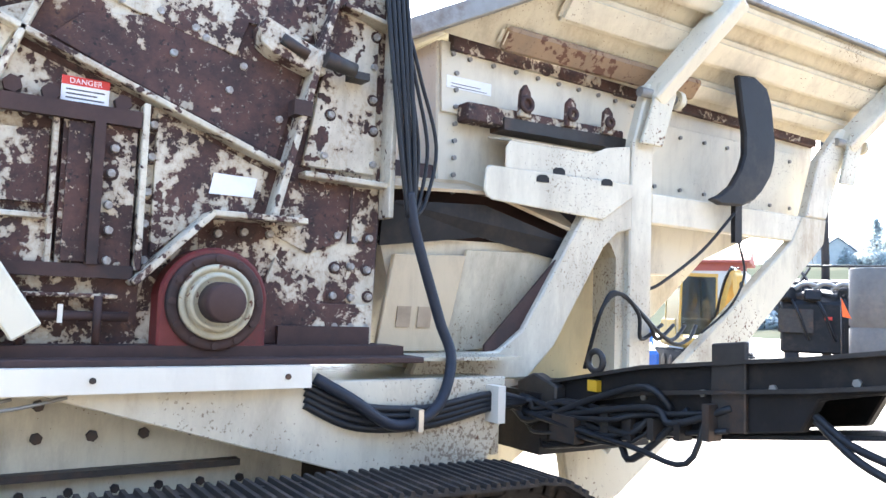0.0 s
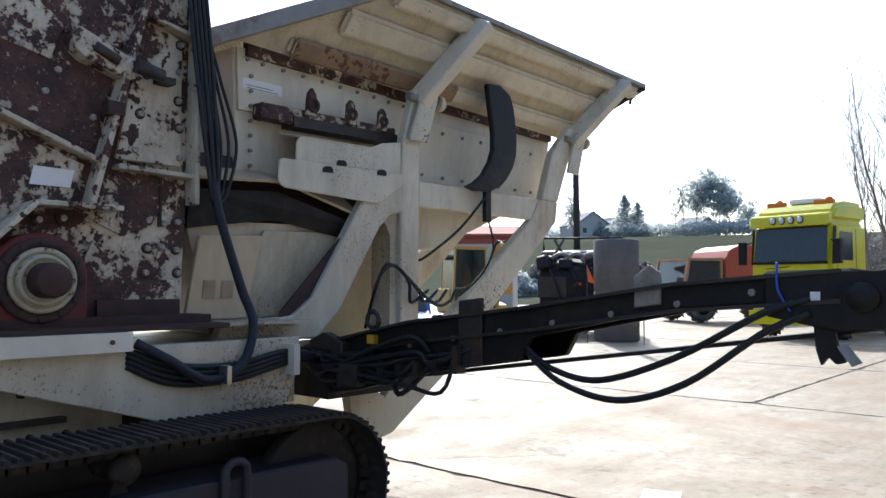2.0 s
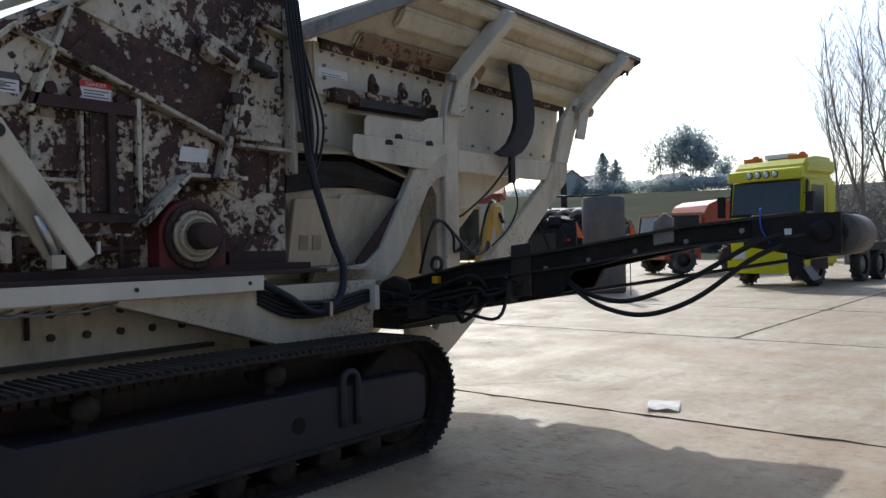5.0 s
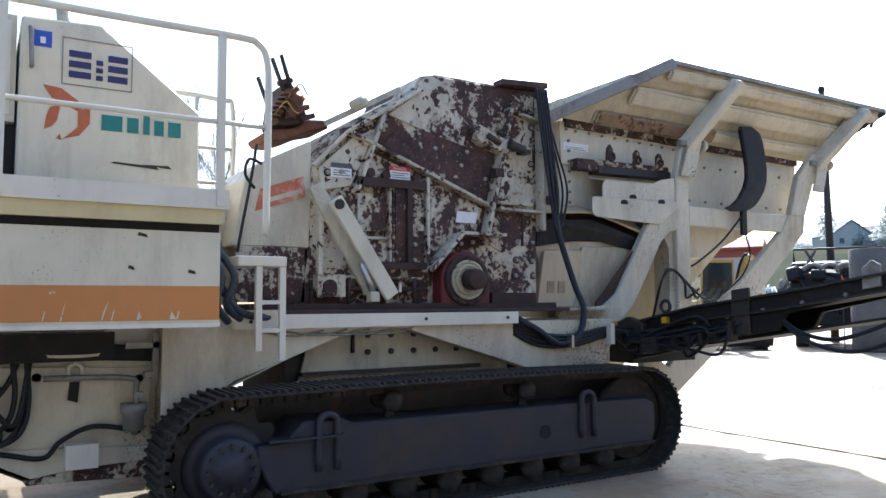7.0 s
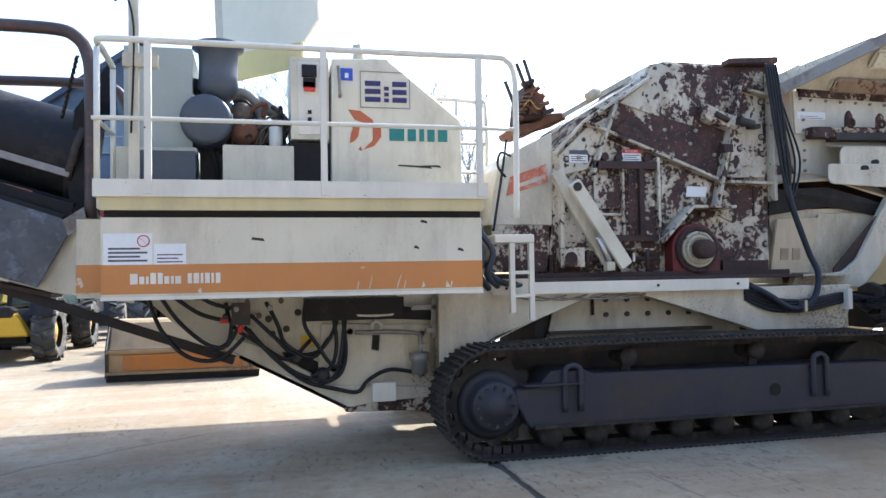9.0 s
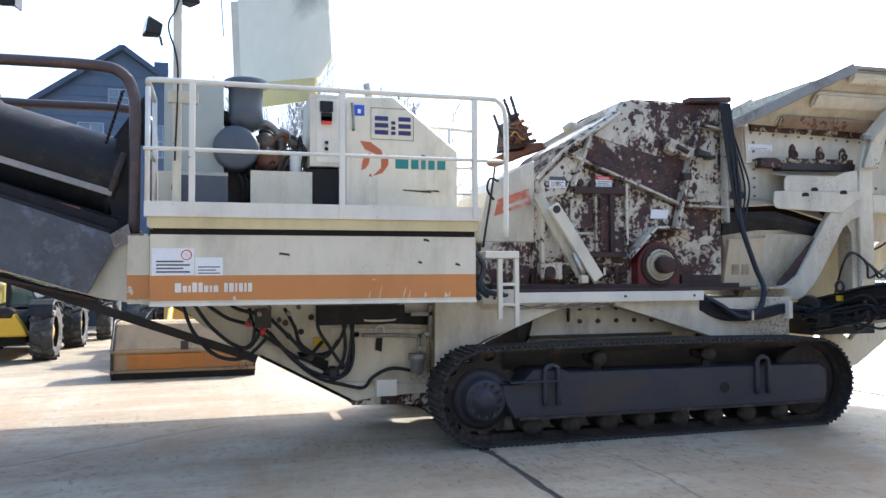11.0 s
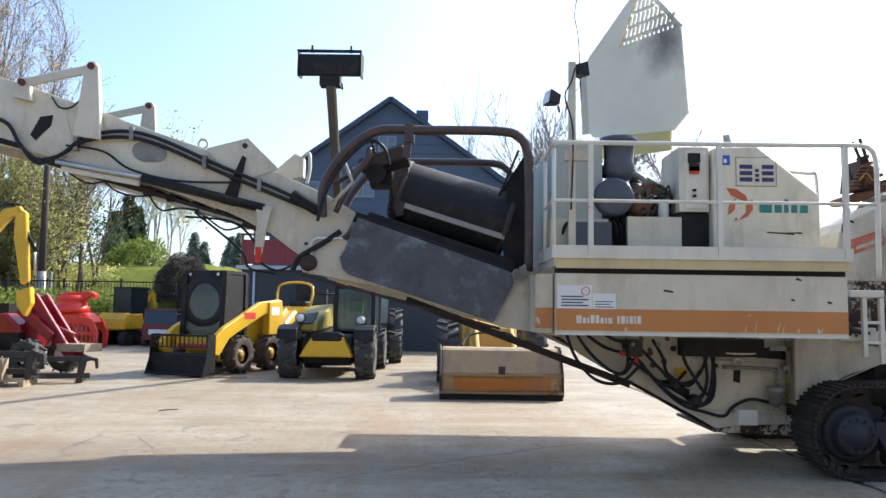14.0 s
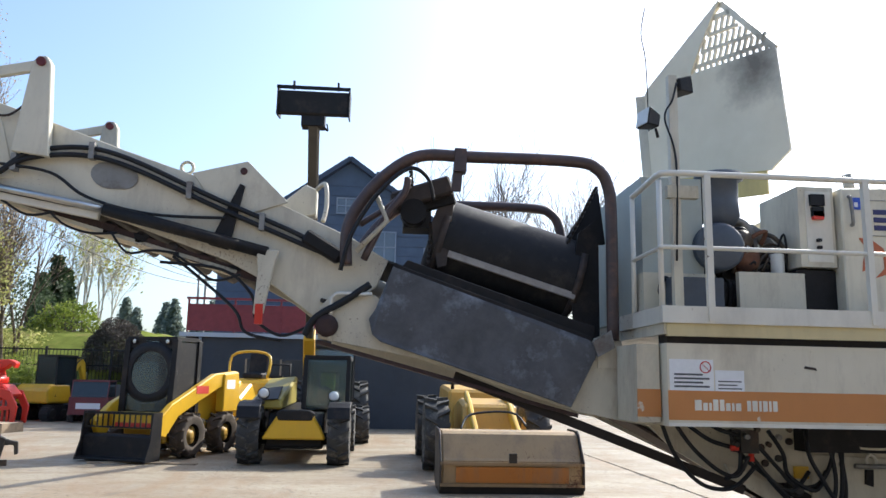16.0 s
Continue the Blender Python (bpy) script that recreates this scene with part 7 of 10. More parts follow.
def wheel(parent, x, y, r, w, rim_mat, tyre_mat=None, lugs=18, rim=0.52, side=1, loose=False):
    """A lugged tyre on a dished rim; its axle runs along x. side: which way the dish faces."""
    tyre_mat = tyre_mat or TYRE
    bm = B()
    h = w / 2
    lathe(bm, [(r * rim, -h * 0.8), (r * 0.78, -h), (r * 0.87, -h * 0.95), (r * 0.9, -h * 0.6), (r * 0.905, h * 0.6), (r * 0.87, h * 0.95), (r * 0.78, h), (r * rim, h * 0.8)], "x", (x, y, r), 30, False)
    def lug(out, turn, cx=0.0, cy=0.0, cz=0.0, sgn=1):
        ring = []
        for rr in (r * 0.84, r):
            for u, t in ((0.0, 0.12), (sgn * h * 1.01, -0.08)):
                for e in (-0.05, 0.05):
                    q = turn + t + e
                    ring.append((cx + u, cy + rr * math.cos(q), cz + rr * math.sin(q)))
        return loft(out, [ring[0], ring[1], ring[3], ring[2]], [ring[4], ring[5], ring[7], ring[6]])

    if not loose:
        for k in range(lugs * 2):
            lug(bm, math.pi * k / lugs, x, y, r, 1 if k % 2 else -1)
    ty = part("wheel", bm, tyre_mat, parent, "lugged rubber tyre")
    if loose:
        for sgn in (-1, 1):
            one = part("tread_lug", lug(B(), 0.0, sgn=sgn), tyre_mat, ty)
            one.matrix_basis = Matrix.Translation((x, y, r)) @ Matrix.Rotation((sgn + 1) * math.pi / lugs / 2, 4, "X")
            for k in range(1, lugs):
                again(one, Matrix.Translation((x, y, r)) @ Matrix.Rotation((4 * k + sgn + 1) * math.pi / lugs / 2, 4, "X"), ty)
    part("rim", lathe(B(), [(r * rim, -h * 0.75), (r * rim * 0.98, -h * 0.7), (r * rim * 0.8, side * h * 0.45), (r * 0.22, side * h * 0.4), (r * 0.2, side * h * 0.62), (r * 0.05, side * h * 0.62)][:: 1], "x", (x, y, r), 24), rim_mat, ty)
    return ty


def lamp_round(parent, x, y, z, r):
    l = part("headlight", lathe(B(), [(r * 0.4, 0.1), (r, 0.04), (r, 0.0), (r * 0.9, -0.01)], "y", (x, y, z), 18), BLACK, parent)
    part("lens", lathe(B(), [(r * 0.86, -0.011), (r * 0.5, -0.03), (r * 0.1, -0.035)], "y", (x, y, z), 18), LAMP_GLASS, l)


def cab(parent, x0, x1, y0, y1, z0, z1, mat, slope=0.12, glassmat=None, bars=0.045):
    """A glazed cab: corner posts, roof, panes."""
    roof = part("cab_roof", box(B(), x0 - 0.03, x1 + 0.03, y0 + slope - 0.05, y1 + 0.03, z1 - 0.08, z1), mat, parent, "", 0.03)
    c = part("cab", box(B(), x0, x1, y0, y1, z0, z0 + 0.06), mat, parent, "glazed driver's cab", 0.01)
    for x in (x0, x1):
        part("post", bar(B(), (x, y0, z0), (x, y0 + slope, z1 - 0.06), bars, bars, (1, 0, 0)), mat, c, "", 0.006)
        part("post", bar(B(), (x, y1, z0), (x, y1, z1 - 0.06), bars, bars, (1, 0, 0)), mat, c, "", 0.006)
    g = glassmat or GLASS
    t = 0.012
    panes = [[(x0, y0, z0), (x1, y0, z0), (x1, y0 + slope, z1 - 0.08), (x0, y0 + slope, z1 - 0.08)],
             [(x1, y0, z0), (x1, y1, z0), (x1, y1, z1 - 0.08), (x1, y0 + slope, z1 - 0.08)],
             [(x0, y1, z0), (x0, y0, z0), (x0, y0 + slope, z1 - 0.08), (x0, y1, z1 - 0.08)],
             [(x1, y1, z0), (x0, y1, z0), (x0, y1, z1 - 0.08), (x1, y1, z1 - 0.08)]]
    for p in panes:
        q = part("pane", slab(B(), p, t), g, c)
        q.visible_shadow = False
    seat = part("seat", prism_x(B(), [(y0 + 0.45, z0 + 0.1), (y0 + 0.9, z0 + 0.1), (y0 + 1.0, z0 + 0.75), (y0 + 0.9, z0 + 0.78), (y0 + 0.8, z0 + 0.28), (y0 + 0.45, z0 + 0.24)], (x0 + x1) / 2 - 0.22, (x0 + x1) / 2 + 0.22), BLACK, c, "", 0.03)
    return c


def telehandler():
    t = thing("telehandler", "yellow and black telehandler with its boom raised high", "telehandler")
    part("chassis", prism_x(B(), [(0.2, 0.35), (0.35, 0.3), (4.2, 0.35), (4.3, 0.9), (3.9, 1.1), (0.6, 1.0), (0.3, 0.75)], -0.55, 0.55), BLACK, t, "", 0.03)
    for x, s in ((-0.86, -1), (0.86, 1)):
        for y in (0.45, 3.5):
            wheel(t, x, y, 0.56, 0.42, YELLOW_DUSTY, TYRE, 14, 0.55, s, True)
        m = part("mudguard", prism_x(B(), [(-0.14, 0.9), (-0.05, 1.12), (0.15, 1.2), (0.6, 1.22), (1.0, 1.05), (1.0, 0.98), (0.6, 1.15), (0.15, 1.14), (-0.02, 1.06), (-0.1, 0.9)], x - 0.22, x + 0.22), BLACK, t, "black mudguard", 0.01)
    part("bumper", prism(B(), [(-0.6, 0.5), (0.62, 0.5), (0.5, 0.74), (0.34, 0.98), (-0.3, 0.98), (-0.46, 0.74)], 0.0, 0.3), YELLOW, t, "yellow front nose", 0.03)
    part("nose_cover", prism(B(), [(-0.3, 0.86), (0.34, 0.86), (0.4, 1.0), (0.3, 1.06), (-0.26, 1.06), (-0.34, 1.0)], -0.03, 0.2), BLACK, t, "", 0.02)
    part("axle", cyl(B(), (-0.7, 0.45, 0.5), (0.7, 0.45, 0.5), 0.12, n=14), BLACK, t)
    bon = part("bonnet", loft(B(), [(-1.0, 0.5, 1.05), (-0.3, 0.5, 1.05), (-0.3, 0.5, 1.25), (-0.9, 0.5, 1.22)], [(-1.0, 3.2, 1.1), (-0.3, 3.2, 1.1), (-0.3, 3.2, 1.72), (-0.95, 3.2, 1.65)]), paint("olive_yellow_paint", (0.34, 0.27, 0.05), 0.15), t, "dull yellow engine cover", 0.04)
    part("bonnet_grille", slab(B(), [(-0.85, 0.48, 1.2), (-0.38, 0.48, 1.24), (-0.42, 1.5, 1.48), (-0.82, 1.5, 1.42)], 0.02), BLACK, bon)
    cab(t, 0.1, 0.98, 0.75, 2.3, 1.05, 2.14, BLACK, 0.12, glass("green_tinted_glass", (0.22, 0.3, 0.28)), 0.09)
    part("seat_cover", prism_x(B(), [(1.35, 1.3), (1.45, 1.3), (1.5, 1.78), (1.4, 1.8)], 0.38, 0.68), paint("hi_vis_yellow", (0.6, 0.68, 0.05), 0.05), t, "bright yellow jacket over the seat", 0.03)
    part("steering_wheel", lathe(B(), [(0.15, -0.012), (0.165, 0.0), (0.15, 0.012), (0.14, 0.0)], "y", (0.5, 1.05, 1.35), 18), BLACK, t)
    lamp_round(t, -0.66, 0.42, 1.36, 0.12)
    lamp_round(t, 0.72, 0.5, 1.32, 0.12)
    # raised boom with the tool carrier and bucket
    a, b = Vector((-0.1, 3.9, 1.45)), Vector((0.32, -2.35, 6.06))
    BOOM_DARK = plain("dark_boom_steel", (0.07, 0.065, 0.06), 0.5, 0.4, 5)
    bm = B()
    bar(bm, a, a.lerp(b, 0.26), 0.26, 0.34)
    boom_ = part("boom", bm, YELLOW, t, "yellow outer boom section", 0.02)
    part("inner_boom", bar(B(), a.lerp(b, 0.18), b, 0.17, 0.24), BOOM_DARK, boom_, "dark grey inner boom section", 0.015)
    part("boom_strip", bar(B(), a.lerp(b, 0.45) + Vector((0.1, -0.05, 0)), b + Vector((0.1, -0.05, 0)), 0.03, 0.05), GALV, boom_)
    part("boom_hose", tube(B(), [b + Vector((0.12, -0.1, 0)), b + Vector((0.26, -0.14, -0.2)), b + Vector((0.24, -0.1, -0.06))], 0.014, 6), HOSE, boom_)
    part("carrier", box(B(), b.x - 0.2, b.x + 0.2, b.y - 0.12, b.y + 0.15, b.z - 0.1, b.z + 0.14), BLACK, boom_, "", 0.02)
    part("bucket", prism_x(B(), [(b.y - 0.1, b.z + 0.06), (b.y - 0.16, b.z + 0.1), (b.y - 0.2, b.z + 0.46), (b.y - 0.16, b.z + 0.5), (b.y + 0.3, b.z + 0.6), (b.y + 0.3, b.z + 0.56), (b.y - 0.1, b.z + 0.44)], b.x - 0.6, b.x + 0.6), BLACK, boom_, "black pallet bucket held in the air", 0.012)
    part("bucket_bar", box(B(), b.x - 0.63, b.x + 0.63, b.y - 0.22, b.y - 0.17, b.z + 0.52, b.z + 0.57), BLACK, boom_)
    for s in (-0.62, 0.6):
        part("bucket_side", prism_x(B(), [(b.y - 0.22, b.z + 0.04), (b.y + 0.2, b.z + 0.1), (b.y + 0.3, b.z + 0.58), (b.y - 0.22, b.z + 0.57)], b.x + s, b.x + s + 0.025), BLACK, boom_)
    for s in (-0.36, 0.4):
        part("hook", box(B(), b.x + s, b.x + s + 0.035, b.y - 0.2, b.y - 0.14, b.z + 0.52, b.z + 0.66), BLACK, boom_)
    return t


put(telehandler(), -6.52, 9.75, 0, 0)


def skid_steer():
    s = thing("skid_steer", "yellow skid steer loader with black cab and wire-guarded bucket", "skid steer")
    part("body", prism_x(B(), [(0.7, 0.3), (3.1, 0.35), (3.2, 1.3), (2.6, 1.55), (1.0, 1.1), (0.7, 0.8)], -0.5, 0.5), YELLOW, s, "", 0.04)
    for x, sd in ((-0.72, -1), (0.72, 1)):
        for y in (1.15, 2.45):
            wheel(s, x, y, 0.46, 0.34, YELLOW_DUSTY, TYRE_BROWN, 12, 0.5, sd, True)
        arm = part("lift_arm", prism_x(B(), [(0.15, 0.5), (0.0, 0.75), (0.5, 1.1), (2.0, 1.72), (2.9, 1.8), (3.0, 1.5), (2.2, 1.42), (0.75, 0.86), (0.35, 0.45)], x - 0.07 - 0.02 * sd, x + 0.07 - 0.02 * sd), YELLOW, s, "yellow lift arm", 0.02)
        part("arm_badge", box(B(), x + 0.052 * sd - 0.02, x + 0.056 * sd, 1.3, 1.75, 1.3, 1.46), LABEL_RED, arm)
        part("arm_tower", prism_x(B(), [(2.3, 0.9), (2.3, 1.72), (2.9, 1.78), (3.05, 0.9)], x - 0.1, x + 0.1), YELLOW, s, "", 0.02)
        part("tower_plate", box(B(), x + sd * 0.1 - 0.004, x + sd * 0.1 + 0.004, 2.4, 2.75, 1.4, 1.6), LABEL, s)
    CAB_GLASS = glass("loader_cab_glass", (0.2, 0.24, 0.24))
    c = cab(s, -0.57, 0.57, 0.72, 1.55, 0.9, 2.46, BLACK, 0.06, CAB_GLASS, 0.13)
    part("front_mask", lathe(B(), [(0.44, -0.02), (0.5, -0.03), (0.64, -0.02), (0.64, 0.02), (0.44, 0.02), (0.44, -0.02)], "y", (0.0, 0.74, 1.72), 32, False), RUBBER, c, "black surround of the round front window")
    for x in (-1, 1):
        for z0, z1 in ((0.92, 1.2), (2.22, 2.42)):
            part("mask_corner", box(B(), x * 0.36 - 0.2, x * 0.36 + 0.2, 0.745, 0.765, z0, z1), BLACK, c)
    # Black panel added so the cab's inside looks dark through the window.
    part("dark_cab_backing", box(B(), -0.54, 0.54, 1.5, 1.53, 0.95, 1.95), BLACK, c)
    part("side_mesh", box(B(), 0.585, 0.6, 0.78, 1.5, 0.95, 2.35), BLACK, c, "black side screen")
    part("side_mesh", box(B(), -0.6, -0.585, 0.78, 1.5, 0.95, 2.35), BLACK, c, "black side screen")
    part("window_disc", lathe(B(), [(0.44, 0.0), (0.45, 0.01), (0.44, 0.02)], "y", (0.0, 0.75, 1.72), 28), CAB_GLASS, c).visible_shadow = False
    part("seat_wrap", prism_x(B(), [(1.1, 1.3), (1.25, 1.3), (1.3, 2.0), (1.18, 2.02)], -0.2, 0.2), GALV, c, "plastic-wrapped seat back", 0.05)
    for x in (-0.4, 0.4):
        lamp_round(s, x, 0.7, 2.36, 0.05)
    bk = part("bucket", prism_x(B(), [(-0.3, 0.04), (-0.3, 0.08), (-0.12, 0.1), (-0.1, 0.48), (-0.06, 0.52), (0.16, 0.52), (0.18, 0.1), (0.1, 0.03)], -0.78, 0.78), BLACK, s, "black bucket lowered to the ground", 0.01)
    for x in (-0.8, 0.77):
        part("bucket_side", prism_x(B(), [(-0.3, 0.03), (0.16, 0.03), (0.16, 0.95), (-0.12, 0.95), (-0.16, 0.4)], x, x + 0.03), BLACK, bk)
    part("grab_bar", box(B(), -0.8, 0.8, -0.12, -0.07, 0.9, 0.95), BLACK, bk)
    for k in range(13):
        x = -0.74 + k * 0.123
        part("guard_bar", box(B(), x, x + 0.018, -0.11, -0.08, 0.66, 0.92), BLACK, bk)
    part("guard_bar", box(B(), -0.8, 0.8, -0.11, -0.08, 0.64, 0.67), BLACK, bk)
    part("front_sill", box(B(), -0.5, 0.5, 0.35, 0.75, 0.6, 0.92), YELLOW, s, "", 0.03)
    part("red_strip", box(B(), -0.42, 0.42, 0.34, 0.352, 0.62, 0.72), LABEL_RED, s)
    return s


put(skid_steer(), -9.9, 10.3, 0, -20)


def sweeper_loader():
    s = thing("wheel_loader", "yellow wheel loader carrying a dusty sweeper box", "wheel loader")
    for x, sd in ((-0.95, -1), (0.95, 1)):
        for y in (3.2, 6.0):
            wheel(s, x, y, 0.68, 0.46, YELLOW_DUSTY, TYRE, 14, 0.5, sd, True)
    part("front_frame", prism_x(B(), [(2.3, 0.5), (2.5, 1.25), (3.4, 1.35), (4.3, 1.2), (4.3, 0.5)], -0.5, 0.5), YELLOW_DUSTY, s, "", 0.05)
    part("rear_body", prism_x(B(), [(4.3, 0.5), (4.4, 1.5), (6.8, 1.6), (7.1, 1.2), (7.0, 0.5)], -0.6, 0.6), YELLOW_DUSTY, s, "", 0.06)
    for x in (-0.4, 0.34):
        part("lift_arm", prism_x(B(), [(1.0, 0.45), (1.3, 0.75), (2.6, 1.3), (3.2, 1.5), (3.3, 1.3), (2.2, 0.9), (1.2, 0.35)], x, x + 0.08), YELLOW, s, "", 0.02)
    part("roll_bar", tube(B(), [(-0.5, 4.6, 1.4), (-0.5, 4.6, 2.3), (0.5, 4.6, 2.3), (0.5, 4.6, 1.4)], 0.04, 8, 0), BLACK, s)
    part("hose_loop", tube(B(), [(-0.7, 0.9, 0.9), (-0.5, 1.2, 1.12), (0.2, 1.3, 1.16), (0.4, 1.0, 0.95)], 0.02, 8), HOSE, s)
    w = part("sweeper_box", prism_x(B(), [(0.0, 0.12), (0.0, 0.46), (0.06, 0.52), (0.3, 0.86), (0.38, 0.9), (0.95, 0.9), (0.98, 0.12)], -1.08, 1.08), paint("sandy_beige_paint", (0.36, 0.25, 0.13), 0.36, 0.65, dirty=0.95), s, "beige dusty sweeper box", 0.03, 2)
    part("lower_band", box(B(), -0.86, 0.86, -0.025, 0.0, 0.17, 0.4), paint("worn_orange_yellow_paint", (0.4, 0.14, 0.02), 0.36, 0.5, dirty=0.9), w, "scraped orange-yellow band", 0.02)
    for z in (0.11, 0.42):
        part("edge_rail", box(B(), -1.1, 1.1, -0.035, 0.0, z, z + 0.045), paint("grimy_beige_paint", (0.28, 0.19, 0.1), 0.36, 0.65, dirty=0.95), w, "", 0.01)
    for x in (-1.11, 1.08):
        part("end_plate", prism_x(B(), [(-0.03, 0.06), (-0.03, 0.48), (0.28, 0.88), (0.36, 0.93), (0.98, 0.93), (1.0, 0.06)], x, x + 0.03), BARE, w, "", 0.008)
    part("latch", box(B(), -0.06, 0.06, -0.05, -0.02, 0.46, 0.6), BARE, w, "", 0.01)
    part("brush_skirt", box(B(), -1.1, 1.1, 0.02, 0.92, 0.0, 0.14), BLACK, w, "black bristle skirt", 0.01)
    return s


put(sweeper_loader(), -2.85, 6.35, 0, 0)


def tractor():
    t = thing("tractor", "dark farm tractor with large muddy rear wheels", "tractor")
    for x, sd in ((-0.85, -1), (0.85, 1)):
        wheel(t, x, 0.5, 0.5, 0.36, YELLOW_DUSTY, TYRE, 12, 0.5, sd, True)
        wheel(t, x, 2.9, 0.82, 0.5, YELLOW_DUSTY, TYRE, 14, 0.5, sd, True)
    part("bonnet", box(B(), -0.35, 0.35, -0.2, 1.9, 0.7, 1.45), BLACK, t, "", 0.08)
    cab(t, -0.65, 0.65, 2.0, 3.4, 1.1, 2.6, BLACK, 0.15)
    return t


put(tractor(), -6.15, 15.0, 0, 4)


def compact_loader():
    t = thing("compact_loader", "small yellow articulated loader with an open seat", "loader")
    for x, sd in ((-0.55, -1), (0.55, 1)):
        for y in (0.3, 1.7):
            wheel(t, x, y, 0.42, 0.3, YELLOW_DUSTY, TYRE_BROWN, 12, 0.5, sd)
    part("body", prism_x(B(), [(0.9, 0.4), (1.0, 1.25), (2.1, 1.3), (2.3, 0.9), (2.2, 0.4)], -0.48, 0.48), YELLOW, t, "", 0.06)
    part("front_frame", prism_x(B(), [(-0.2, 0.4), (-0.1, 0.9), (0.5, 1.2), (0.8, 0.9), (0.8, 0.4)], -0.3, 0.3), YELLOW, t, "", 0.04)
    part("lift_arm", prism_x(B(), [(-0.9, 0.3), (-0.7, 0.55), (0.4, 1.25), (0.55, 1.1), (-0.5, 0.35)], -0.1, 0.1), YELLOW, t, "", 0.02)
    part("side_badge", box(B(), 0.48, 0.49, 1.3, 1.9, 0.85, 1.05), LABEL_RED, t)
    part("seat", prism_x(B(), [(1.2, 1.28), (1.6, 1.28), (1.7, 1.85), (1.6, 1.86), (1.5, 1.4), (1.2, 1.4)], -0.22, 0.22), BLACK, t, "", 0.03)
    part("roll_bar", tube(B(), [(-0.42, 1.0, 1.3), (-0.42, 1.1, 1.75), (0.0, 1.1, 1.85), (0.42, 1.1, 1.75), (0.42, 1.0, 1.3)], 0.03, 8, 3), YELLOW, t)
    return t


compact = compact_loader()
compact.matrix_basis = pose(-8.7, 14.5, 0, 0, 0, -12) @ Matrix.Scale(1.28, 4)


def roller_machine():
    t = thing("excavator_loader", "yellow machine parked against the grey wall", "loader")
    part("body", box(B(), -0.8, 0.8, 0, 1.8, 0.5, 1.3), YELLOW_DUSTY, t, "", 0.08)
    part("roll_bar", tube(B(), [(-0.5, 0.9, 1.3), (-0.5, 0.9, 2.1), (0.5, 0.9, 2.1), (0.5, 0.9, 1.3)], 0.04, 8, 0), BLACK, t)
    part("seat", box(B(), -0.25, 0.25, 0.9, 1.3, 1.3, 1.75), BLACK, t, "", 0.05)
    for x, sd in ((-0.8, -1), (0.8, 1)):
        for y in (0.2, 1.6):
            wheel(t, x, y, 0.5, 0.36, YELLOW_DUSTY, TYRE, 10, 0.5, sd)
    return t


put(roller_machine(), -8.3, 19.0, 0, 0)


def crawler_pair(t, length, gauge, r, w):
    """Two rubber-tracked crawlers for a small machine, centred."""
    for s in (-1, 1):
        y0 = s * gauge / 2 - w / 2
        ring = [(-length / 2 + r - r * math.sin(a), r - r * math.cos(a)) for a in [k * math.pi / 8 for k in range(9)]]
        ring += [(length / 2 - r + r * math.sin(a), r + r * math.cos(a)) for a in [k * math.pi / 8 for k in range(9)]]
        c = part("crawler", prism(B(), ring, y0, y0 + w), RUBBER, t, "ribbed crawler track", 0.02)
        bm = B()
        n = int(length / 0.11)
        for k in range(n):
            x = -length / 2 + r * 0.6 + k * (length - r * 1.2) / n
            box(bm, x, x + 0.05, y0 - 0.008, y0 + w + 0.008, 2 * r - 0.002, 2 * r + 0.022)
        for k in range(9):
            a = k * math.pi / 8
            x, z = length / 2 - r + (r + 0.005) * math.sin(a), r + (r + 0.005) * math.cos(a)
            box(bm, x - 0.02, x + 0.02, y0 - 0.008, y0 + w + 0.008, z - 0.02, z + 0.02)
            box(bm, -x - 0.02, -x + 0.02, y0 - 0.008, y0 + w + 0.008, z - 0.02, z + 0.02)
        part("track_rib", bm, RUBBER, c)["kind"] = "stuff"
        for k in range(4):
            x = -length / 2 + r + k * (length - 2 * r) / 3
            part("roller", lathe(B(), [(r * 0.62, y0 - 0.012), (r * 0.5, y0 - 0.02), (r * 0.2, y0 - 0.02)], "y", (x, 0, r), 14), BARE, c)


SMOKED = glass("smoked_glass", (0.1, 0.13, 0.14))


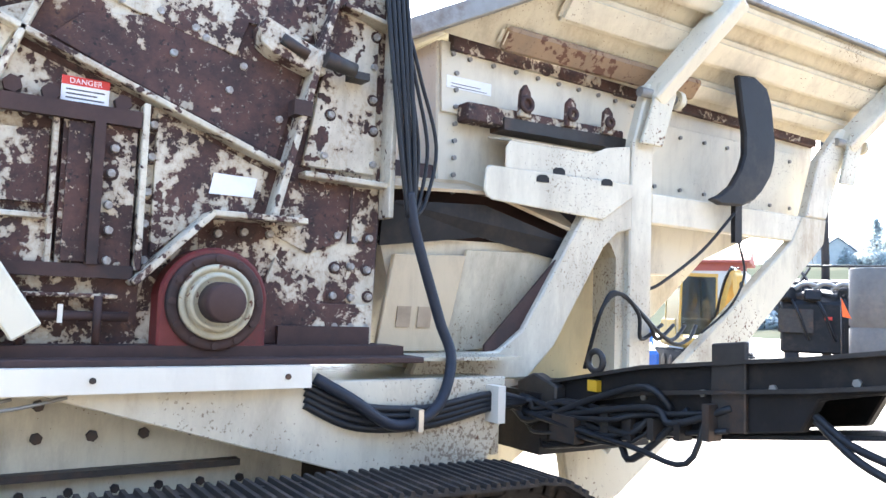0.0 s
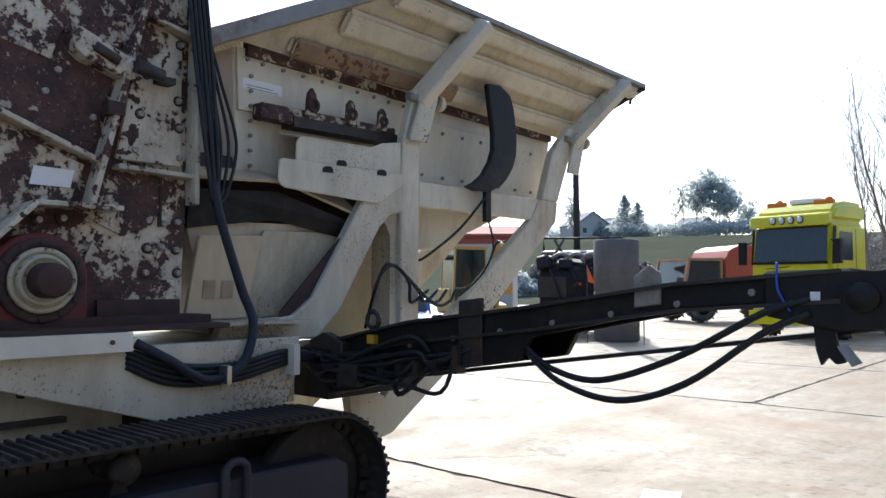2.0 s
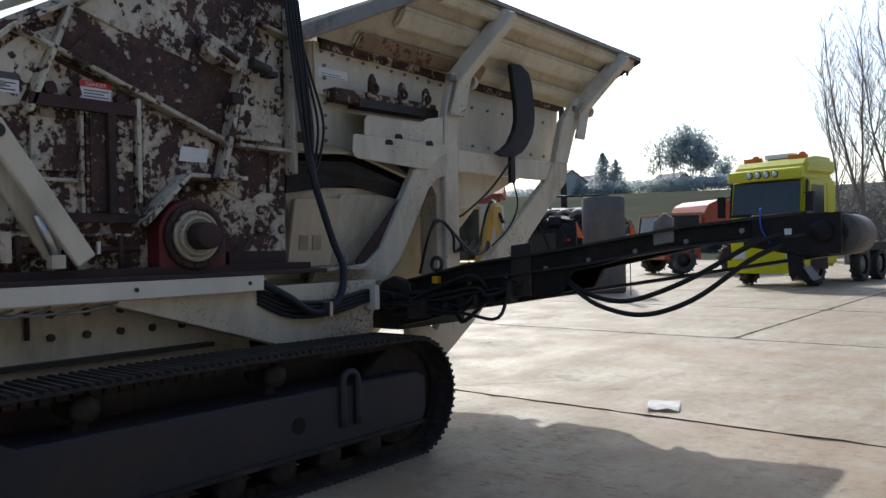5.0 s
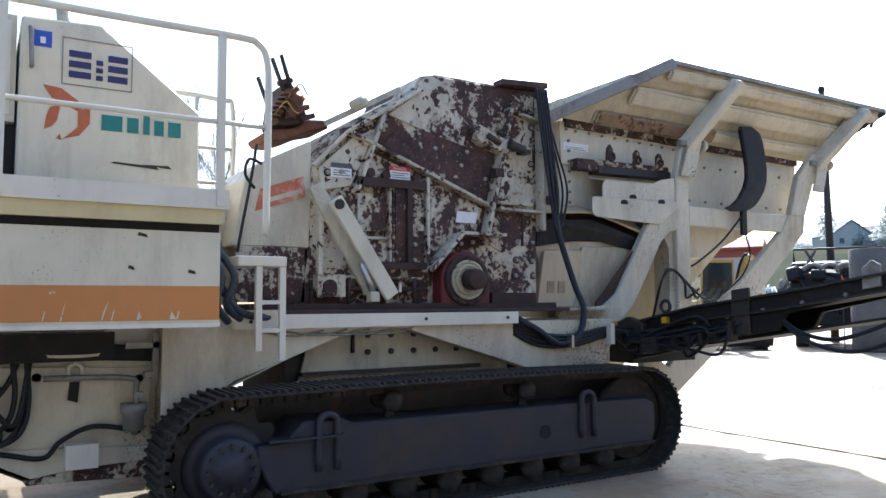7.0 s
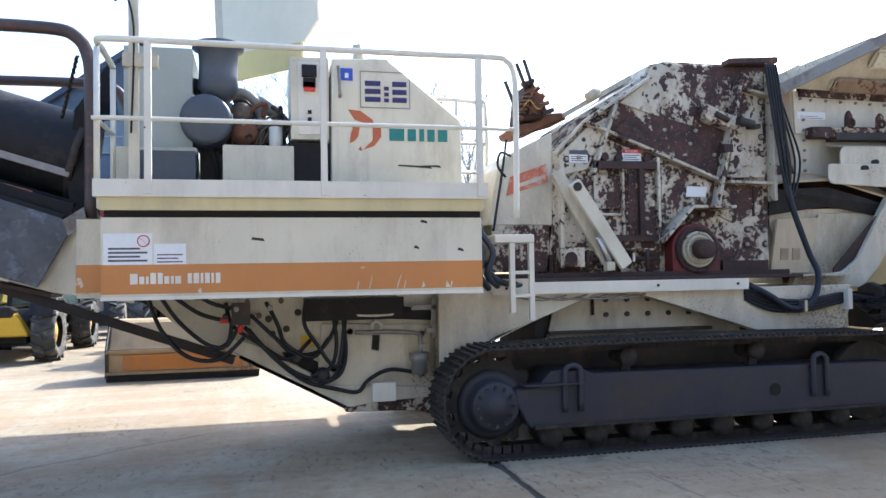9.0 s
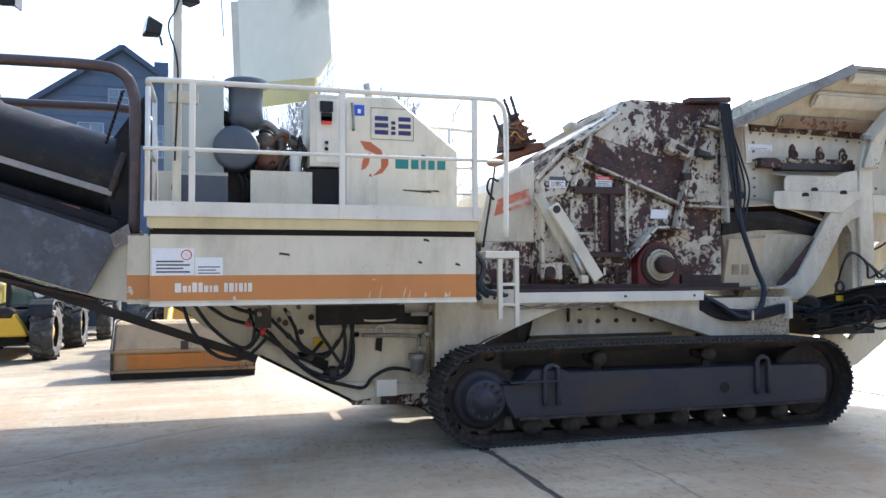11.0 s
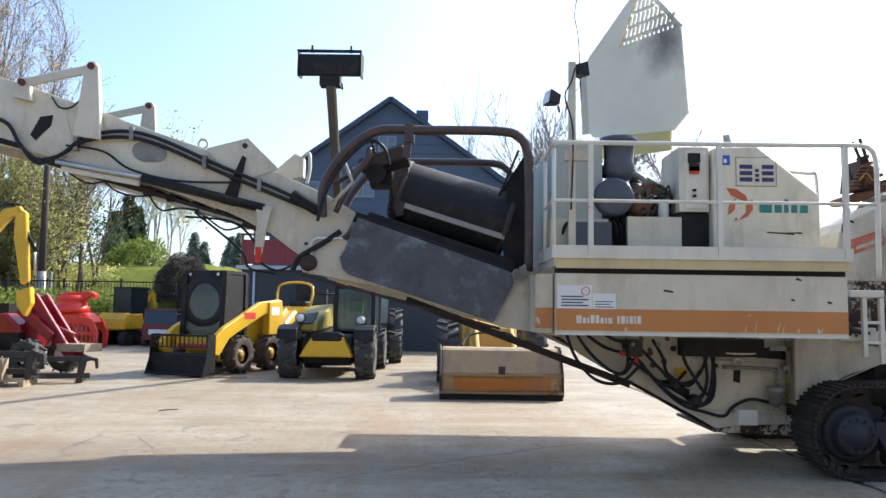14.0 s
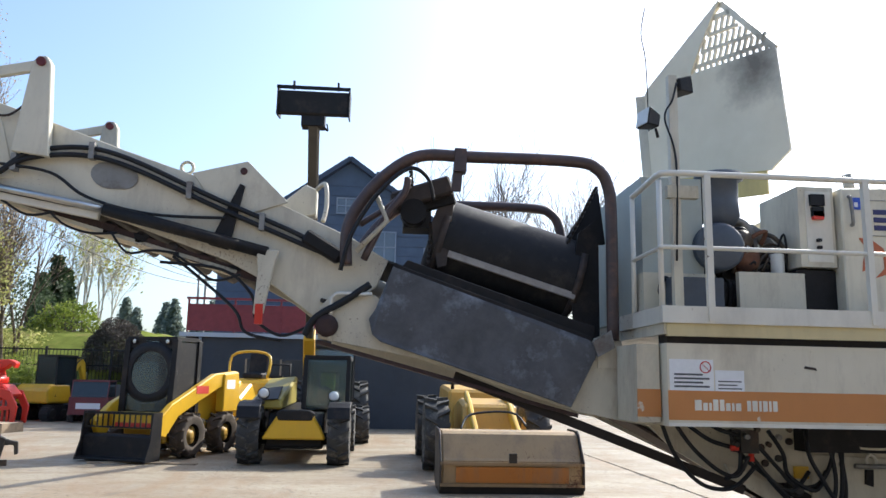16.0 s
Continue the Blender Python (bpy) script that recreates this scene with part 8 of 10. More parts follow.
def excavator(body, cabmat, scale_boom=1.0, label="yellow compact excavator with folded boom", group="", reach=1.0):
    """A small excavator that faces +x."""
    t = thing("excavator", label, "excavator", group)
    crawler_pair(t, 2.1, 1.3, 0.27, 0.34)
    part("turntable", cyl(B(), (0, 0, 0.45), (0, 0, 0.6), 0.42, n=24), BLACK, t)
    part("house", prism(B(), [(-0.95, 0.62), (-1.0, 1.1), (-0.85, 1.3), (0.1, 1.3), (0.2, 0.95), (0.75, 0.85), (0.75, 0.62)], -0.7, 0.7), body, t, "", 0.06)
    c = cab(t, -0.6, 0.35, -0.68, 0.2, 0.85, 2.35, cabmat, 0.05, SMOKED)
    part("swing_post", box(B(), 0.6, 0.9, -0.05, 0.35, 0.6, 1.05), body, t, "", 0.04)
    k = scale_boom
    line = [(0.86, 0.9), (0.92, 1.45), (1.16, 2.15), (1.56, 2.78), (1.9, 3.14), (2.2, 3.22)]
    line = [Vector((0.78 + (x - 0.78) * k * reach, 0.95 + (z - 0.95) * k)) for x, z in line]
    upper, under = [], []
    for i, p in enumerate(line):
        d = (line[min(i + 1, 5)] - line[max(i - 1, 0)]).normalized()
        n_ = Vector((-d.y, d.x)) * (0.09, 0.13, 0.14, 0.13, 0.12, 0.07)[i]
        upper.append(p + n_)
        under.append(p - n_)
    bo = part("boom", prism(B(), [tuple(p) for p in upper + under[::-1]], 0.07, 0.23), body, t, "curved boom", 0.015)
    part("boom_ram", cyl(B(), (upper[2].x - 0.06, 0.15, upper[2].y + 0.1), (upper[4].x - 0.06, 0.15, upper[4].y + 0.1), 0.05, n=12), BLACK, bo, "black hydraulic cylinder")
    for dy in (0.09, 0.21):
        part("boom_hose", tube(B(), [(p.x - 0.05, dy, p.y + 0.05) for p in upper], 0.016, 6), HOSE, bo)
    px, pz = 0.78 + (2.2 - 0.78) * k * reach, 0.95 + (3.2 - 0.95) * k
    st = part("stick", prism(B(), [(px - 0.1, pz + 0.1), (px + 0.12, pz - 0.05), (px + 0.24, pz - 1.3 * k), (px + 0.08, pz - 1.36 * k), (px - 0.12, pz - 0.5 * k)], 0.07, 0.23), body, t, "", 0.02)
    part("stick_cylinder", cyl(B(), (px - 0.2, 0.15, pz + 0.12), (px + 0.34, 0.15, pz - 0.75 * k), 0.045, n=12), BLACK, st, "black hydraulic cylinder")
    part("stick_rod", cyl(B(), (px + 0.3, 0.15, pz - 0.6 * k), (px + 0.36, 0.15, pz - 1.2 * k), 0.025, n=10), STEEL, st)
    part("boom_cylinder", cyl(B(), (0.98, 0.15, 0.8), (0.86 + 0.25 * k, 0.15, 0.95 + 1.2 * k), 0.055, n=12), BLACK, bo, "black hydraulic cylinder")
    part("boom_hose", tube(B(), [(0.66, 0.03, 1.3), (0.78 + 0.2 * k * reach, 0.03, 0.95 + 1.25 * k), (0.78 + 0.68 * k * reach, 0.03, 0.95 + 2.02 * k), (0.78 + 1.15 * k * reach, 0.03, 0.95 + 2.4 * k)], 0.025, 8), HOSE, bo)
    part("quick_coupler", prism(B(), [(px + 0.0, pz - 1.5 * k), (px + 0.3, pz - 1.4 * k), (px + 0.34, pz - 1.7 * k), (px + 0.2, pz - 1.95 * k), (px + 0.04, pz - 1.75 * k)], 0.04, 0.26), body, st, "", 0.02)
    part("blade", prism(B(), [(1.2, 0.1), (1.24, 0.1), (1.3, 0.28), (1.22, 0.45), (1.18, 0.45), (1.24, 0.28)], -0.8, 0.8), BLACK, t, "", 0.01)
    return t


put(excavator(YELLOW, BLACK, 1.2, reach=0.82), -15.4, 9.0, 0, 6)


def red_loader():
    t = thing("backhoe", "crimson compact backhoe with its digging arm folded", "backhoe")
    part("body", box(B(), -0.9, 0.1, -0.4, 0.4, 0.5, 0.95), BLACK, t, "", 0.06)
    part("side_cover", prism(B(), [(-0.85, 0.9), (-0.8, 1.3), (-0.3, 1.4), (0.1, 1.1), (0.1, 0.9)], -0.42, 0.42), CRIMSON, t, "", 0.05)
    for y, s in ((-0.6, -1), (0.6, 1)):
        for x in (-0.7, 0.5):
            w = wheel(t, 0, 0, 0.42, 0.3, LABEL, TYRE, 12, 0.45, 1, True)
            w.matrix_basis = pose(x, y, 0, 0, 0, -90 if s < 0 else 90)
    part("mast", prism(B(), [(0.0, 0.5), (0.3, 0.5), (0.35, 1.5), (0.05, 1.7)], -0.2, 0.2), CRIMSON, t, "", 0.03)
    for y in (-0.22, 0.12):
        part("digging_arm", prism(B(), [(0.1, 1.75), (0.3, 1.85), (1.25, 0.62), (1.4, 0.35), (1.2, 0.35), (0.95, 0.6)], y, y + 0.1), CRIMSON, t, "crimson digging arm", 0.02)
    part("second_arm", prism(B(), [(-0.1, 1.4), (0.05, 1.6), (0.9, 0.95), (0.8, 0.75)], -0.34, -0.24), CRIMSON, t, "", 0.02)
    part("arm_cylinder", cyl(B(), (0.3, 0.0, 1.2), (1.2, 0.0, 0.9), 0.06, n=12), CRIMSON, t)
    part("seat_frame", box(B(), -0.8, -0.3, -0.3, 0.3, 1.25, 1.6), BLACK, t, "", 0.05)
    part("arm_frame", box(B(), 1.0, 1.7, -0.3, 0.3, 0.55, 0.72), WOOD, t, "", 0.02)
    return t


put(red_loader(), -13.4, 10.2, 0, -12)


def grapple():
    g = thing("demolition_grapple", "bright red demolition grapple standing on the concrete", "grapple")
    part("rotator", lathe(B(), [(0.35, 1.3), (0.62, 1.32), (0.64, 1.5), (0.55, 1.55), (0.5, 1.75), (0.55, 1.78), (0.5, 1.95), (0.2, 1.95)], "z", (0, 0, 0), 26), RED, g, "red round rotator")
    part("head_plate", prism(B(), [(-0.5, 1.7), (0.5, 1.75), (0.75, 1.95), (0.85, 1.8), (0.9, 2.0), (0.7, 2.1), (-0.2, 2.05)], -0.2, 0.2), RED, g, "", 0.03)
    part("yoke", prism(B(), [(-0.9, 0.95), (-0.6, 1.3), (0.7, 1.3), (1.0, 0.95), (0.7, 0.8), (-0.6, 0.8)], -0.45, 0.45), RED, g, "", 0.05)
    for s in (-1, 1):
        part("jaw", prism(B(), [(s * 0.5, 1.2), (s * 0.95, 1.1), (s * 1.2, 0.6), (s * 1.15, 0.05), (s * 1.0, 0.0), (s * 1.0, 0.5), (s * 0.85, 0.8), (s * 0.5, 0.95)], -0.55, -0.45), RED, g, "curved red jaw", 0.02)
        part("jaw", prism(B(), [(s * 0.5, 1.2), (s * 0.95, 1.1), (s * 1.2, 0.6), (s * 1.15, 0.05), (s * 1.0, 0.0), (s * 1.0, 0.5), (s * 0.85, 0.8), (s * 0.5, 0.95)], 0.45, 0.55), RED, g, "", 0.02)
        for k in range(6):
            x = s * (0.16 + 0.15 * k)
            part("tine", prism(B(), [(x - 0.035, 0.95), (x + 0.035, 0.95), (x + 0.03, 0.15), (x, 0.02), (x - 0.03, 0.15)], -0.5, -0.42), RED, g, "", 0.008)
        part("tine_bar", box(B(), min(0.05 * s, 1.1 * s), max(0.05 * s, 1.1 * s), -0.52, -0.4, 0.5, 0.62), RED, g, "", 0.01)
    part("ground_bar", box(B(), -1.1, 1.1, -0.4, 0.4, 0.0, 0.12), MAROON, g, "", 0.02)
    return g


put(grapple(), -17.6, 20.8, 0, 4)
put(excavator(YELLOW, BLACK, 0.55, "small yellow excavator beside the fence"), -16.9, 24.2, 0, 70)


def small_van():
    t = thing("dumper", "dull maroon site dumper by the fence", "dumper")
    part("body", box(B(), -0.8, 0.8, 0, 2.2, 0.35, 1.1), MAROON, t, "", 0.08)
    cab(t, -0.75, 0.75, 0.1, 1.5, 1.1, 1.85, MAROON, 0.15, DARK_GLASS)
    for x, sd in ((-0.75, -1), (0.75, 1)):
        for y in (0.45, 1.7):
            wheel(t, x, y, 0.34, 0.24, BARE, TYRE, 10, 0.5, sd)
    part("grille", box(B(), -0.5, 0.5, -0.02, 0.0, 0.6, 0.85), LABEL, t)
    return t


sv = small_van()
sv.matrix_basis = pose(-15.0, 22.6, 0, 0, 0, 6) @ Matrix.Scale(0.8, 4)


def compressor():
    t = thing("compressor", "dull grey towable compressor by the fence", "compressor", "machines by the fence")
    part("canopy", prism_x(B(), [(0, 0.4), (0.05, 1.15), (0.3, 1.3), (1.7, 1.3), (1.9, 1.0), (1.9, 0.4)], -0.6, 0.6), GALV, t, "", 0.06)
    part("grille", box(B(), -0.45, 0.45, -0.02, 0.0, 0.55, 1.0), BLACK, t)
    part("drawbar", bar(B(), (0, 0, 0.4), (0, -1.0, 0.35), 0.08, 0.08), BARE, t)
    part("jockey_leg", box(B(), -0.04, 0.04, -0.9, -0.82, 0, 0.4), BARE, t)
    for x, sd in ((-0.65, -1), (0.65, 1)):
        wheel(t, x, 1.0, 0.3, 0.2, BARE, TYRE, 8, 0.5, sd)
    return t


put(compressor(), -13.4, 23.6, 0, 20)
put(compressor(), -18.9, 23.0, 0, -14)


def pallet(x, y, turn):
    p = thing("pallet", "weathered wooden pallet lying on the concrete", "pallet", "pallets with attachments")
    for k in range(5):
        part("board", box(B(), -0.6, 0.6, -0.4 + 0.175 * k, -0.4 + 0.175 * k + 0.1, 0.1, 0.122), WOOD, p)
    for k in range(3):
        part("bearer", box(B(), -0.6 + 0.55 * k, -0.5 + 0.55 * k, -0.4, 0.4, 0.0, 0.1), WOOD, p)
    return put(p, x, y, 0, turn)


def coupler_frame(x, y, turn, z=0.0):
    c = thing("fork_carriage", "worn black fork carriage frame resting on a pallet", "attachment", "loose attachments")
    for s in (-0.5, 0.5):
        part("upright", prism(B(), [(s - 0.06, 0), (s + 0.05, 0), (s + 0.12, 0.35), (s + 0.16, 0.55), (s + 0.06, 0.6), (s - 0.02, 0.4)], -0.06, 0.06), BARE, c, "", 0.015)
        part("fork", box(B(), s - 0.06, s + 0.06, 0.06, 0.9, 0.0, 0.05), BARE, c, "", 0.01)
        part("hook", prism(B(), [(s + 0.06, 0.55), (s + 0.34, 0.5), (s + 0.36, 0.3), (s + 0.3, 0.28), (s + 0.28, 0.44), (s + 0.06, 0.48)], -0.05, 0.05), BARE, c, "", 0.01)
    part("top_rail", box(B(), -0.7, 0.7, -0.04, 0.04, 0.44, 0.54), BARE, c, "", 0.01)
    part("low_rail", box(B(), -0.7, 0.7, -0.04, 0.04, 0.1, 0.2), BARE, c, "", 0.01)
    return put(c, x, y, z, turn)


pallet(-12.6, 7.7, 10)
pallet(-13.4, 8.0, -6)
coupler_frame(-11.8, 8.2, 20, 0.0)
coupler_frame(-12.5, 7.8, -10, 0.122)
crate = thing("toolbox", "teal plastic crate on the pallet", "crate")
part("shell", box(B(), -0.3, 0.3, -0.2, 0.2, 0.0, 0.15), GREEN_TEAL, crate, "", 0.03)
part("lid", box(B(), -0.31, 0.31, -0.21, 0.21, 0.15, 0.18), GREEN_TEAL, crate, "", 0.015)
put(crate, -13.4, 7.95, 0.122, 4)
blk = thing("wooden_block", "weathered brown timber blocks on the pallet", "timber")
part("block", box(B(), -0.12, 0.12, -0.2, 0.2, 0, 0.5), WOOD, blk, "", 0.01)
part("block", box(B(), 0.14, 0.3, -0.15, 0.2, 0, 0.4), WOOD, blk, "", 0.01)
put(blk, -12.75, 7.6, 0.122, 12)
twig = thing("twig", "dry fallen twig on the concrete", "twig")
part("stem", tube(B(), [(0, 0, 0.006), (0.08, 0.03, 0.012), (0.18, 0.12, 0.01), (0.22, 0.2, 0.006)], 0.008, 5), BARE, twig)
put(twig, -8.2, 4.35)
for x, y, turn, n in ((-9.9, 10.0, 12, 0.9), (-8.8, 9.9, -8, 1.0)):
    pl = thing("plank", "pale plank lying in front of the bucket", "plank", "planks")
    part("board", box(B(), -n / 2, n / 2, -0.06, 0.06, 0, 0.03), WOOD, pl, "", 0.004)
    put(pl, x, y, 0, turn)
paper = thing("paper_sheet", "crumpled white paper on the concrete", "paper")
bm = B()
gridv = [[bm.verts.new((0.1 * i - 0.2, 0.1 * j - 0.15, 0.006 + 0.03 * abs(math.sin(i * 2.1 + j * 1.7)))) for j in range(4)] for i in range(5)]
for i in range(4):
    for j in range(3):
        bm.faces.new((gridv[i][j], gridv[i + 1][j], gridv[i + 1][j + 1], gridv[i][j + 1]))
bmesh.ops.solidify(bm, geom=bm.faces[:], thickness=0.003)
part("sheet", bm, LABEL, paper)
put(paper, 6.5, -0.75, 0.004, 20)


# ---- vehicles beyond the hopper ----
def truck():
    """A cab-over lorry that faces -y in its own axes."""
    t = thing("lorry", "lime yellow lorry with high roof, sun visor and amber beacons", "lorry")
    part("cab_body", prism_x(B(), [(0.0, 0.5), (-0.03, 1.1), (0.0, 1.9), (0.16, 2.95), (2.2, 2.95), (2.2, 0.5)], -1.2, 1.2), LIME, t, "", 0.1, 3)
    part("roof_fairing", prism_x(B(), [(0.1, 2.95), (0.16, 3.2), (0.45, 3.42), (1.1, 3.52), (2.2, 3.5), (2.2, 2.95)], -1.2, 1.2), LIME, t, "high lime yellow roof", 0.2, 3)
    part("visor", prism_x(B(), [(-0.12, 2.86), (-0.1, 3.14), (0.14, 3.2), (0.14, 2.9)], -1.18, 1.18), LIME, t, "sun visor with four lamps", 0.03)
    part("windscreen", slab(B(), [(-1.08, -0.015, 1.98), (1.08, -0.015, 1.98), (1.06, 0.11, 2.84), (-1.06, 0.11, 2.84)], 0.02), DARK_GLASS, t, "dark windscreen")
    part("screen_edge", box(B(), -1.1, 1.1, -0.05, 0.0, 1.9, 1.97), BLACK, t)
    for s in (-1, 1):
        part("side_window", prism_x(B(), [(0.4, 2.0), (1.3, 2.0), (1.3, 2.72), (0.52, 2.72)], s * 1.2 - 0.012, s * 1.2 + 0.012), DARK_GLASS, t, "side window", 0.004)
        part("corner_trim", prism_x(B(), [(0.04, 1.9), (0.2, 1.9), (0.3, 2.84), (0.16, 2.84)], s * 1.205 - 0.012, s * 1.205 + 0.012), BLACK, t)
        part("mirror", box(B(), s * 1.42 - 0.1, s * 1.42 + 0.1, -0.15, 0.0, 1.9, 2.5), BLACK, t, "", 0.03)
        part("door_seam", prism_x(B(), [(0.36, 0.8), (0.375, 0.8), (0.375, 2.8), (0.36, 2.8)], s * 1.2 - 0.01, s * 1.2 + 0.006), BLACK, t)
        part("door_seam", prism_x(B(), [(1.5, 0.8), (1.515, 0.8), (1.515, 2.8), (1.5, 2.8)], s * 1.2 - 0.01, s * 1.2 + 0.006), BLACK, t)
        part("door_handle", box(B(), s * 1.22 - 0.02, s * 1.22 + 0.02, 1.25, 1.42, 1.7, 1.75), BLACK, t, "", 0.01)
        part("wheel_arch", prism_x(B(), [(0.3, 0.45), (0.36, 0.85), (0.6, 1.1), (1.2, 1.1), (1.45, 0.85), (1.5, 0.45)], s * 1.2 - 0.012, s * 1.2 + 0.012), BLACK, t)
        part("mirror_arm", bar(B(), (s * 1.18, 0.05, 2.5), (s * 1.42, -0.08, 2.4), 0.03, 0.03), BLACK, t)
        part("headlight", box(B(), s * 0.85 - 0.2, s * 0.85 + 0.2, -0.05, 0.02, 0.75, 0.98), LAMP_GLASS, t, "", 0.03)
        part("beacon", lathe(B(), [(0.02, 0), (0.1, 0.01), (0.1, 0.1), (0.05, 0.13)], "z", (s * 0.75, 0.9, 3.52), 14), GLOW_AMBER, t)
        part("light_bar", box(B(), s * 0.72 - 0.28, s * 0.72 + 0.28, 0.6, 0.75, 3.44, 3.56), GLOW_AMBER, t, "amber light bar", 0.02)
        for y in (0.9, 4.2, 5.6):
            wheel(t, s * 1.05, y, 0.5, 0.32, GALV, TYRE, 14, 0.58, s)
    for k in range(4):
        lamp_round(t, -0.42 + 0.27 * k, -0.14, 3.02, 0.1)
    part("grille", box(B(), -0.7, 0.7, -0.05, 0.0, 1.05, 1.55), BLACK, t, "", 0.02)
    part("bumper", box(B(), -1.22, 1.22, -0.12, 0.3, 0.35, 0.7), LIME, t, "", 0.06)
    part("wiper", bar(B(), (-0.7, -0.06, 1.78), (0.0, -0.03, 1.84), 0.02, 0.02), BLACK, t)
    part("rear_deck", box(B(), -1.2, 1.2, 2.4, 7.6, 0.9, 1.15), BARE, t, "", 0.02)
    part("roof_lamp", box(B(), -0.45, 0.45, 0.9, 1.2, 3.52, 3.64), LABEL, t, "", 0.04)
    return t


tr = truck()
tr.matrix_basis = pose(26.9, 4.4, 0, 0, 0, -101) @ Matrix.Diagonal((1.12, 1.12, 1.27, 1))


def paver(label, mat, roof=True):
    """A tracked road machine that faces -y."""
    p = thing("road_paver", label, "paver")
    part("hull", prism_x(B(), [(0, 0.35), (0, 1.15), (0.6, 1.35), (2.6, 1.3), (2.8, 0.9), (2.8, 0.35)], -0.95, 0.95), mat, p, "", 0.05)
    part("hopper_wing", prism(B(), [(-1.3, 0.5), (-0.9, 0.45), (-0.9, 1.2), (-1.35, 1.3)], -1.0, 0.2), mat, p, "", 0.03)
    part("hopper_wing", prism(B(), [(1.3, 0.5), (0.9, 0.45), (0.9, 1.2), (1.35, 1.3)], -1.0, 0.2), mat, p, "", 0.03)
    for s in (-0.8, 0.8):
        part("crawler", prism_x(B(), [(-0.1, 0.05), (0.1, 0.0), (2.5, 0.0), (2.75, 0.12), (2.75, 0.5), (2.5, 0.6), (0.1, 0.6), (-0.15, 0.4)], s - 0.18, s + 0.18), TRACK, p, "crawler track", 0.03)
    part("black_grille", box(B(), -0.9, 0.9, -0.02, 0.0, 0.6, 1.0), BLACK, p)
    part("screed", box(B(), -1.4, 1.4, 2.9, 3.4, 0.1, 0.55), BARE, p, "", 0.03)
    for x in (-0.75, 0.75):
        part("console_post", bar(B(), (x, 1.6, 1.3), (x, 1.6, 2.4), 0.06, 0.06), BLACK, p)
    if roof:
        part("canopy", prism_x(B(), [(0.6, 2.4), (2.4, 2.4), (2.35, 2.52), (1.5, 2.62), (0.7, 2.52)], -1.0, 1.0), mat, p, "sun canopy", 0.03)
    part("exhaust", cyl(B(), (0.4, 2.2, 1.3), (0.4, 2.2, 2.2), 0.06, n=12), BARE, p)
    part("seat", box(B(), -0.4, 0.1, 1.4, 1.8, 1.35, 1.9), BLACK, p, "", 0.05)
    return p


put(paver("dull dark red tracked road paver with an open seat", paint("dull_dark_red_paint", (0.2, 0.03, 0.022), 0.25, 0.5, dirty=0.5), False), 20.2, -2.1, 0, -84)


def dark_plant():
    """A low black plant trailer crowded with gear, facing -y."""
    p = thing("plant_trailer", "black tracked plant machine crowded with dusty gear", "plant machine")
    part("hull", prism_x(B(), [(0, 0.7), (0.1, 2.2), (0.5, 2.5), (1.3, 2.35), (1.5, 2.9), (2.3, 3.0), (3.4, 2.6), (3.6, 0.7)], -1.5, 1.5), BLACK, p, "", 0.06)
    for s in (-1.2, 1.2):
        part("crawler", prism_x(B(), [(-0.1, 0.1), (0.1, 0.0), (3.2, 0.0), (3.5, 0.15), (3.5, 0.6), (3.2, 0.75), (0.1, 0.75), (-0.15, 0.5)], s - 0.2, s + 0.2), TRACK, p, "crawler track", 0.04)
    lr = random.Random(31)
    for k in range(12):
        x, y = -1.35 + 0.24 * k, lr.uniform(0.1, 0.8)
        w, d, h = lr.uniform(0.16, 0.36), lr.uniform(0.2, 0.4), lr.uniform(0.12, 0.42)
        lump = part("gear", prism_x(B(), [(-d, -0.2), (-d * 0.9, h * 0.6), (-d * 0.3, h), (d * 0.5, h * 0.9), (d, h * 0.3), (d, -0.2)], -w, w), (BLACK, RUBBER, BARE, BLACK)[k % 4], p, "", 0.04)
        lump.matrix_basis = pose(x, y, 2.42, lr.uniform(-14, 14), lr.uniform(-18, 18), lr.uniform(-40, 40))
    for k in range(3):
        part("tarp_fold", tube(B(), [(-1.1 + 0.5 * k, 0.2, 2.62), (-0.8 + 0.5 * k, 0.15, 2.78), (-0.4 + 0.5 * k, 0.2, 2.66)], 0.07, 8), GALV, p, "pale creased sheet")
    for k in range(4):
        x = -1.2 + 0.7 * k
        part("stay", bar(B(), (x, 0.3, 2.4), (x + 0.5 * (-1) ** k, 0.9, 3.3), 0.07, 0.07), BARE, p)
        part("loose_hose", tube(B(), [(x, 0.05, 2.3), (x + 0.2, -0.2, 1.9), (x + 0.4, -0.1, 1.3), (x + 0.5, 0.05, 1.1)], 0.04, 7), HOSE, p)
    part("side_box", box(B(), -1.56, -0.6, -0.12, 0.0, 1.3, 2.0), BARE, p, "", 0.03)
    part("side_box", box(B(), 0.2, 1.3, -0.1, 0.0, 1.0, 1.7), BLACK, p, "", 0.03)
    part("red_lamp", box(B(), -0.3, -0.1, -0.06, 0.0, 1.7, 1.8), LABEL_RED, p)
    part("top_rail", tube(B(), [(-1.4, 1.6, 2.95), (-1.4, 1.6, 3.4), (1.4, 1.6, 3.4), (1.4, 1.6, 2.95)], 0.04, 8, 0), BARE, p)
    return p


put(dark_plant(), 23.3, 9.9, 0, -58)
ring = thing("concrete_ring", "two grey concrete pipe rings stacked in the yard", "pipe ring")
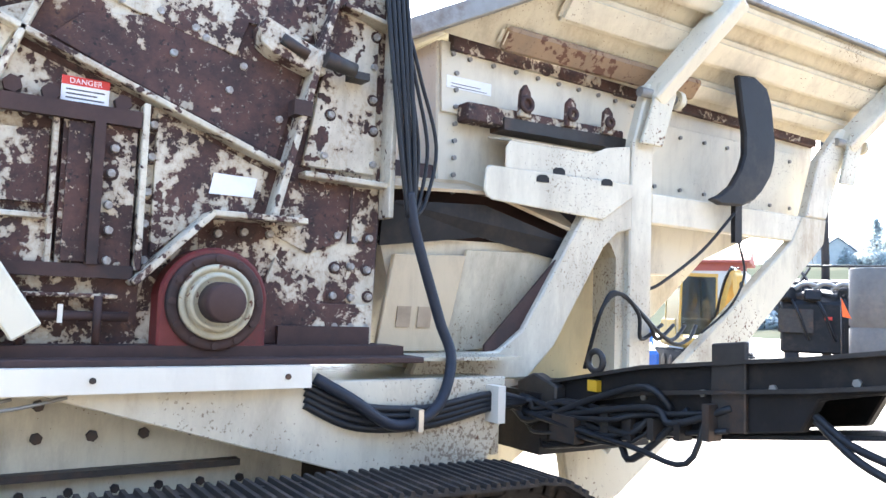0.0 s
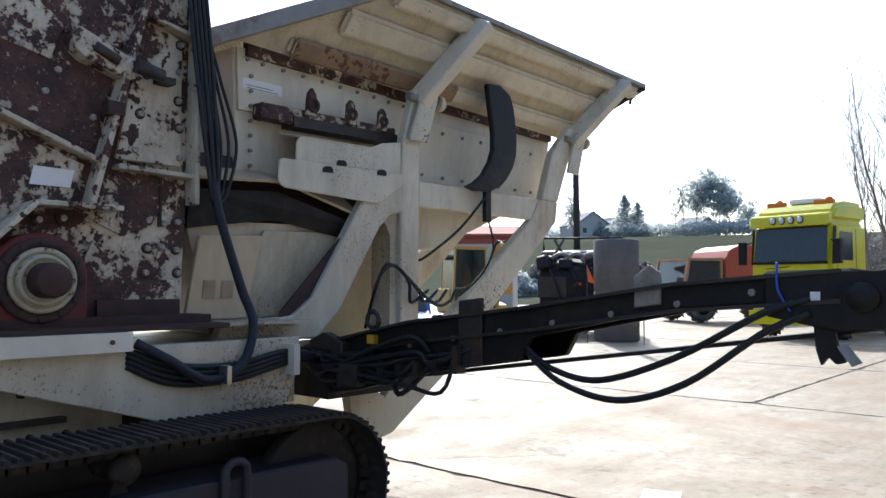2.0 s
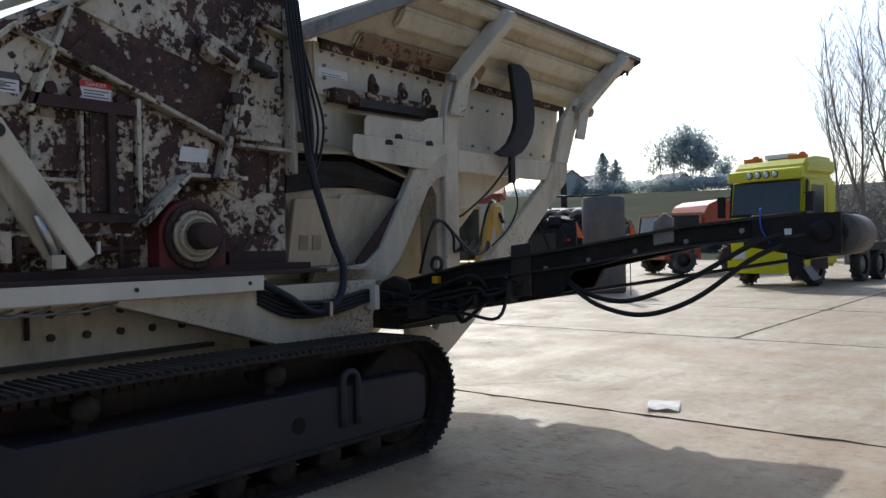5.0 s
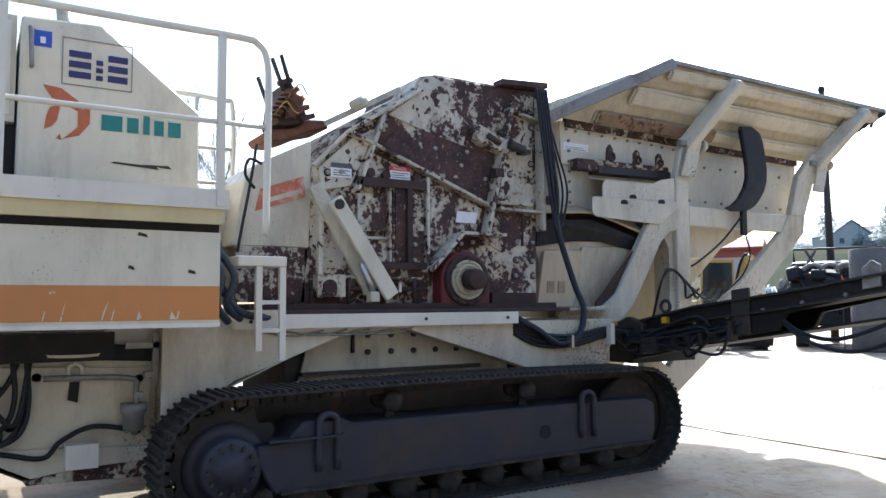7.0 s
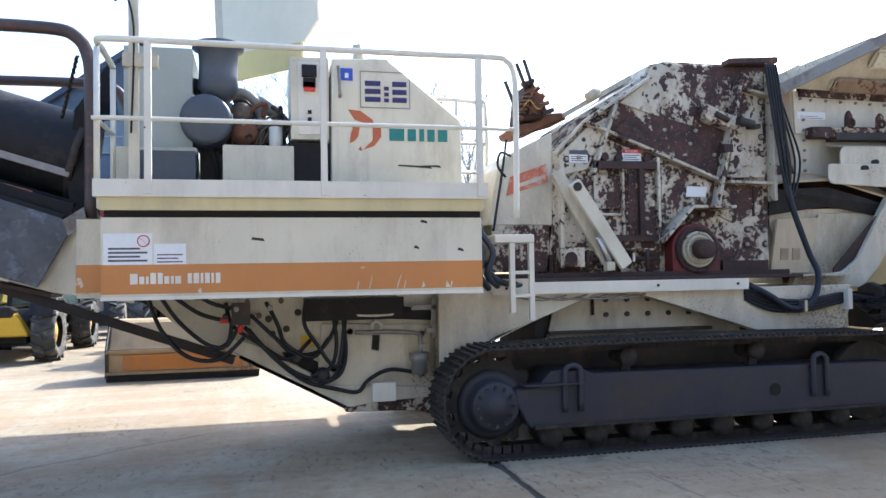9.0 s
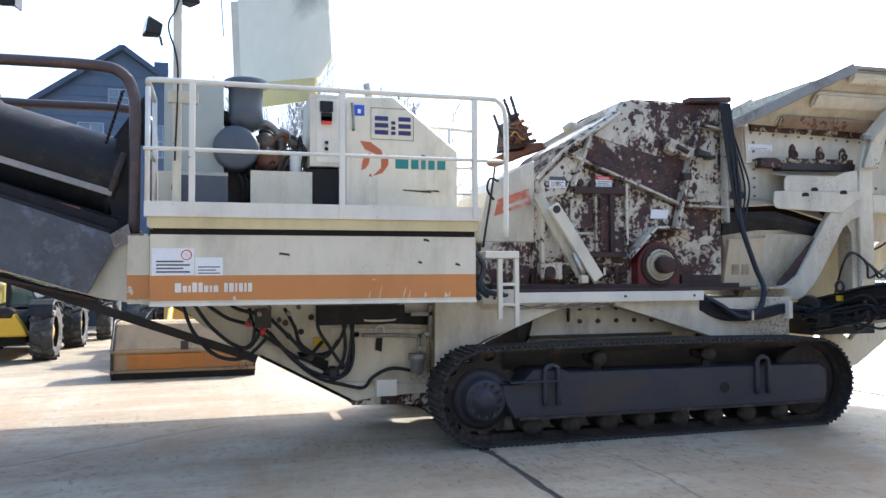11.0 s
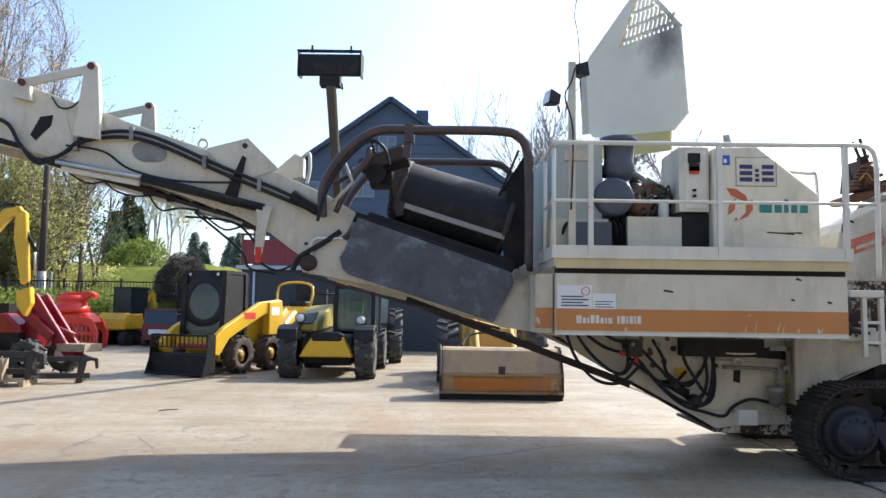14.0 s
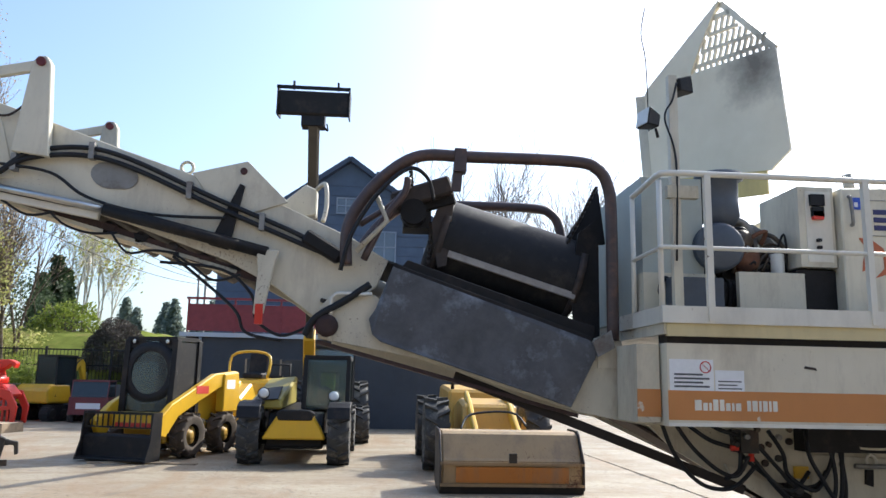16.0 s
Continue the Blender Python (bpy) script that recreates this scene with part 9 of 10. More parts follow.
part("ring", lathe(B(), [(0.62, 0), (0.66, 0.05), (0.66, 1.5), (0.63, 1.53), (0.63, 1.56), (0.66, 1.6), (0.66, 3.08), (0.62, 3.12), (0.02, 3.12)], "z", (0, 0, 0), 32), plain("old_concrete", (0.14, 0.13, 0.12), 0.9, 0.3, 4, spots=(0.16, 0.14, 0.12)), ring)
ring.matrix_basis = pose(22.14, 8.08, 0, 0, 0, 0) @ Matrix.Diagonal((1.05, 1.05, 1.0, 1))
pipe = thing("rusty_pipe", "rust-brown steel casing pipe standing upright", "pipe")
part("casing", lathe(B(), [(0.32, 0), (0.34, 0.02), (0.34, 3.2), (0.3, 3.22), (0.02, 3.22)], "z", (0, 0, 0), 26), OXIDE, pipe)
put(pipe, 22.2, -0.95)
for x, y in ((20.6, 8.2), (21.2, 6.7), (18.16, -0.89)):
    fl = thing("warning_flag", "small orange warning flag on a thin pole", "flag", "warning flags")
    part("pole", cyl(B(), (0, 0, 0), (0, 0, 2.2), 0.012, n=6), BARE, fl)
    part("cloth", slab(B(), [(0, 0, 2.18), (0.02, -0.02, 1.72), (0.02, -0.2, 1.68)], 0.012), paint("signal_orange", (0.8, 0.12, 0.02), 0.05), fl)
    fl.matrix_basis = Matrix.Translation((x, y, 0)) @ Matrix.Diagonal((1.25, 1.25, 1.05 if y > 0 else 0.64, 1))


def dump_truck():
    t = thing("dump_truck", "small orange dump truck with a dark glazed cab", "dump truck")
    cab(t, -0.95, 0.95, 0, 1.25, 1.0, 2.0, paint("faded_cream_orange_paint", (0.42, 0.2, 0.1), 0.2, dirty=0.5), 0.15, SMOKED, 0.09)
    part("nose", box(B(), -0.95, 0.95, -0.05, 1.25, 0.5, 1.0), ORANGE_RED, t, "", 0.05)
    part("tipper", prism_x(B(), [(1.34, 1.0), (1.34, 2.0), (1.5, 2.28), (1.85, 2.42), (2.5, 2.4), (3.1, 2.15), (3.4, 1.7), (3.5, 1.0)], -1.1, 1.1), ORANGE_RED, t, "orange tipper body", 0.04)
    for s in (-1, 1):
        for y in (0.6, 3.6):
            wheel(t, s * 0.9, y, 0.48, 0.32, BARE, TYRE, 12, 0.5, s, True)
    return t


dt = dump_truck()
dt.matrix_basis = pose(35.5, 12.5, 0, 0, 0, -127) @ Matrix.Scale(1.5, 4)
ex = excavator(YELLOW_DUSTY, YELLOW_DUSTY, 0.6, "yellow compact excavator with a dark cab beyond the hopper")
ex.matrix_basis = pose(20.2, 12.2, 0, 0, 0, -120) @ Matrix.Scale(1.25, 4)
car = thing("car", "blue parked car with pale windows", "car")
part("body", prism_x(B(), [(0, 0.3), (0, 0.75), (0.9, 0.9), (1.4, 1.35), (2.9, 1.4), (3.8, 0.95), (4.2, 0.9), (4.25, 0.35)], -0.85, 0.85), paint("blue_car_paint", (0.03, 0.12, 0.4), 0.05, 0.2, dirty=0.1), car, "", 0.08)
part("windscreen", slab(B(), [(-0.72, 0.92, 0.94), (0.72, 0.92, 0.94), (0.68, 1.37, 1.36), (-0.68, 1.37, 1.36)], 0.02), DARK_GLASS, car)
for s in (-1, 1):
    part("side_window", prism_x(B(), [(1.2, 0.98), (3.4, 1.0), (2.9, 1.32), (1.5, 1.3)], s * 0.85 - 0.012, s * 0.85 + 0.012), DARK_GLASS, car)
    for y in (0.8, 3.4):
        wheel(car, s * 0.78, y, 0.31, 0.2, GALV, TYRE, 8, 0.6, s)
put(car, 16.2, 11.4, 0, -40)


# ---- buildings ----
SLATE = plain("dark_slate", (0.04, 0.056, 0.09), 0.5, 0.35, 1.6, spots=(0.06, 0.08, 0.12))
SLATE_WALL = plain("slate_cladding", (0.062, 0.09, 0.14), 0.55, 0.25, 2.2)
GREY_WALL = plain("dark_grey_render", (0.055, 0.06, 0.07), 0.85, 0.3, 1.2)
RAIL_RED = plain("red_brown_railing", (0.24, 0.035, 0.04), 0.6, 0.3, 4)
FRAME_W = plain("white_window_frame", (0.45, 0.48, 0.52), 0.5, 0.1, 6)


FRAME_DIM = plain("grey_blue_window_frame", (0.2, 0.23, 0.28), 0.5, 0.1, 6)


def window(parent, x0, x1, z0, z1, y, cols=2, rows=2):
    w = part("window", box(B(), x0, x1, y - 0.03, y, z0, z1), plain("dim_pane", (0.12, 0.15, 0.19), 0.1, 0.3, 1.5, bump=0), parent, "paned window")
    t = 0.06
    for k in range(cols + 1):
        x = x0 + (x1 - x0) * k / cols
        part("window_frame", box(B(), x - t / 2, x + t / 2, y - 0.07, y - 0.03, z0 - t / 2, z1 + t / 2), FRAME_DIM, w)
    for k in range(rows + 1):
        z = z0 + (z1 - z0) * k / rows
        part("window_frame", box(B(), x0, x1, y - 0.065, y - 0.03, z - t / 2, z + t / 2), FRAME_DIM, w)
    return w


def slate_house():
    h = thing("house", "tall dark slate-clad house with a steep gable and paned windows", "house")
    wall = part("wall", prism(B(), [(-12.2, 0), (-0.9, 0), (-0.9, 7.4), (-6.55, 11.55), (-12.2, 7.4)], 28.6, 28.9), SLATE_WALL, h, "slate-clad gable wall")
    part("wall", box(B(), -12.2, -11.9, 28.9, 40, 0, 7.4), SLATE_WALL, h)
    part("wall", box(B(), -1.2, -0.9, 28.9, 40, 0, 7.0), SLATE_WALL, h)
    for s, xe in ((-1, -12.7), (1, -0.4)):
        slope = part("roof", slab(B(), [(-6.55, 28.3, 11.7), (xe, 28.3, 7.3), (xe, 40.2, 7.3), (-6.55, 40.2, 11.7)], 0.18 * (-s)), SLATE, h, "slate roof slope")
        part("verge_board", bar(B(), (-6.55, 28.28, 11.62), (xe, 28.28, 7.22), 0.05, 0.2), SLATE, slope)
        for k in range(1, 16):
            f = k / 16
            x, z = -6.55 + (xe + 6.55) * f, 11.7 - 4.4 * f
            part("slate_course", bar(B(), (x, 28.3, z + 0.02), (x, 40.2, z + 0.02), 0.05, 0.03), SLATE, slope)
    part("chimney", box(B(), -5.4, -4.8, 30, 30.6, 9.8, 11.5), SLATE_WALL, h, "", 0.03)
    for k in range(1, 24):
        z = 0.45 * k
        half = 5.65 if z < 7.4 else 5.65 * (11.55 - z) / 4.15
        part("cladding_joint", box(B(), -6.55 - half + 0.05, -6.55 + half - 0.05, 28.585, 28.6, z, z + 0.02), SLATE, wall)
    for x in (-10.4, -7.8, -4.9, -2.6):
        window(h, x - 0.5, x + 0.5, 6.9, 8.3 if x in (-7.8, -4.9) else 7.6, 28.6)
    window(h, -7.1, -6.3, 9.1, 9.8, 28.6)
    for x in (-10, -6.6, -3.2):
        window(h, x - 0.55, x + 0.55, 3.2, 4.8, 28.6)
    return h


slate_house()


def terrace():
    t = thing("terrace_building", "low dark grey building with a red-railed roof terrace", "building")
    part("wall", box(B(), -11.7, -0.5, 22.0, 22.3, 0, 3.05), GREY_WALL, t, "dark grey wall")
    part("wall", box(B(), -11.7, -11.4, 22.3, 28, 0, 3.05), GREY_WALL, t)
    part("cap", box(B(), -11.9, -0.4, 21.85, 28, 3.05, 3.2), FRAME_W, t, "pale roof edge", 0.02)
    part("downpipe", cyl(B(), (-11.2, 21.95, 0), (-11.2, 21.95, 3.05), 0.05, n=10), FRAME_W, t)
    for k in range(5):
        x = -11.7 + k * 1.6
        part("railing_post", box(B(), x, x + 0.06, 21.95, 22.01, 3.2, 4.42), RAIL_RED, t)
        if k < 4:
            part("railing_panel", box(B(), x + 0.06, x + 1.6, 21.97, 22.0, 3.26, 4.2), RAIL_RED, t, "red-brown railing panel")
    part("handrail", box(B(), -11.75, -5.2, 21.94, 22.02, 4.36, 4.44), RAIL_RED, t)
    door = part("door", box(B(), -9.6, -7.2, 21.97, 22.0, 0, 2.3), plain("door_glass", (0.05, 0.055, 0.06), 0.15, 0.2, 2), t, "wide glazed door")
    for x in (-9.6, -8.4, -7.24):
        part("door_frame", box(B(), x, x + 0.06, 21.93, 21.97, 0, 2.32), WOOD, door)
    return t


terrace()
grn = thing("greenhouse", "grey pitched shed roof seen past the terrace", "shed")
part("wall", prism(B(), [(-15.5, 0), (-12.6, 0), (-12.6, 3.4), (-14.0, 3.0), (-15.5, 2.2)], 30, 34), GREY_WALL, grn, "", 0.02)
part("roof", slab(B(), [(-15.8, 29.8, 2.2), (-12.4, 29.8, 3.6), (-12.4, 34.2, 3.6), (-15.8, 34.2, 2.2)], 0.1), GALV, grn)


def hill_height(x, y):
    d = math.hypot(x, y)
    t = max(0.0, min(1.0, (d - 55) / 135))
    return -0.3 + 13.6 * t * t * (3 - 2 * t) + max(0, d - 190) * 0.02 + 0.8 * t * noise.noise((x * 0.02, y * 0.02, 3))


def far_house(x, y, w, d, h, turn, wallc, roofc):
    t = thing("far_house", "distant house with a pitched roof among trees", "house", "distant houses")
    part("wall", prism(B(), [(-w / 2, 0), (w / 2, 0), (w / 2, h), (0, h + w * 0.34), (-w / 2, h)], -d / 2, d / 2), wallc, t)
    for s in (-1, 1):
        part("roof", slab(B(), [(0, -d / 2 - 0.3, h + w * 0.36), (s * (w / 2 + 0.3), -d / 2 - 0.3, h - 0.1), (s * (w / 2 + 0.3), d / 2 + 0.3, h - 0.1), (0, d / 2 + 0.3, h + w * 0.36)], -0.2 * s), roofc, t)
    for k in (-1, 1):
        part("window", box(B(), k * w / 4 - 0.5, k * w / 4 + 0.5, -d / 2 - 0.04, -d / 2, h * 0.4, h * 0.75), DARK_GLASS, t)
    return put(t, x, y, hill_height(x, y) - 0.3, turn)


ROOF_GREY = plain("far_grey_roof", (0.16, 0.17, 0.2), 0.8, 0.2, 1)
ROOF_RED = plain("far_red_roof", (0.3, 0.08, 0.06), 0.8, 0.2, 1)
WALL_PALE = plain("far_pale_wall", (0.5, 0.48, 0.44), 0.9, 0.15, 1)
def far_spot(turn, dist):
    return 0.07 + dist * math.cos(radians(turn)), -3.66 + dist * math.sin(radians(turn))


for k, (turn, w, d, h, face) in enumerate(((30.6, 9, 8, 3.2, 60), (28.9, 8, 7, 2.6, 85), (22.9, 9, 8, 2.4, 70))):
    hx_, hy_ = far_spot(turn, 186 + 4 * k)
    far_house(hx_, hy_, w, d, h, face - 90, WALL_PALE, ROOF_GREY)
shed = thing("shed", "low pale corrugated shed with a red fascia", "shed")
part("wall", box(B(), -1.8, 1.8, -2, 2, 0, 3.9), WALL_PALE, shed, "pale corrugated wall")
part("fascia", box(B(), -1.85, 1.85, -2.05, -2.0, 3.9, 4.3), ROOF_RED, shed, "red fascia")
part("roof", prism_x(B(), [(-2.3, 4.3), (-2.3, 4.42), (0, 5.0), (2.3, 4.42), (2.3, 4.3)], -2.0, 2.0), ROOF_RED, shed, "red sheet roof")
for k in range(18):
    part("panel_rib", box(B(), -1.75 + 0.2 * k, -1.67 + 0.2 * k, -2.03, -2.0, 0, 3.9), WALL_PALE, shed)
put(shed, 34.3, 22.9, 0, -58)


# ---- land and plants ----
def terrain(name, label, x0, x1, y0, y1, n, m, height, mat, category):
    verts, faces = [], []
    for i in range(n + 1):
        for j in range(m + 1):
            x, y = x0 + (x1 - x0) * i / n, y0 + (y1 - y0) * j / m
            verts.append((x, y, height(x, y)))
    for i in range(n):
        for j in range(m):
            a = i * (m + 1) + j
            faces.append((a, a + m + 1, a + m + 2, a + 1))
    me = bpy.data.meshes.new(name)
    me.from_pydata(verts, [], faces)
    me.materials.append(mat)
    for p in me.polygons:
        p.use_smooth = True
    return tagged(new(name, me), label, category, kind="structure")


def bank_height(x, y):
    rise = max(0.0, min(1.0, (y - 26.5) / 14))
    side = max(0.0, min(1.0, (-13.0 - x) / 5))
    return -0.02 + rise * rise * (3 - 2 * rise) * 4.2 * side + 0.25 * side * rise * noise.noise((x * 0.3, y * 0.3, 0)) + max(0, y - 45) * 0.03


terrain("grass_bank", "sunlit grass bank rising behind the fence", -90, -12, 25, 125, 60, 70, bank_height, GRASS, "bank")


terrain("far_slope", "hazy field rising to the houses", 45, 330, -60, 220, 50, 50, hill_height, FIELD, "field")


class Limbs:
    """Gathers tapering branches and small leaves into two plain meshes."""

    def __init__(self, seed, kids=2):
        self.r, self.kids = random.Random(seed), kids
        self.v, self.f, self.lv, self.lf, self.tips = [], [], [], [], []

    def limb(self, p, q, ra, rb, n=5):
        d = (q - p).normalized()
        s = d.orthogonal().normalized()
        u = d.cross(s)
        b = len(self.v)
        for c, r in ((p, ra), (q, rb)):
            for k in range(n):
                a = 2 * math.pi * k / n
                self.v.append(c + (s * math.cos(a) + u * math.sin(a)) * r)
        for k in range(n):
            self.f.append((b + k, b + (k + 1) % n, b + n + (k + 1) % n, b + n + k))

    def grow(self, p, d, length, r, depth, spread, lift, steps=4, least=0.006):
        for k in range(steps):
            d = (d + Vector((self.r.gauss(0, 0.09), self.r.gauss(0, 0.09), self.r.gauss(0, 0.05) + lift))).normalized()
            q = p + d * (length / steps)
            r2 = max(least, r * (1 - 0.55 / steps))
            self.limb(p, q, r, r2, 6 if depth > 2 else (4 if depth > 1 else 3))
            p, r = q, r2
            if depth > 0 and k >= (1 if depth > 2 else 0):
                for _ in range(self.kids):
                    side = Vector((self.r.gauss(0, 1), self.r.gauss(0, 1), self.r.gauss(0, 0.4))).normalized()
                    self.grow(p, (d + side * spread).normalized(), length * self.r.uniform(0.42, 0.66), r * 0.55, depth - 1, spread, lift, max(2, steps - 1), least)
        if depth <= 1:
            self.tips.append(p)

    def leaf(self, c, size):
        a = Vector((self.r.gauss(0, 1), self.r.gauss(0, 1), self.r.gauss(0, 1))).normalized()
        b = a.orthogonal().normalized()
        n = a.cross(b)
        k = len(self.lv)
        self.lv += [c - b * size, c + n * size * 0.6, c + b * size, c - n * size * 0.6]
        self.lf.append((k, k + 1, k + 2, k + 3))

    def crown(self, per, spread, size):
        for t in self.tips:
            for _ in range(per):
                self.leaf(t + Vector((self.r.gauss(0, spread), self.r.gauss(0, spread), self.r.gauss(0, spread))), size * self.r.uniform(0.6, 1.3))

    def make(self, name, label, bark, leaf, x, y, z=0.0):
        t = thing(name, label, "tree")
        for nm, v, f, m in (("trunk", self.v, self.f, bark), ("crown", self.lv, self.lf, leaf)):
            if f:
                me = bpy.data.meshes.new(nm)
                me.from_pydata(v, [], f)
                me.materials.append(m)
                o = new(nm, me)
                o.parent = t
        return put(t, x, y, z)


BARK = plain("grey_brown_bark", (0.13, 0.1, 0.075), 0.9, 0.4, 6)
# Haze of distance is mixed into this paler bark colour.
BARK_HAZED = plain("hazy_bark", (0.24, 0.2, 0.17), 0.9, 0.3, 6)
BIRCH = plain("birch_bark", (0.6, 0.55, 0.48), 0.8, 0.2, 5, spots=(0.12, 0.1, 0.09))


def leafy(name, a, b, through_=0.4):
    """Thin leaves that let some light through."""
    n = Nodes(name)
    info = n.t.nodes.new("ShaderNodeNewGeometry")
    col = n.mix(n.ramp(info.outputs["Random Per Island"], 0.0, 1.0), a, b)
    n.finish(col, 0.7)
    thin = n.t.nodes.new("ShaderNodeBsdfTranslucent")
    n.link(col, thin.inputs["Color"])
    both = n.t.nodes.new("ShaderNodeMixShader")
    both.inputs[0].default_value = through_
    n.link(n.b.outputs[0], both.inputs[1])
    n.link(thin.outputs[0], both.inputs[2])
    n.link(both.outputs[0], n.t.nodes["Material Output"].inputs["Surface"])
    return n.mat


LEAF_SPRING = leafy("spring_leaves", (0.3, 0.32, 0.08), (0.5, 0.48, 0.18), 0.5)
LEAF_BUD = leafy("brown_buds", (0.38, 0.29, 0.18), (0.5, 0.4, 0.27))
LEAF_FIR = leafy("fir_needles", (0.035, 0.06, 0.03), (0.085, 0.12, 0.055), 0.5)
# Pale bluish leaf colour with the distance haze painted in.
LEAF_HAZED = leafy("haze_paled_leaves", (0.5, 0.55, 0.55), (0.58, 0.62, 0.62), 0.75)
LEAF_HEDGE = leafy("hedge_leaves", (0.12, 0.17, 0.025), (0.28, 0.33, 0.06), 0.5)
LEAF_DARK = leafy("dark_bush_twigs", (0.06, 0.052, 0.045), (0.13, 0.11, 0.09))
# Fir needles paled towards grey to imitate haze.
LEAF_HAZED_FIR = leafy("haze_paled_fir_needles", (0.17, 0.21, 0.18), (0.27, 0.31, 0.26), 0.55)


def bare_tree(x, y, h, seed, label, bark=None, z=0.0, depth=4, leaf=None, per=0, spread=0.35, stems=1, open_=0.42, size=0.075, kids=2, least=0.006):
    l = Limbs(seed, kids)
    for s in range(stems):
        p = Vector((l.r.uniform(-0.3, 0.3) * (stems > 1), l.r.uniform(-0.3, 0.3) * (stems > 1), 0))
        lean = Vector((l.r.gauss(0, 0.08), l.r.gauss(0, 0.08), 1)).normalized()
        l.limb(p - Vector((0, 0, 0.3)), p + lean * h * 0.12, h * 0.018, h * 0.015, 8)
        l.grow(p + lean * h * 0.12, lean, h * 0.8, h * 0.013, depth, open_, 0.06, 6, least)
    if leaf:
        l.crown(per, spread, size)
    return l.make("tree", label, bark or BARK, leaf or LEAF_BUD, x, y, z)


def conifer(x, y, h, seed, z=0.0, leaf=None, wide=0.2, fine=1.0):
    l = Limbs(seed)
    l.limb(Vector((0, 0, -0.3)), Vector((0, 0, h)), h * 0.014, 0.02, 7)
    k = 0.1
    while k < 0.99:
        zc = h * k
        reach = h * wide * (1 - k) ** 0.85 * l.r.uniform(0.75, 1.1) + 0.1
        for b in range(9):
            a = l.r.uniform(0, 6.28)
            d = Vector((math.cos(a), math.sin(a), -0.25))
            q = Vector((0, 0, zc)) + d * reach
            l.limb(Vector((0, 0, zc)), q, 0.03, 0.008, 3)
            for s in range(int(9 / fine)):
                f = (s + 1) / int(9 / fine)
                l.leaf(Vector((0, 0, zc)).lerp(q, f) + Vector((l.r.gauss(0, 0.12), l.r.gauss(0, 0.12), l.r.gauss(0, 0.1))), (0.16 + 0.1 * (1 - f) + 0.01 * h) * fine)
        k += 0.035
    return l.make("conifer", "dark green conifer beyond the yard", BARK, leaf or LEAF_FIR, x, y, z)


def bush(name, label, x0, x1, y0, y1, h, count, leaf, seed, size=0.06, dome=False, z=0.0, ragged=0.5):
    r = random.Random(seed)
    l = Limbs(seed)
    cx, cy = (x0 + x1) / 2, (y0 + y1) / 2
    for _ in range(count):
        if dome:
            d = Vector((r.gauss(0, 1), r.gauss(0, 1), abs(r.gauss(0, 1)))).normalized()
            d = d * (0.62 + 0.36 * r.random() ** 0.5 + ragged * noise.noise(d * 2.1 + Vector((seed, 0, 0))))
            p = Vector((d.x * (x1 - x0) / 2, d.y * (y1 - y0) / 2, d.z * h))
        else:
            p = Vector((r.uniform(x0 - cx, x1 - cx), r.uniform(y0 - cy, y1 - cy), h * (0.08 + 0.92 * r.random() ** 0.7) * (0.86 + 0.14 * math.sin(r.uniform(x0, x1) * 3))))
        l.leaf(p, size * r.uniform(0.6, 1.4))
    for _ in range(24):
        l.limb(Vector((r.uniform(x0 - cx, x1 - cx) * 0.6, r.uniform(y0 - cy, y1 - cy) * 0.6, -0.1)), Vector((r.uniform(x0 - cx, x1 - cx) * 0.8, r.uniform(y0 - cy, y1 - cy) * 0.8, h * 0.8)), 0.03, 0.01, 4)
    t = l.make(name, label, BARK, leaf, cx, cy, z)
    t["category"] = "bush"
    return t


# behind the fence
fence = thing("fence", "black steel railing fence along the yard's edge", "fence")
FX0, FX1, FY = -33.0, -11.8, 26.0
FZ = 1.3
bm = B()
box(bm, FX0, FX1, FY - 0.15, FY + 0.15, -0.01, FZ)
tagged(part("wall_east", bm, plain("old_grey_wall", (0.2, 0.19, 0.17), 0.9, 0.4, 2.5), None, "", 0.02), "low grey retaining wall under the fence", "wall", kind="structure")
x = FX0
while x < FX1:
    part("post", box(B(), x - 0.04, x + 0.04, FY - 0.04, FY + 0.04, FZ, FZ + 1.45), BLACK, fence)
    x += 2.5
for z in (FZ + 0.12, FZ + 0.7, FZ + 1.3):
    part("fence_rail", box(B(), FX0, FX1, FY - 0.02, FY + 0.02, z, z + 0.05), BLACK, fence)
first = None
x = FX0 + 0.14
while x < FX1:
    if first is None:
        first = part("picket", box(B(), -0.009, 0.009, -0.009, 0.009, FZ + 0.08, FZ + 1.36), BLACK, fence)
        first.matrix_basis = Matrix.Translation((x, FY, 0))
    else:
        again(first, Matrix.Translation((x, FY, 0)), fence)
    x += 0.14
bush("hedge", "clipped green hedge beside the yard", -26.5, -17.7, 23.5, 25.2, 2.3, 10000, LEAF_HEDGE, 5, 0.07)
bush("bush", "round dark leafless bush", -19.1, -16.0, 31, 34, 2.5, 14000, LEAF_DARK, 6, 0.05, True, 1.9, 0.14)
bush("bush", "low green shrubs on the bank", -34, -22, 33, 40, 2.0, 5000, LEAF_SPRING, 7, 0.09, False, 2.0)
pole = thing("utility_pole", "dark wooden utility pole with a grey base sleeve", "pole")
part("shaft", cyl(B(), (0, 0, 0), (0, 0, 10.5), 0.17, 0.13, 14), plain("creosoted_wood", (0.06, 0.04, 0.03), 0.85, 0.4, 5), pole)
part("sleeve", cyl(B(), (0, 0, 0), (0, 0, 3.0), 0.2, 0.2, 14), GALV, pole, "grey sleeve")
part("stay_post", bar(B(), (0.45, 0, 0), (0.42, 0, 3.0), 0.12, 0.12), GALV, pole)
put(pole, -22.3, 27.5, 0.1)
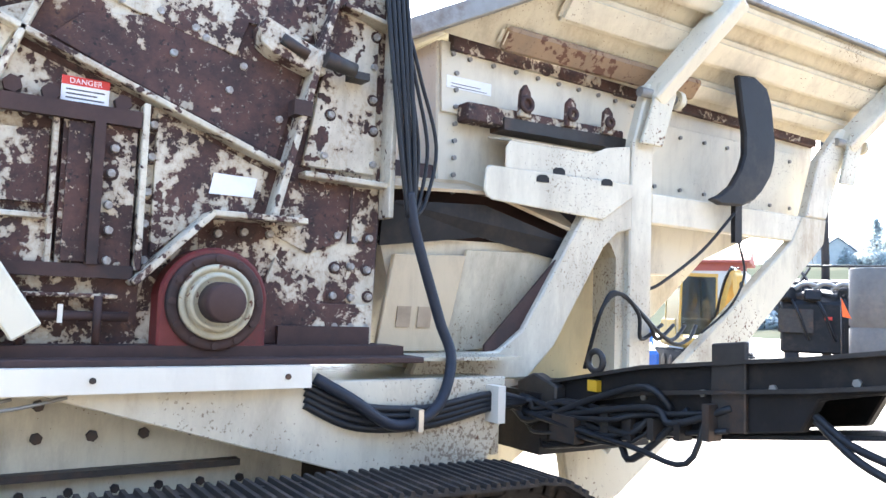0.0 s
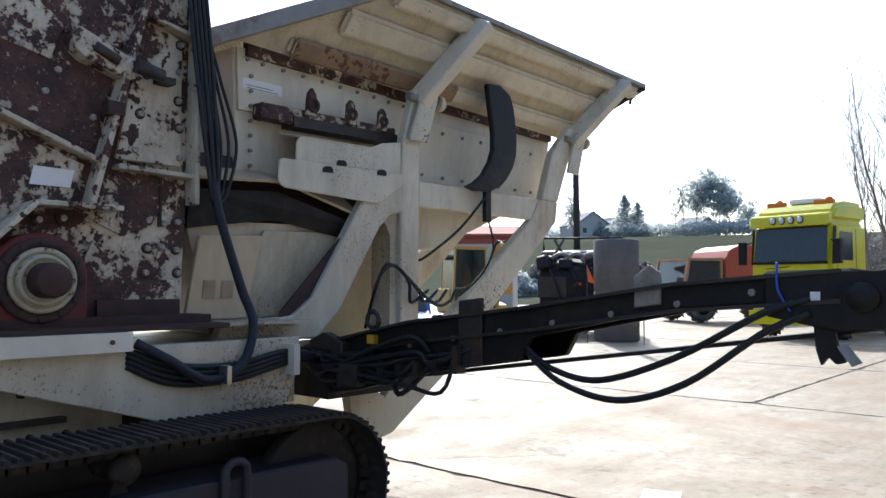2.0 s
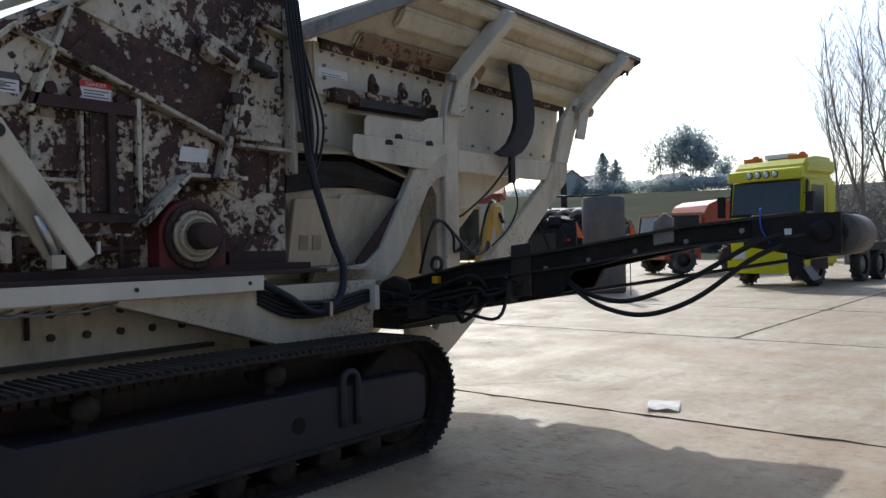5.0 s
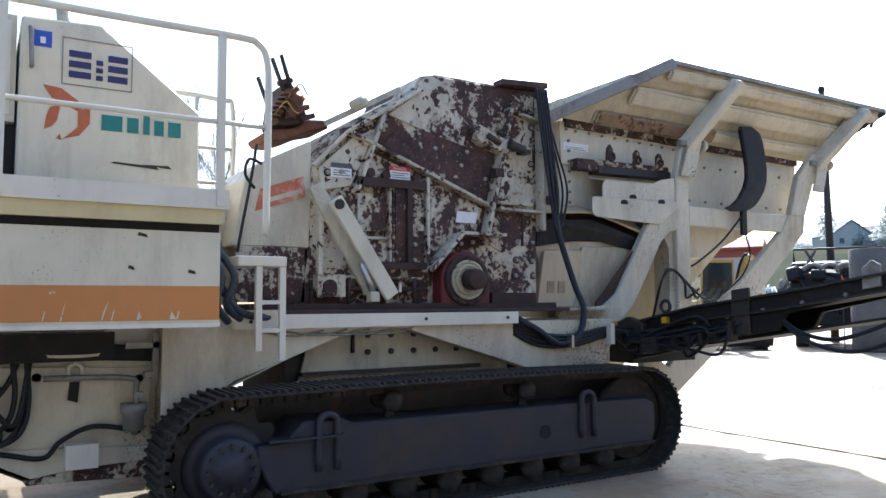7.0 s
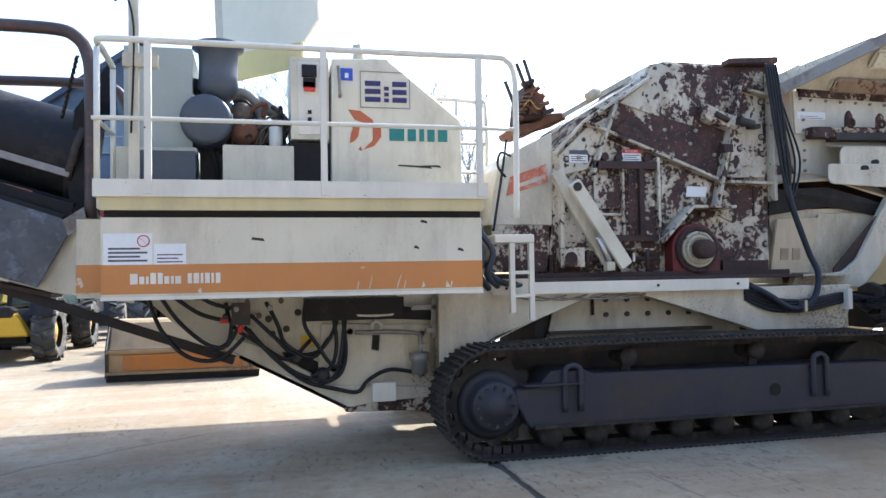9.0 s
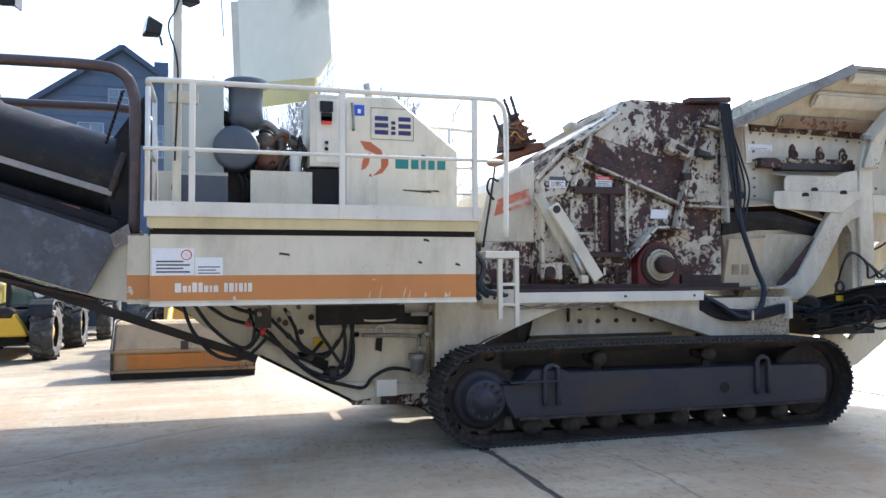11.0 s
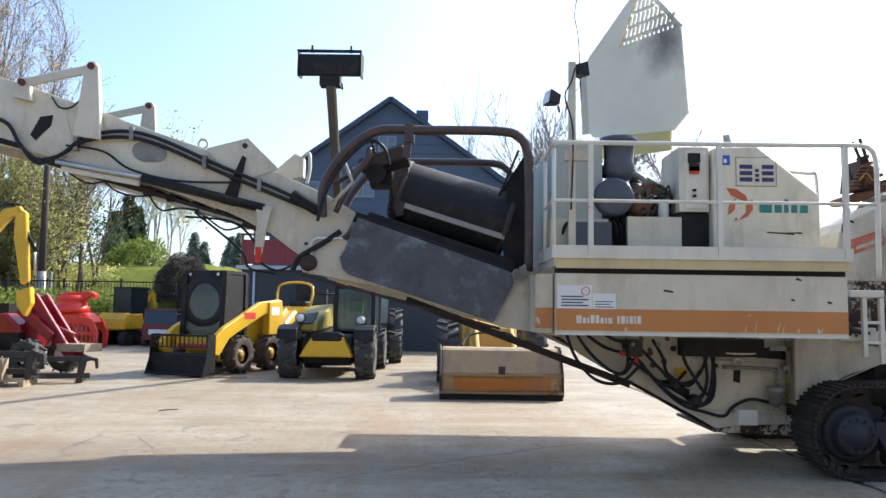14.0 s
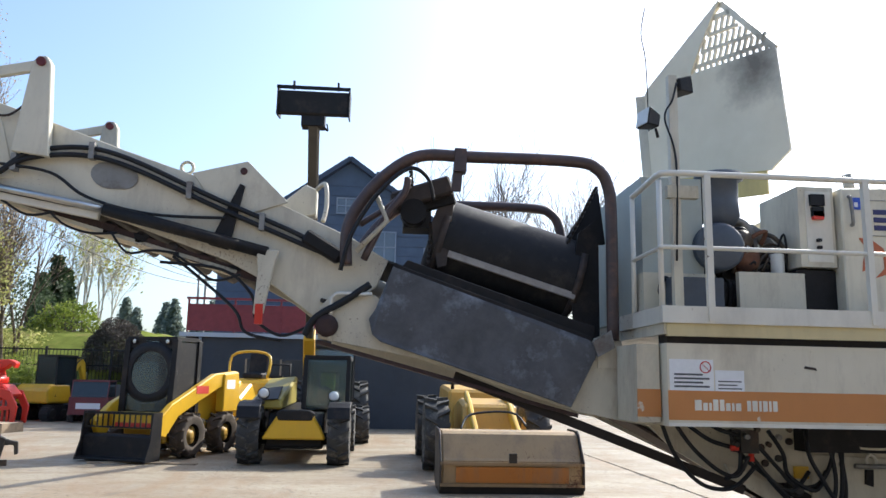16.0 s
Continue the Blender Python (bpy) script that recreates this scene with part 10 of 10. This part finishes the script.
wires = thing("overhead_wires", "thin overhead wires sagging across the sky", "wire")
for za, zb, sag in ((10.3, 8.9, 0.25), (9.9, 8.75, 0.5), (9.1, 8.5, 0.7)):
    part("wire", tube(B(), [(-22.3, 27.5, za), (-21.28, 33.9, za * 0.75 + zb * 0.25 - sag * 0.75), (-20.25, 40.25, (za + zb) / 2 - sag), (-19.2, 46.6, za * 0.25 + zb * 0.75 - sag * 0.75), (-18.2, 53, zb)], 0.022, 4, 4), BARE, wires)
    part("wire", tube(B(), [(-18.2, 53, zb), (-8, 56, zb - 0.5), (6, 60, zb + 0.4)], 0.02, 4, 4), BARE, wires)
put(wires, 0, 0)
far_pole = thing("utility_pole", "dark slim wooden pole standing beyond the hopper", "pole")
part("shaft", cyl(B(), (0, 0, 0), (0, 0.12, 9.6), 0.15, 0.1, 12), plain("tarred_wood", (0.05, 0.04, 0.035), 0.85, 0.4, 5), far_pole)
part("cap", cyl(B(), (0, 0.12, 9.6), (0, 0.12, 9.75), 0.13, 0.11, 12), BARE, far_pole)
put(far_pole, 26.2, 11.9)
wire_pole = thing("utility_pole", "slim grey utility pole far along the bank", "pole")
part("shaft", cyl(B(), (0, 0, 0), (0, 0, 9.3), 0.14, 0.1, 12), GALV, wire_pole)
part("cross_arm", box(B(), -0.7, 0.7, -0.06, 0.06, 8.85, 8.97), BARE, wire_pole)
put(wire_pole, -18.2, 53)
lampost = thing("street_lamp", "slim grey street lamp beyond the terrace", "street lamp")
part("pole", cyl(B(), (0, 0, 0), (0, 0, 7.0), 0.07, 0.05, 10), GALV, lampost)
part("arm", tube(B(), [(0, 0, 7.0), (-0.3, 0, 7.3), (-1.2, 0, 7.5)], 0.035, 6, 4), GALV, lampost)
part("head", box(B(), -1.7, -1.15, -0.12, 0.12, 7.44, 7.54), GALV, lampost, "", 0.03)
put(lampost, -14.0, 33.0, 0)
for i, (bx, by, w, h, lf) in enumerate(((-24.0, 31.0, 3.4, 2.0, LEAF_SPRING), (-26.4, 34.0, 4.0, 3.4, LEAF_SPRING), (-29.5, 29.5, 4.5, 4.0, LEAF_HEDGE), (-23.2, 41.0, 4.0, 2.0, LEAF_HEDGE), (-27.4, 43.0, 5.0, 4.2, LEAF_FIR), (-30.5, 38.0, 5.0, 4.6, LEAF_SPRING))):
    bush("bush", ("yellow-green spring shrub on the bank", "dry brown shrub on the bank", "dark green shrub on the bank", "hazy shrub on the far bank")[[LEAF_SPRING, LEAF_BUD, LEAF_HEDGE, LEAF_HAZED].index(lf) if lf is not LEAF_FIR else 2], bx - w / 2, bx + w / 2, by - w / 2, by + w / 2, h, 2600, lf, 400 + i, 0.09, True, bank_height(bx, by) - 0.1)
# trees on the bank
def bank_spot(turn, dist):
    return -4.13 + dist * math.cos(radians(turn)), -6.98 + dist * math.sin(radians(turn))


BARK_TWIG = plain("brown_twig_bark", (0.16, 0.115, 0.08), 0.9, 0.4, 6, spots=(0.3, 0.25, 0.2))
LEAF_OLIVE = leafy("olive_spruce_needles", (0.26, 0.28, 0.08), (0.48, 0.45, 0.19), 0.6)
for i, (turn, dist, h) in enumerate(((124.2, 52, 13.5), (122.9, 50, 11.8), (121.6, 53, 12.4), (120.4, 50, 12.2), (119.2, 52, 12.0), (125.6, 50, 13.5), (127.3, 52, 13.0), (118.2, 55, 10.0))):
    tx, ty = bank_spot(turn, dist)
    bare_tree(tx, ty, h * 0.89, 40 + i, "tall tree with bronze budding twigs on the bank", BARK_TWIG, bank_height(tx, ty), 4, LEAF_BUD, 6, 0.3, size=0.065, open_=0.42, kids=1, least=0.013)
for i, (turn, dist, h, wide) in enumerate(((119.6, 44, 8.4, 0.26), (118.6, 46, 7.0, 0.26), (121.0, 45, 7.6, 0.28), (122.4, 46, 6.8, 0.28), (124.5, 45, 7.4, 0.28), (126.4, 45, 7.6, 0.26))):
    tx, ty = bank_spot(turn, dist)
    conifer(tx, ty, h, 70 + i, bank_height(tx, ty), LEAF_OLIVE if i != 1 else LEAF_FIR, wide, 0.5)
for i, (turn, dist, h) in enumerate(((116.3, 43, 6.0), (115.2, 44, 6.4), (114.2, 46, 5.4), (117.0, 45, 6.6), (123.6, 41, 10.0))):
    tx, ty = bank_spot(turn, dist)
    bare_tree(tx, ty, h, 80 + i, "pale-stemmed birch with thin brown twigs", BARK_TWIG, bank_height(tx, ty), 3, LEAF_BUD, 2, 0.2, stems=2, open_=0.38, size=0.06, kids=1, least=0.012)
for i, (turn, dist, h) in enumerate(((118.0, 42, 4.6), (119.0, 41, 5.2), (120.2, 42, 5.6), (121.6, 41, 5.0), (123.0, 42, 5.6), (124.8, 41, 5.4), (126.4, 42, 5.6), (116.6, 47, 4.4))):
    tx, ty = bank_spot(turn, dist)
    bare_tree(tx, ty, h, 220 + i, "bushy tree in fresh olive leaf on the bank", BARK_TWIG, bank_height(tx, ty), 3, LEAF_OLIVE if i % 3 else LEAF_SPRING, 7, 0.3, stems=3, open_=0.55, size=0.075, kids=1, least=0.013)
for i, (turn, dist, h) in enumerate(((111.5, 66, 7.0), (110.8, 67, 7.4), (110.0, 68, 6.6), (109.2, 69, 5.6))):
    tx, ty = bank_spot(turn, dist)
    bare_tree(tx, ty, h, 60 + i, "slim birch in fresh yellow-green leaf", BIRCH, bank_height(tx, ty), 3, LEAF_SPRING, 2, 0.3, stems=2, open_=0.4, size=0.13, kids=1, least=0.018)
for i, (turn, dist, h) in enumerate(((112.6, 64, 5.8), (112.0, 66, 5.2), (113.4, 63, 4.4))):
    tx, ty = bank_spot(turn, dist)
    conifer(tx, ty, h, 76 + i, bank_height(tx, ty), None, 0.28)
for i in range(9):
    tx, ty = -37 + 1.5 * i, 90 + 3 * math.cos(i * 2)
    conifer(tx, ty, 4.6 + 1.0 * math.sin(i * 1.7), 90 + i, bank_height(tx, ty) - 0.2, LEAF_HAZED_FIR, 0.32)
# trees behind the house
for i, (tx, ty, h) in enumerate(((2.0, 43, 9.5), (4.4, 44, 10.5), (7.0, 45, 10), (10.0, 47, 10), (-1, 49, 11), (13, 48, 10))):
    bare_tree(tx, ty, h, 120 + i, "bare winter tree behind the house", BARK_HAZED, 0, 3, open_=0.5, least=0.014)
# the far right: poplars, scrub, conifers by the houses
POPLAR = plain("grey_poplar_bark", (0.2, 0.175, 0.15), 0.9, 0.3, 6)


def poplar(x, y, h, seed, lean, forks=1):
    """A bare poplar: steep limbs that climb close to the stem."""
    l = Limbs(seed, 1)
    for k in range(forks):
        d = Vector((l.r.gauss(0, 0.04), lean + (k - (forks - 1) / 2) * 0.16, 1)).normalized()
        base = Vector((0, 0.1 * k, -0.3))
        knee = base + Vector((0, lean * h * 0.25, h * 0.25))
        l.limb(base, knee, h * 0.01, h * 0.0075, 8)
        p, r = knee.copy(), h * 0.0075
        for j in range(15):
            d = (d + Vector((l.r.gauss(0, 0.05), l.r.gauss(0, 0.05), 0.03))).normalized()
            q = p + d * h * 0.05
            l.limb(p, q, r, r * 0.9, 7)
            p, r = q, r * 0.9
            for _ in range(2 if 2 < j < 11 else 1):
                a = l.r.uniform(0, 6.28)
                out = (d + Vector((math.cos(a), math.sin(a), 0.0)) * l.r.uniform(0.35, 0.75)).normalized()
                l.grow(p, out, h * l.r.uniform(0.1, 0.26) * (1.15 - j / 20), r * 0.5, 2, 0.4, 0.1, 4, 0.009)
    return l.make("tree", "tall bare poplar against the bright sky", POPLAR, LEAF_BUD, x, y, 0.0)


for i, (turn, dist, h, lean, forks) in enumerate(((10.3, 52, 14.6, 0.1, 1), (9.2, 52, 17.0, 0.02, 2), (7.7, 53, 17.4, 0.0, 2), (6.0, 52, 16.8, 0.0, 2), (4.3, 53, 16.0, -0.02, 1), (2.6, 52, 15.0, -0.03, 1))):
    px, py = far_spot(turn + 1.4, dist)
    poplar(px, py, h * 0.86, 150 + i, lean, forks)
# Scrub colour is greyed, so that haze is part of it.
SCRUB = leafy("haze_greyed_scrub", (0.15, 0.15, 0.145), (0.19, 0.188, 0.175), 0.35)
bush("scrub", "scrub under the poplars, greyed to imitate haze", 56, 63, -28, 11, 5.6, 42000, SCRUB, 160, 0.12)
for i in range(10):
    bare_tree(56 + 2 * math.sin(i * 2), -24 + 3.5 * i, 4.0 + math.sin(i * 3), 200 + i, "leafless brown tree in the scrub", BARK_HAZED, 0, 3, kids=1, least=0.014)
for i in range(9):
    tx, ty = far_spot(35.5 - 2.2 * i, 80 + 3 * math.sin(i * 2.3))
    bush("hedge", "hazy grey-green hedge beyond the yard", tx - 2.6, tx + 2.6, ty - 2.6, ty + 2.6, 2.6 + 0.7 * math.sin(i * 1.9), 1600, SCRUB if i % 3 else LEAF_HAZED, 300 + i, 0.28, True, hill_height(tx, ty) - 0.2)
for i, (turn, h) in enumerate(((27.75, 10.4), (26.8, 8.6), (29.6, 5.6))):
    tx, ty = far_spot(turn, 184)
    conifer(tx, ty, h, 170 + i, hill_height(tx, ty) - 0.3, LEAF_HAZED, 0.6)
for i, (turn, h, per) in enumerate(((24.2, 7.8, 1), (23.5, 8.6, 1), (22.8, 8.8, 2), (22.2, 8.8, 6), (21.6, 9.0, 9), (21.0, 8.8, 9), (20.5, 7.4, 8), (19.5, 4.6, 5), (31.4, 6.0, 3))):
    tx, ty = far_spot(turn, 180 + 3 * (i % 2))
    bare_tree(tx, ty, h, 180 + i, "hazy tree beside the far houses", BARK_HAZED, hill_height(tx, ty) - 0.3, 3, LEAF_HAZED, per, 0.9, size=0.42, kids=1, least=0.04)
bush("far_hedge", "hazy far hedge line", 158, 166, 36, 108, 3.4, 16000, LEAF_HAZED, 190, 0.3, False, 12.4)
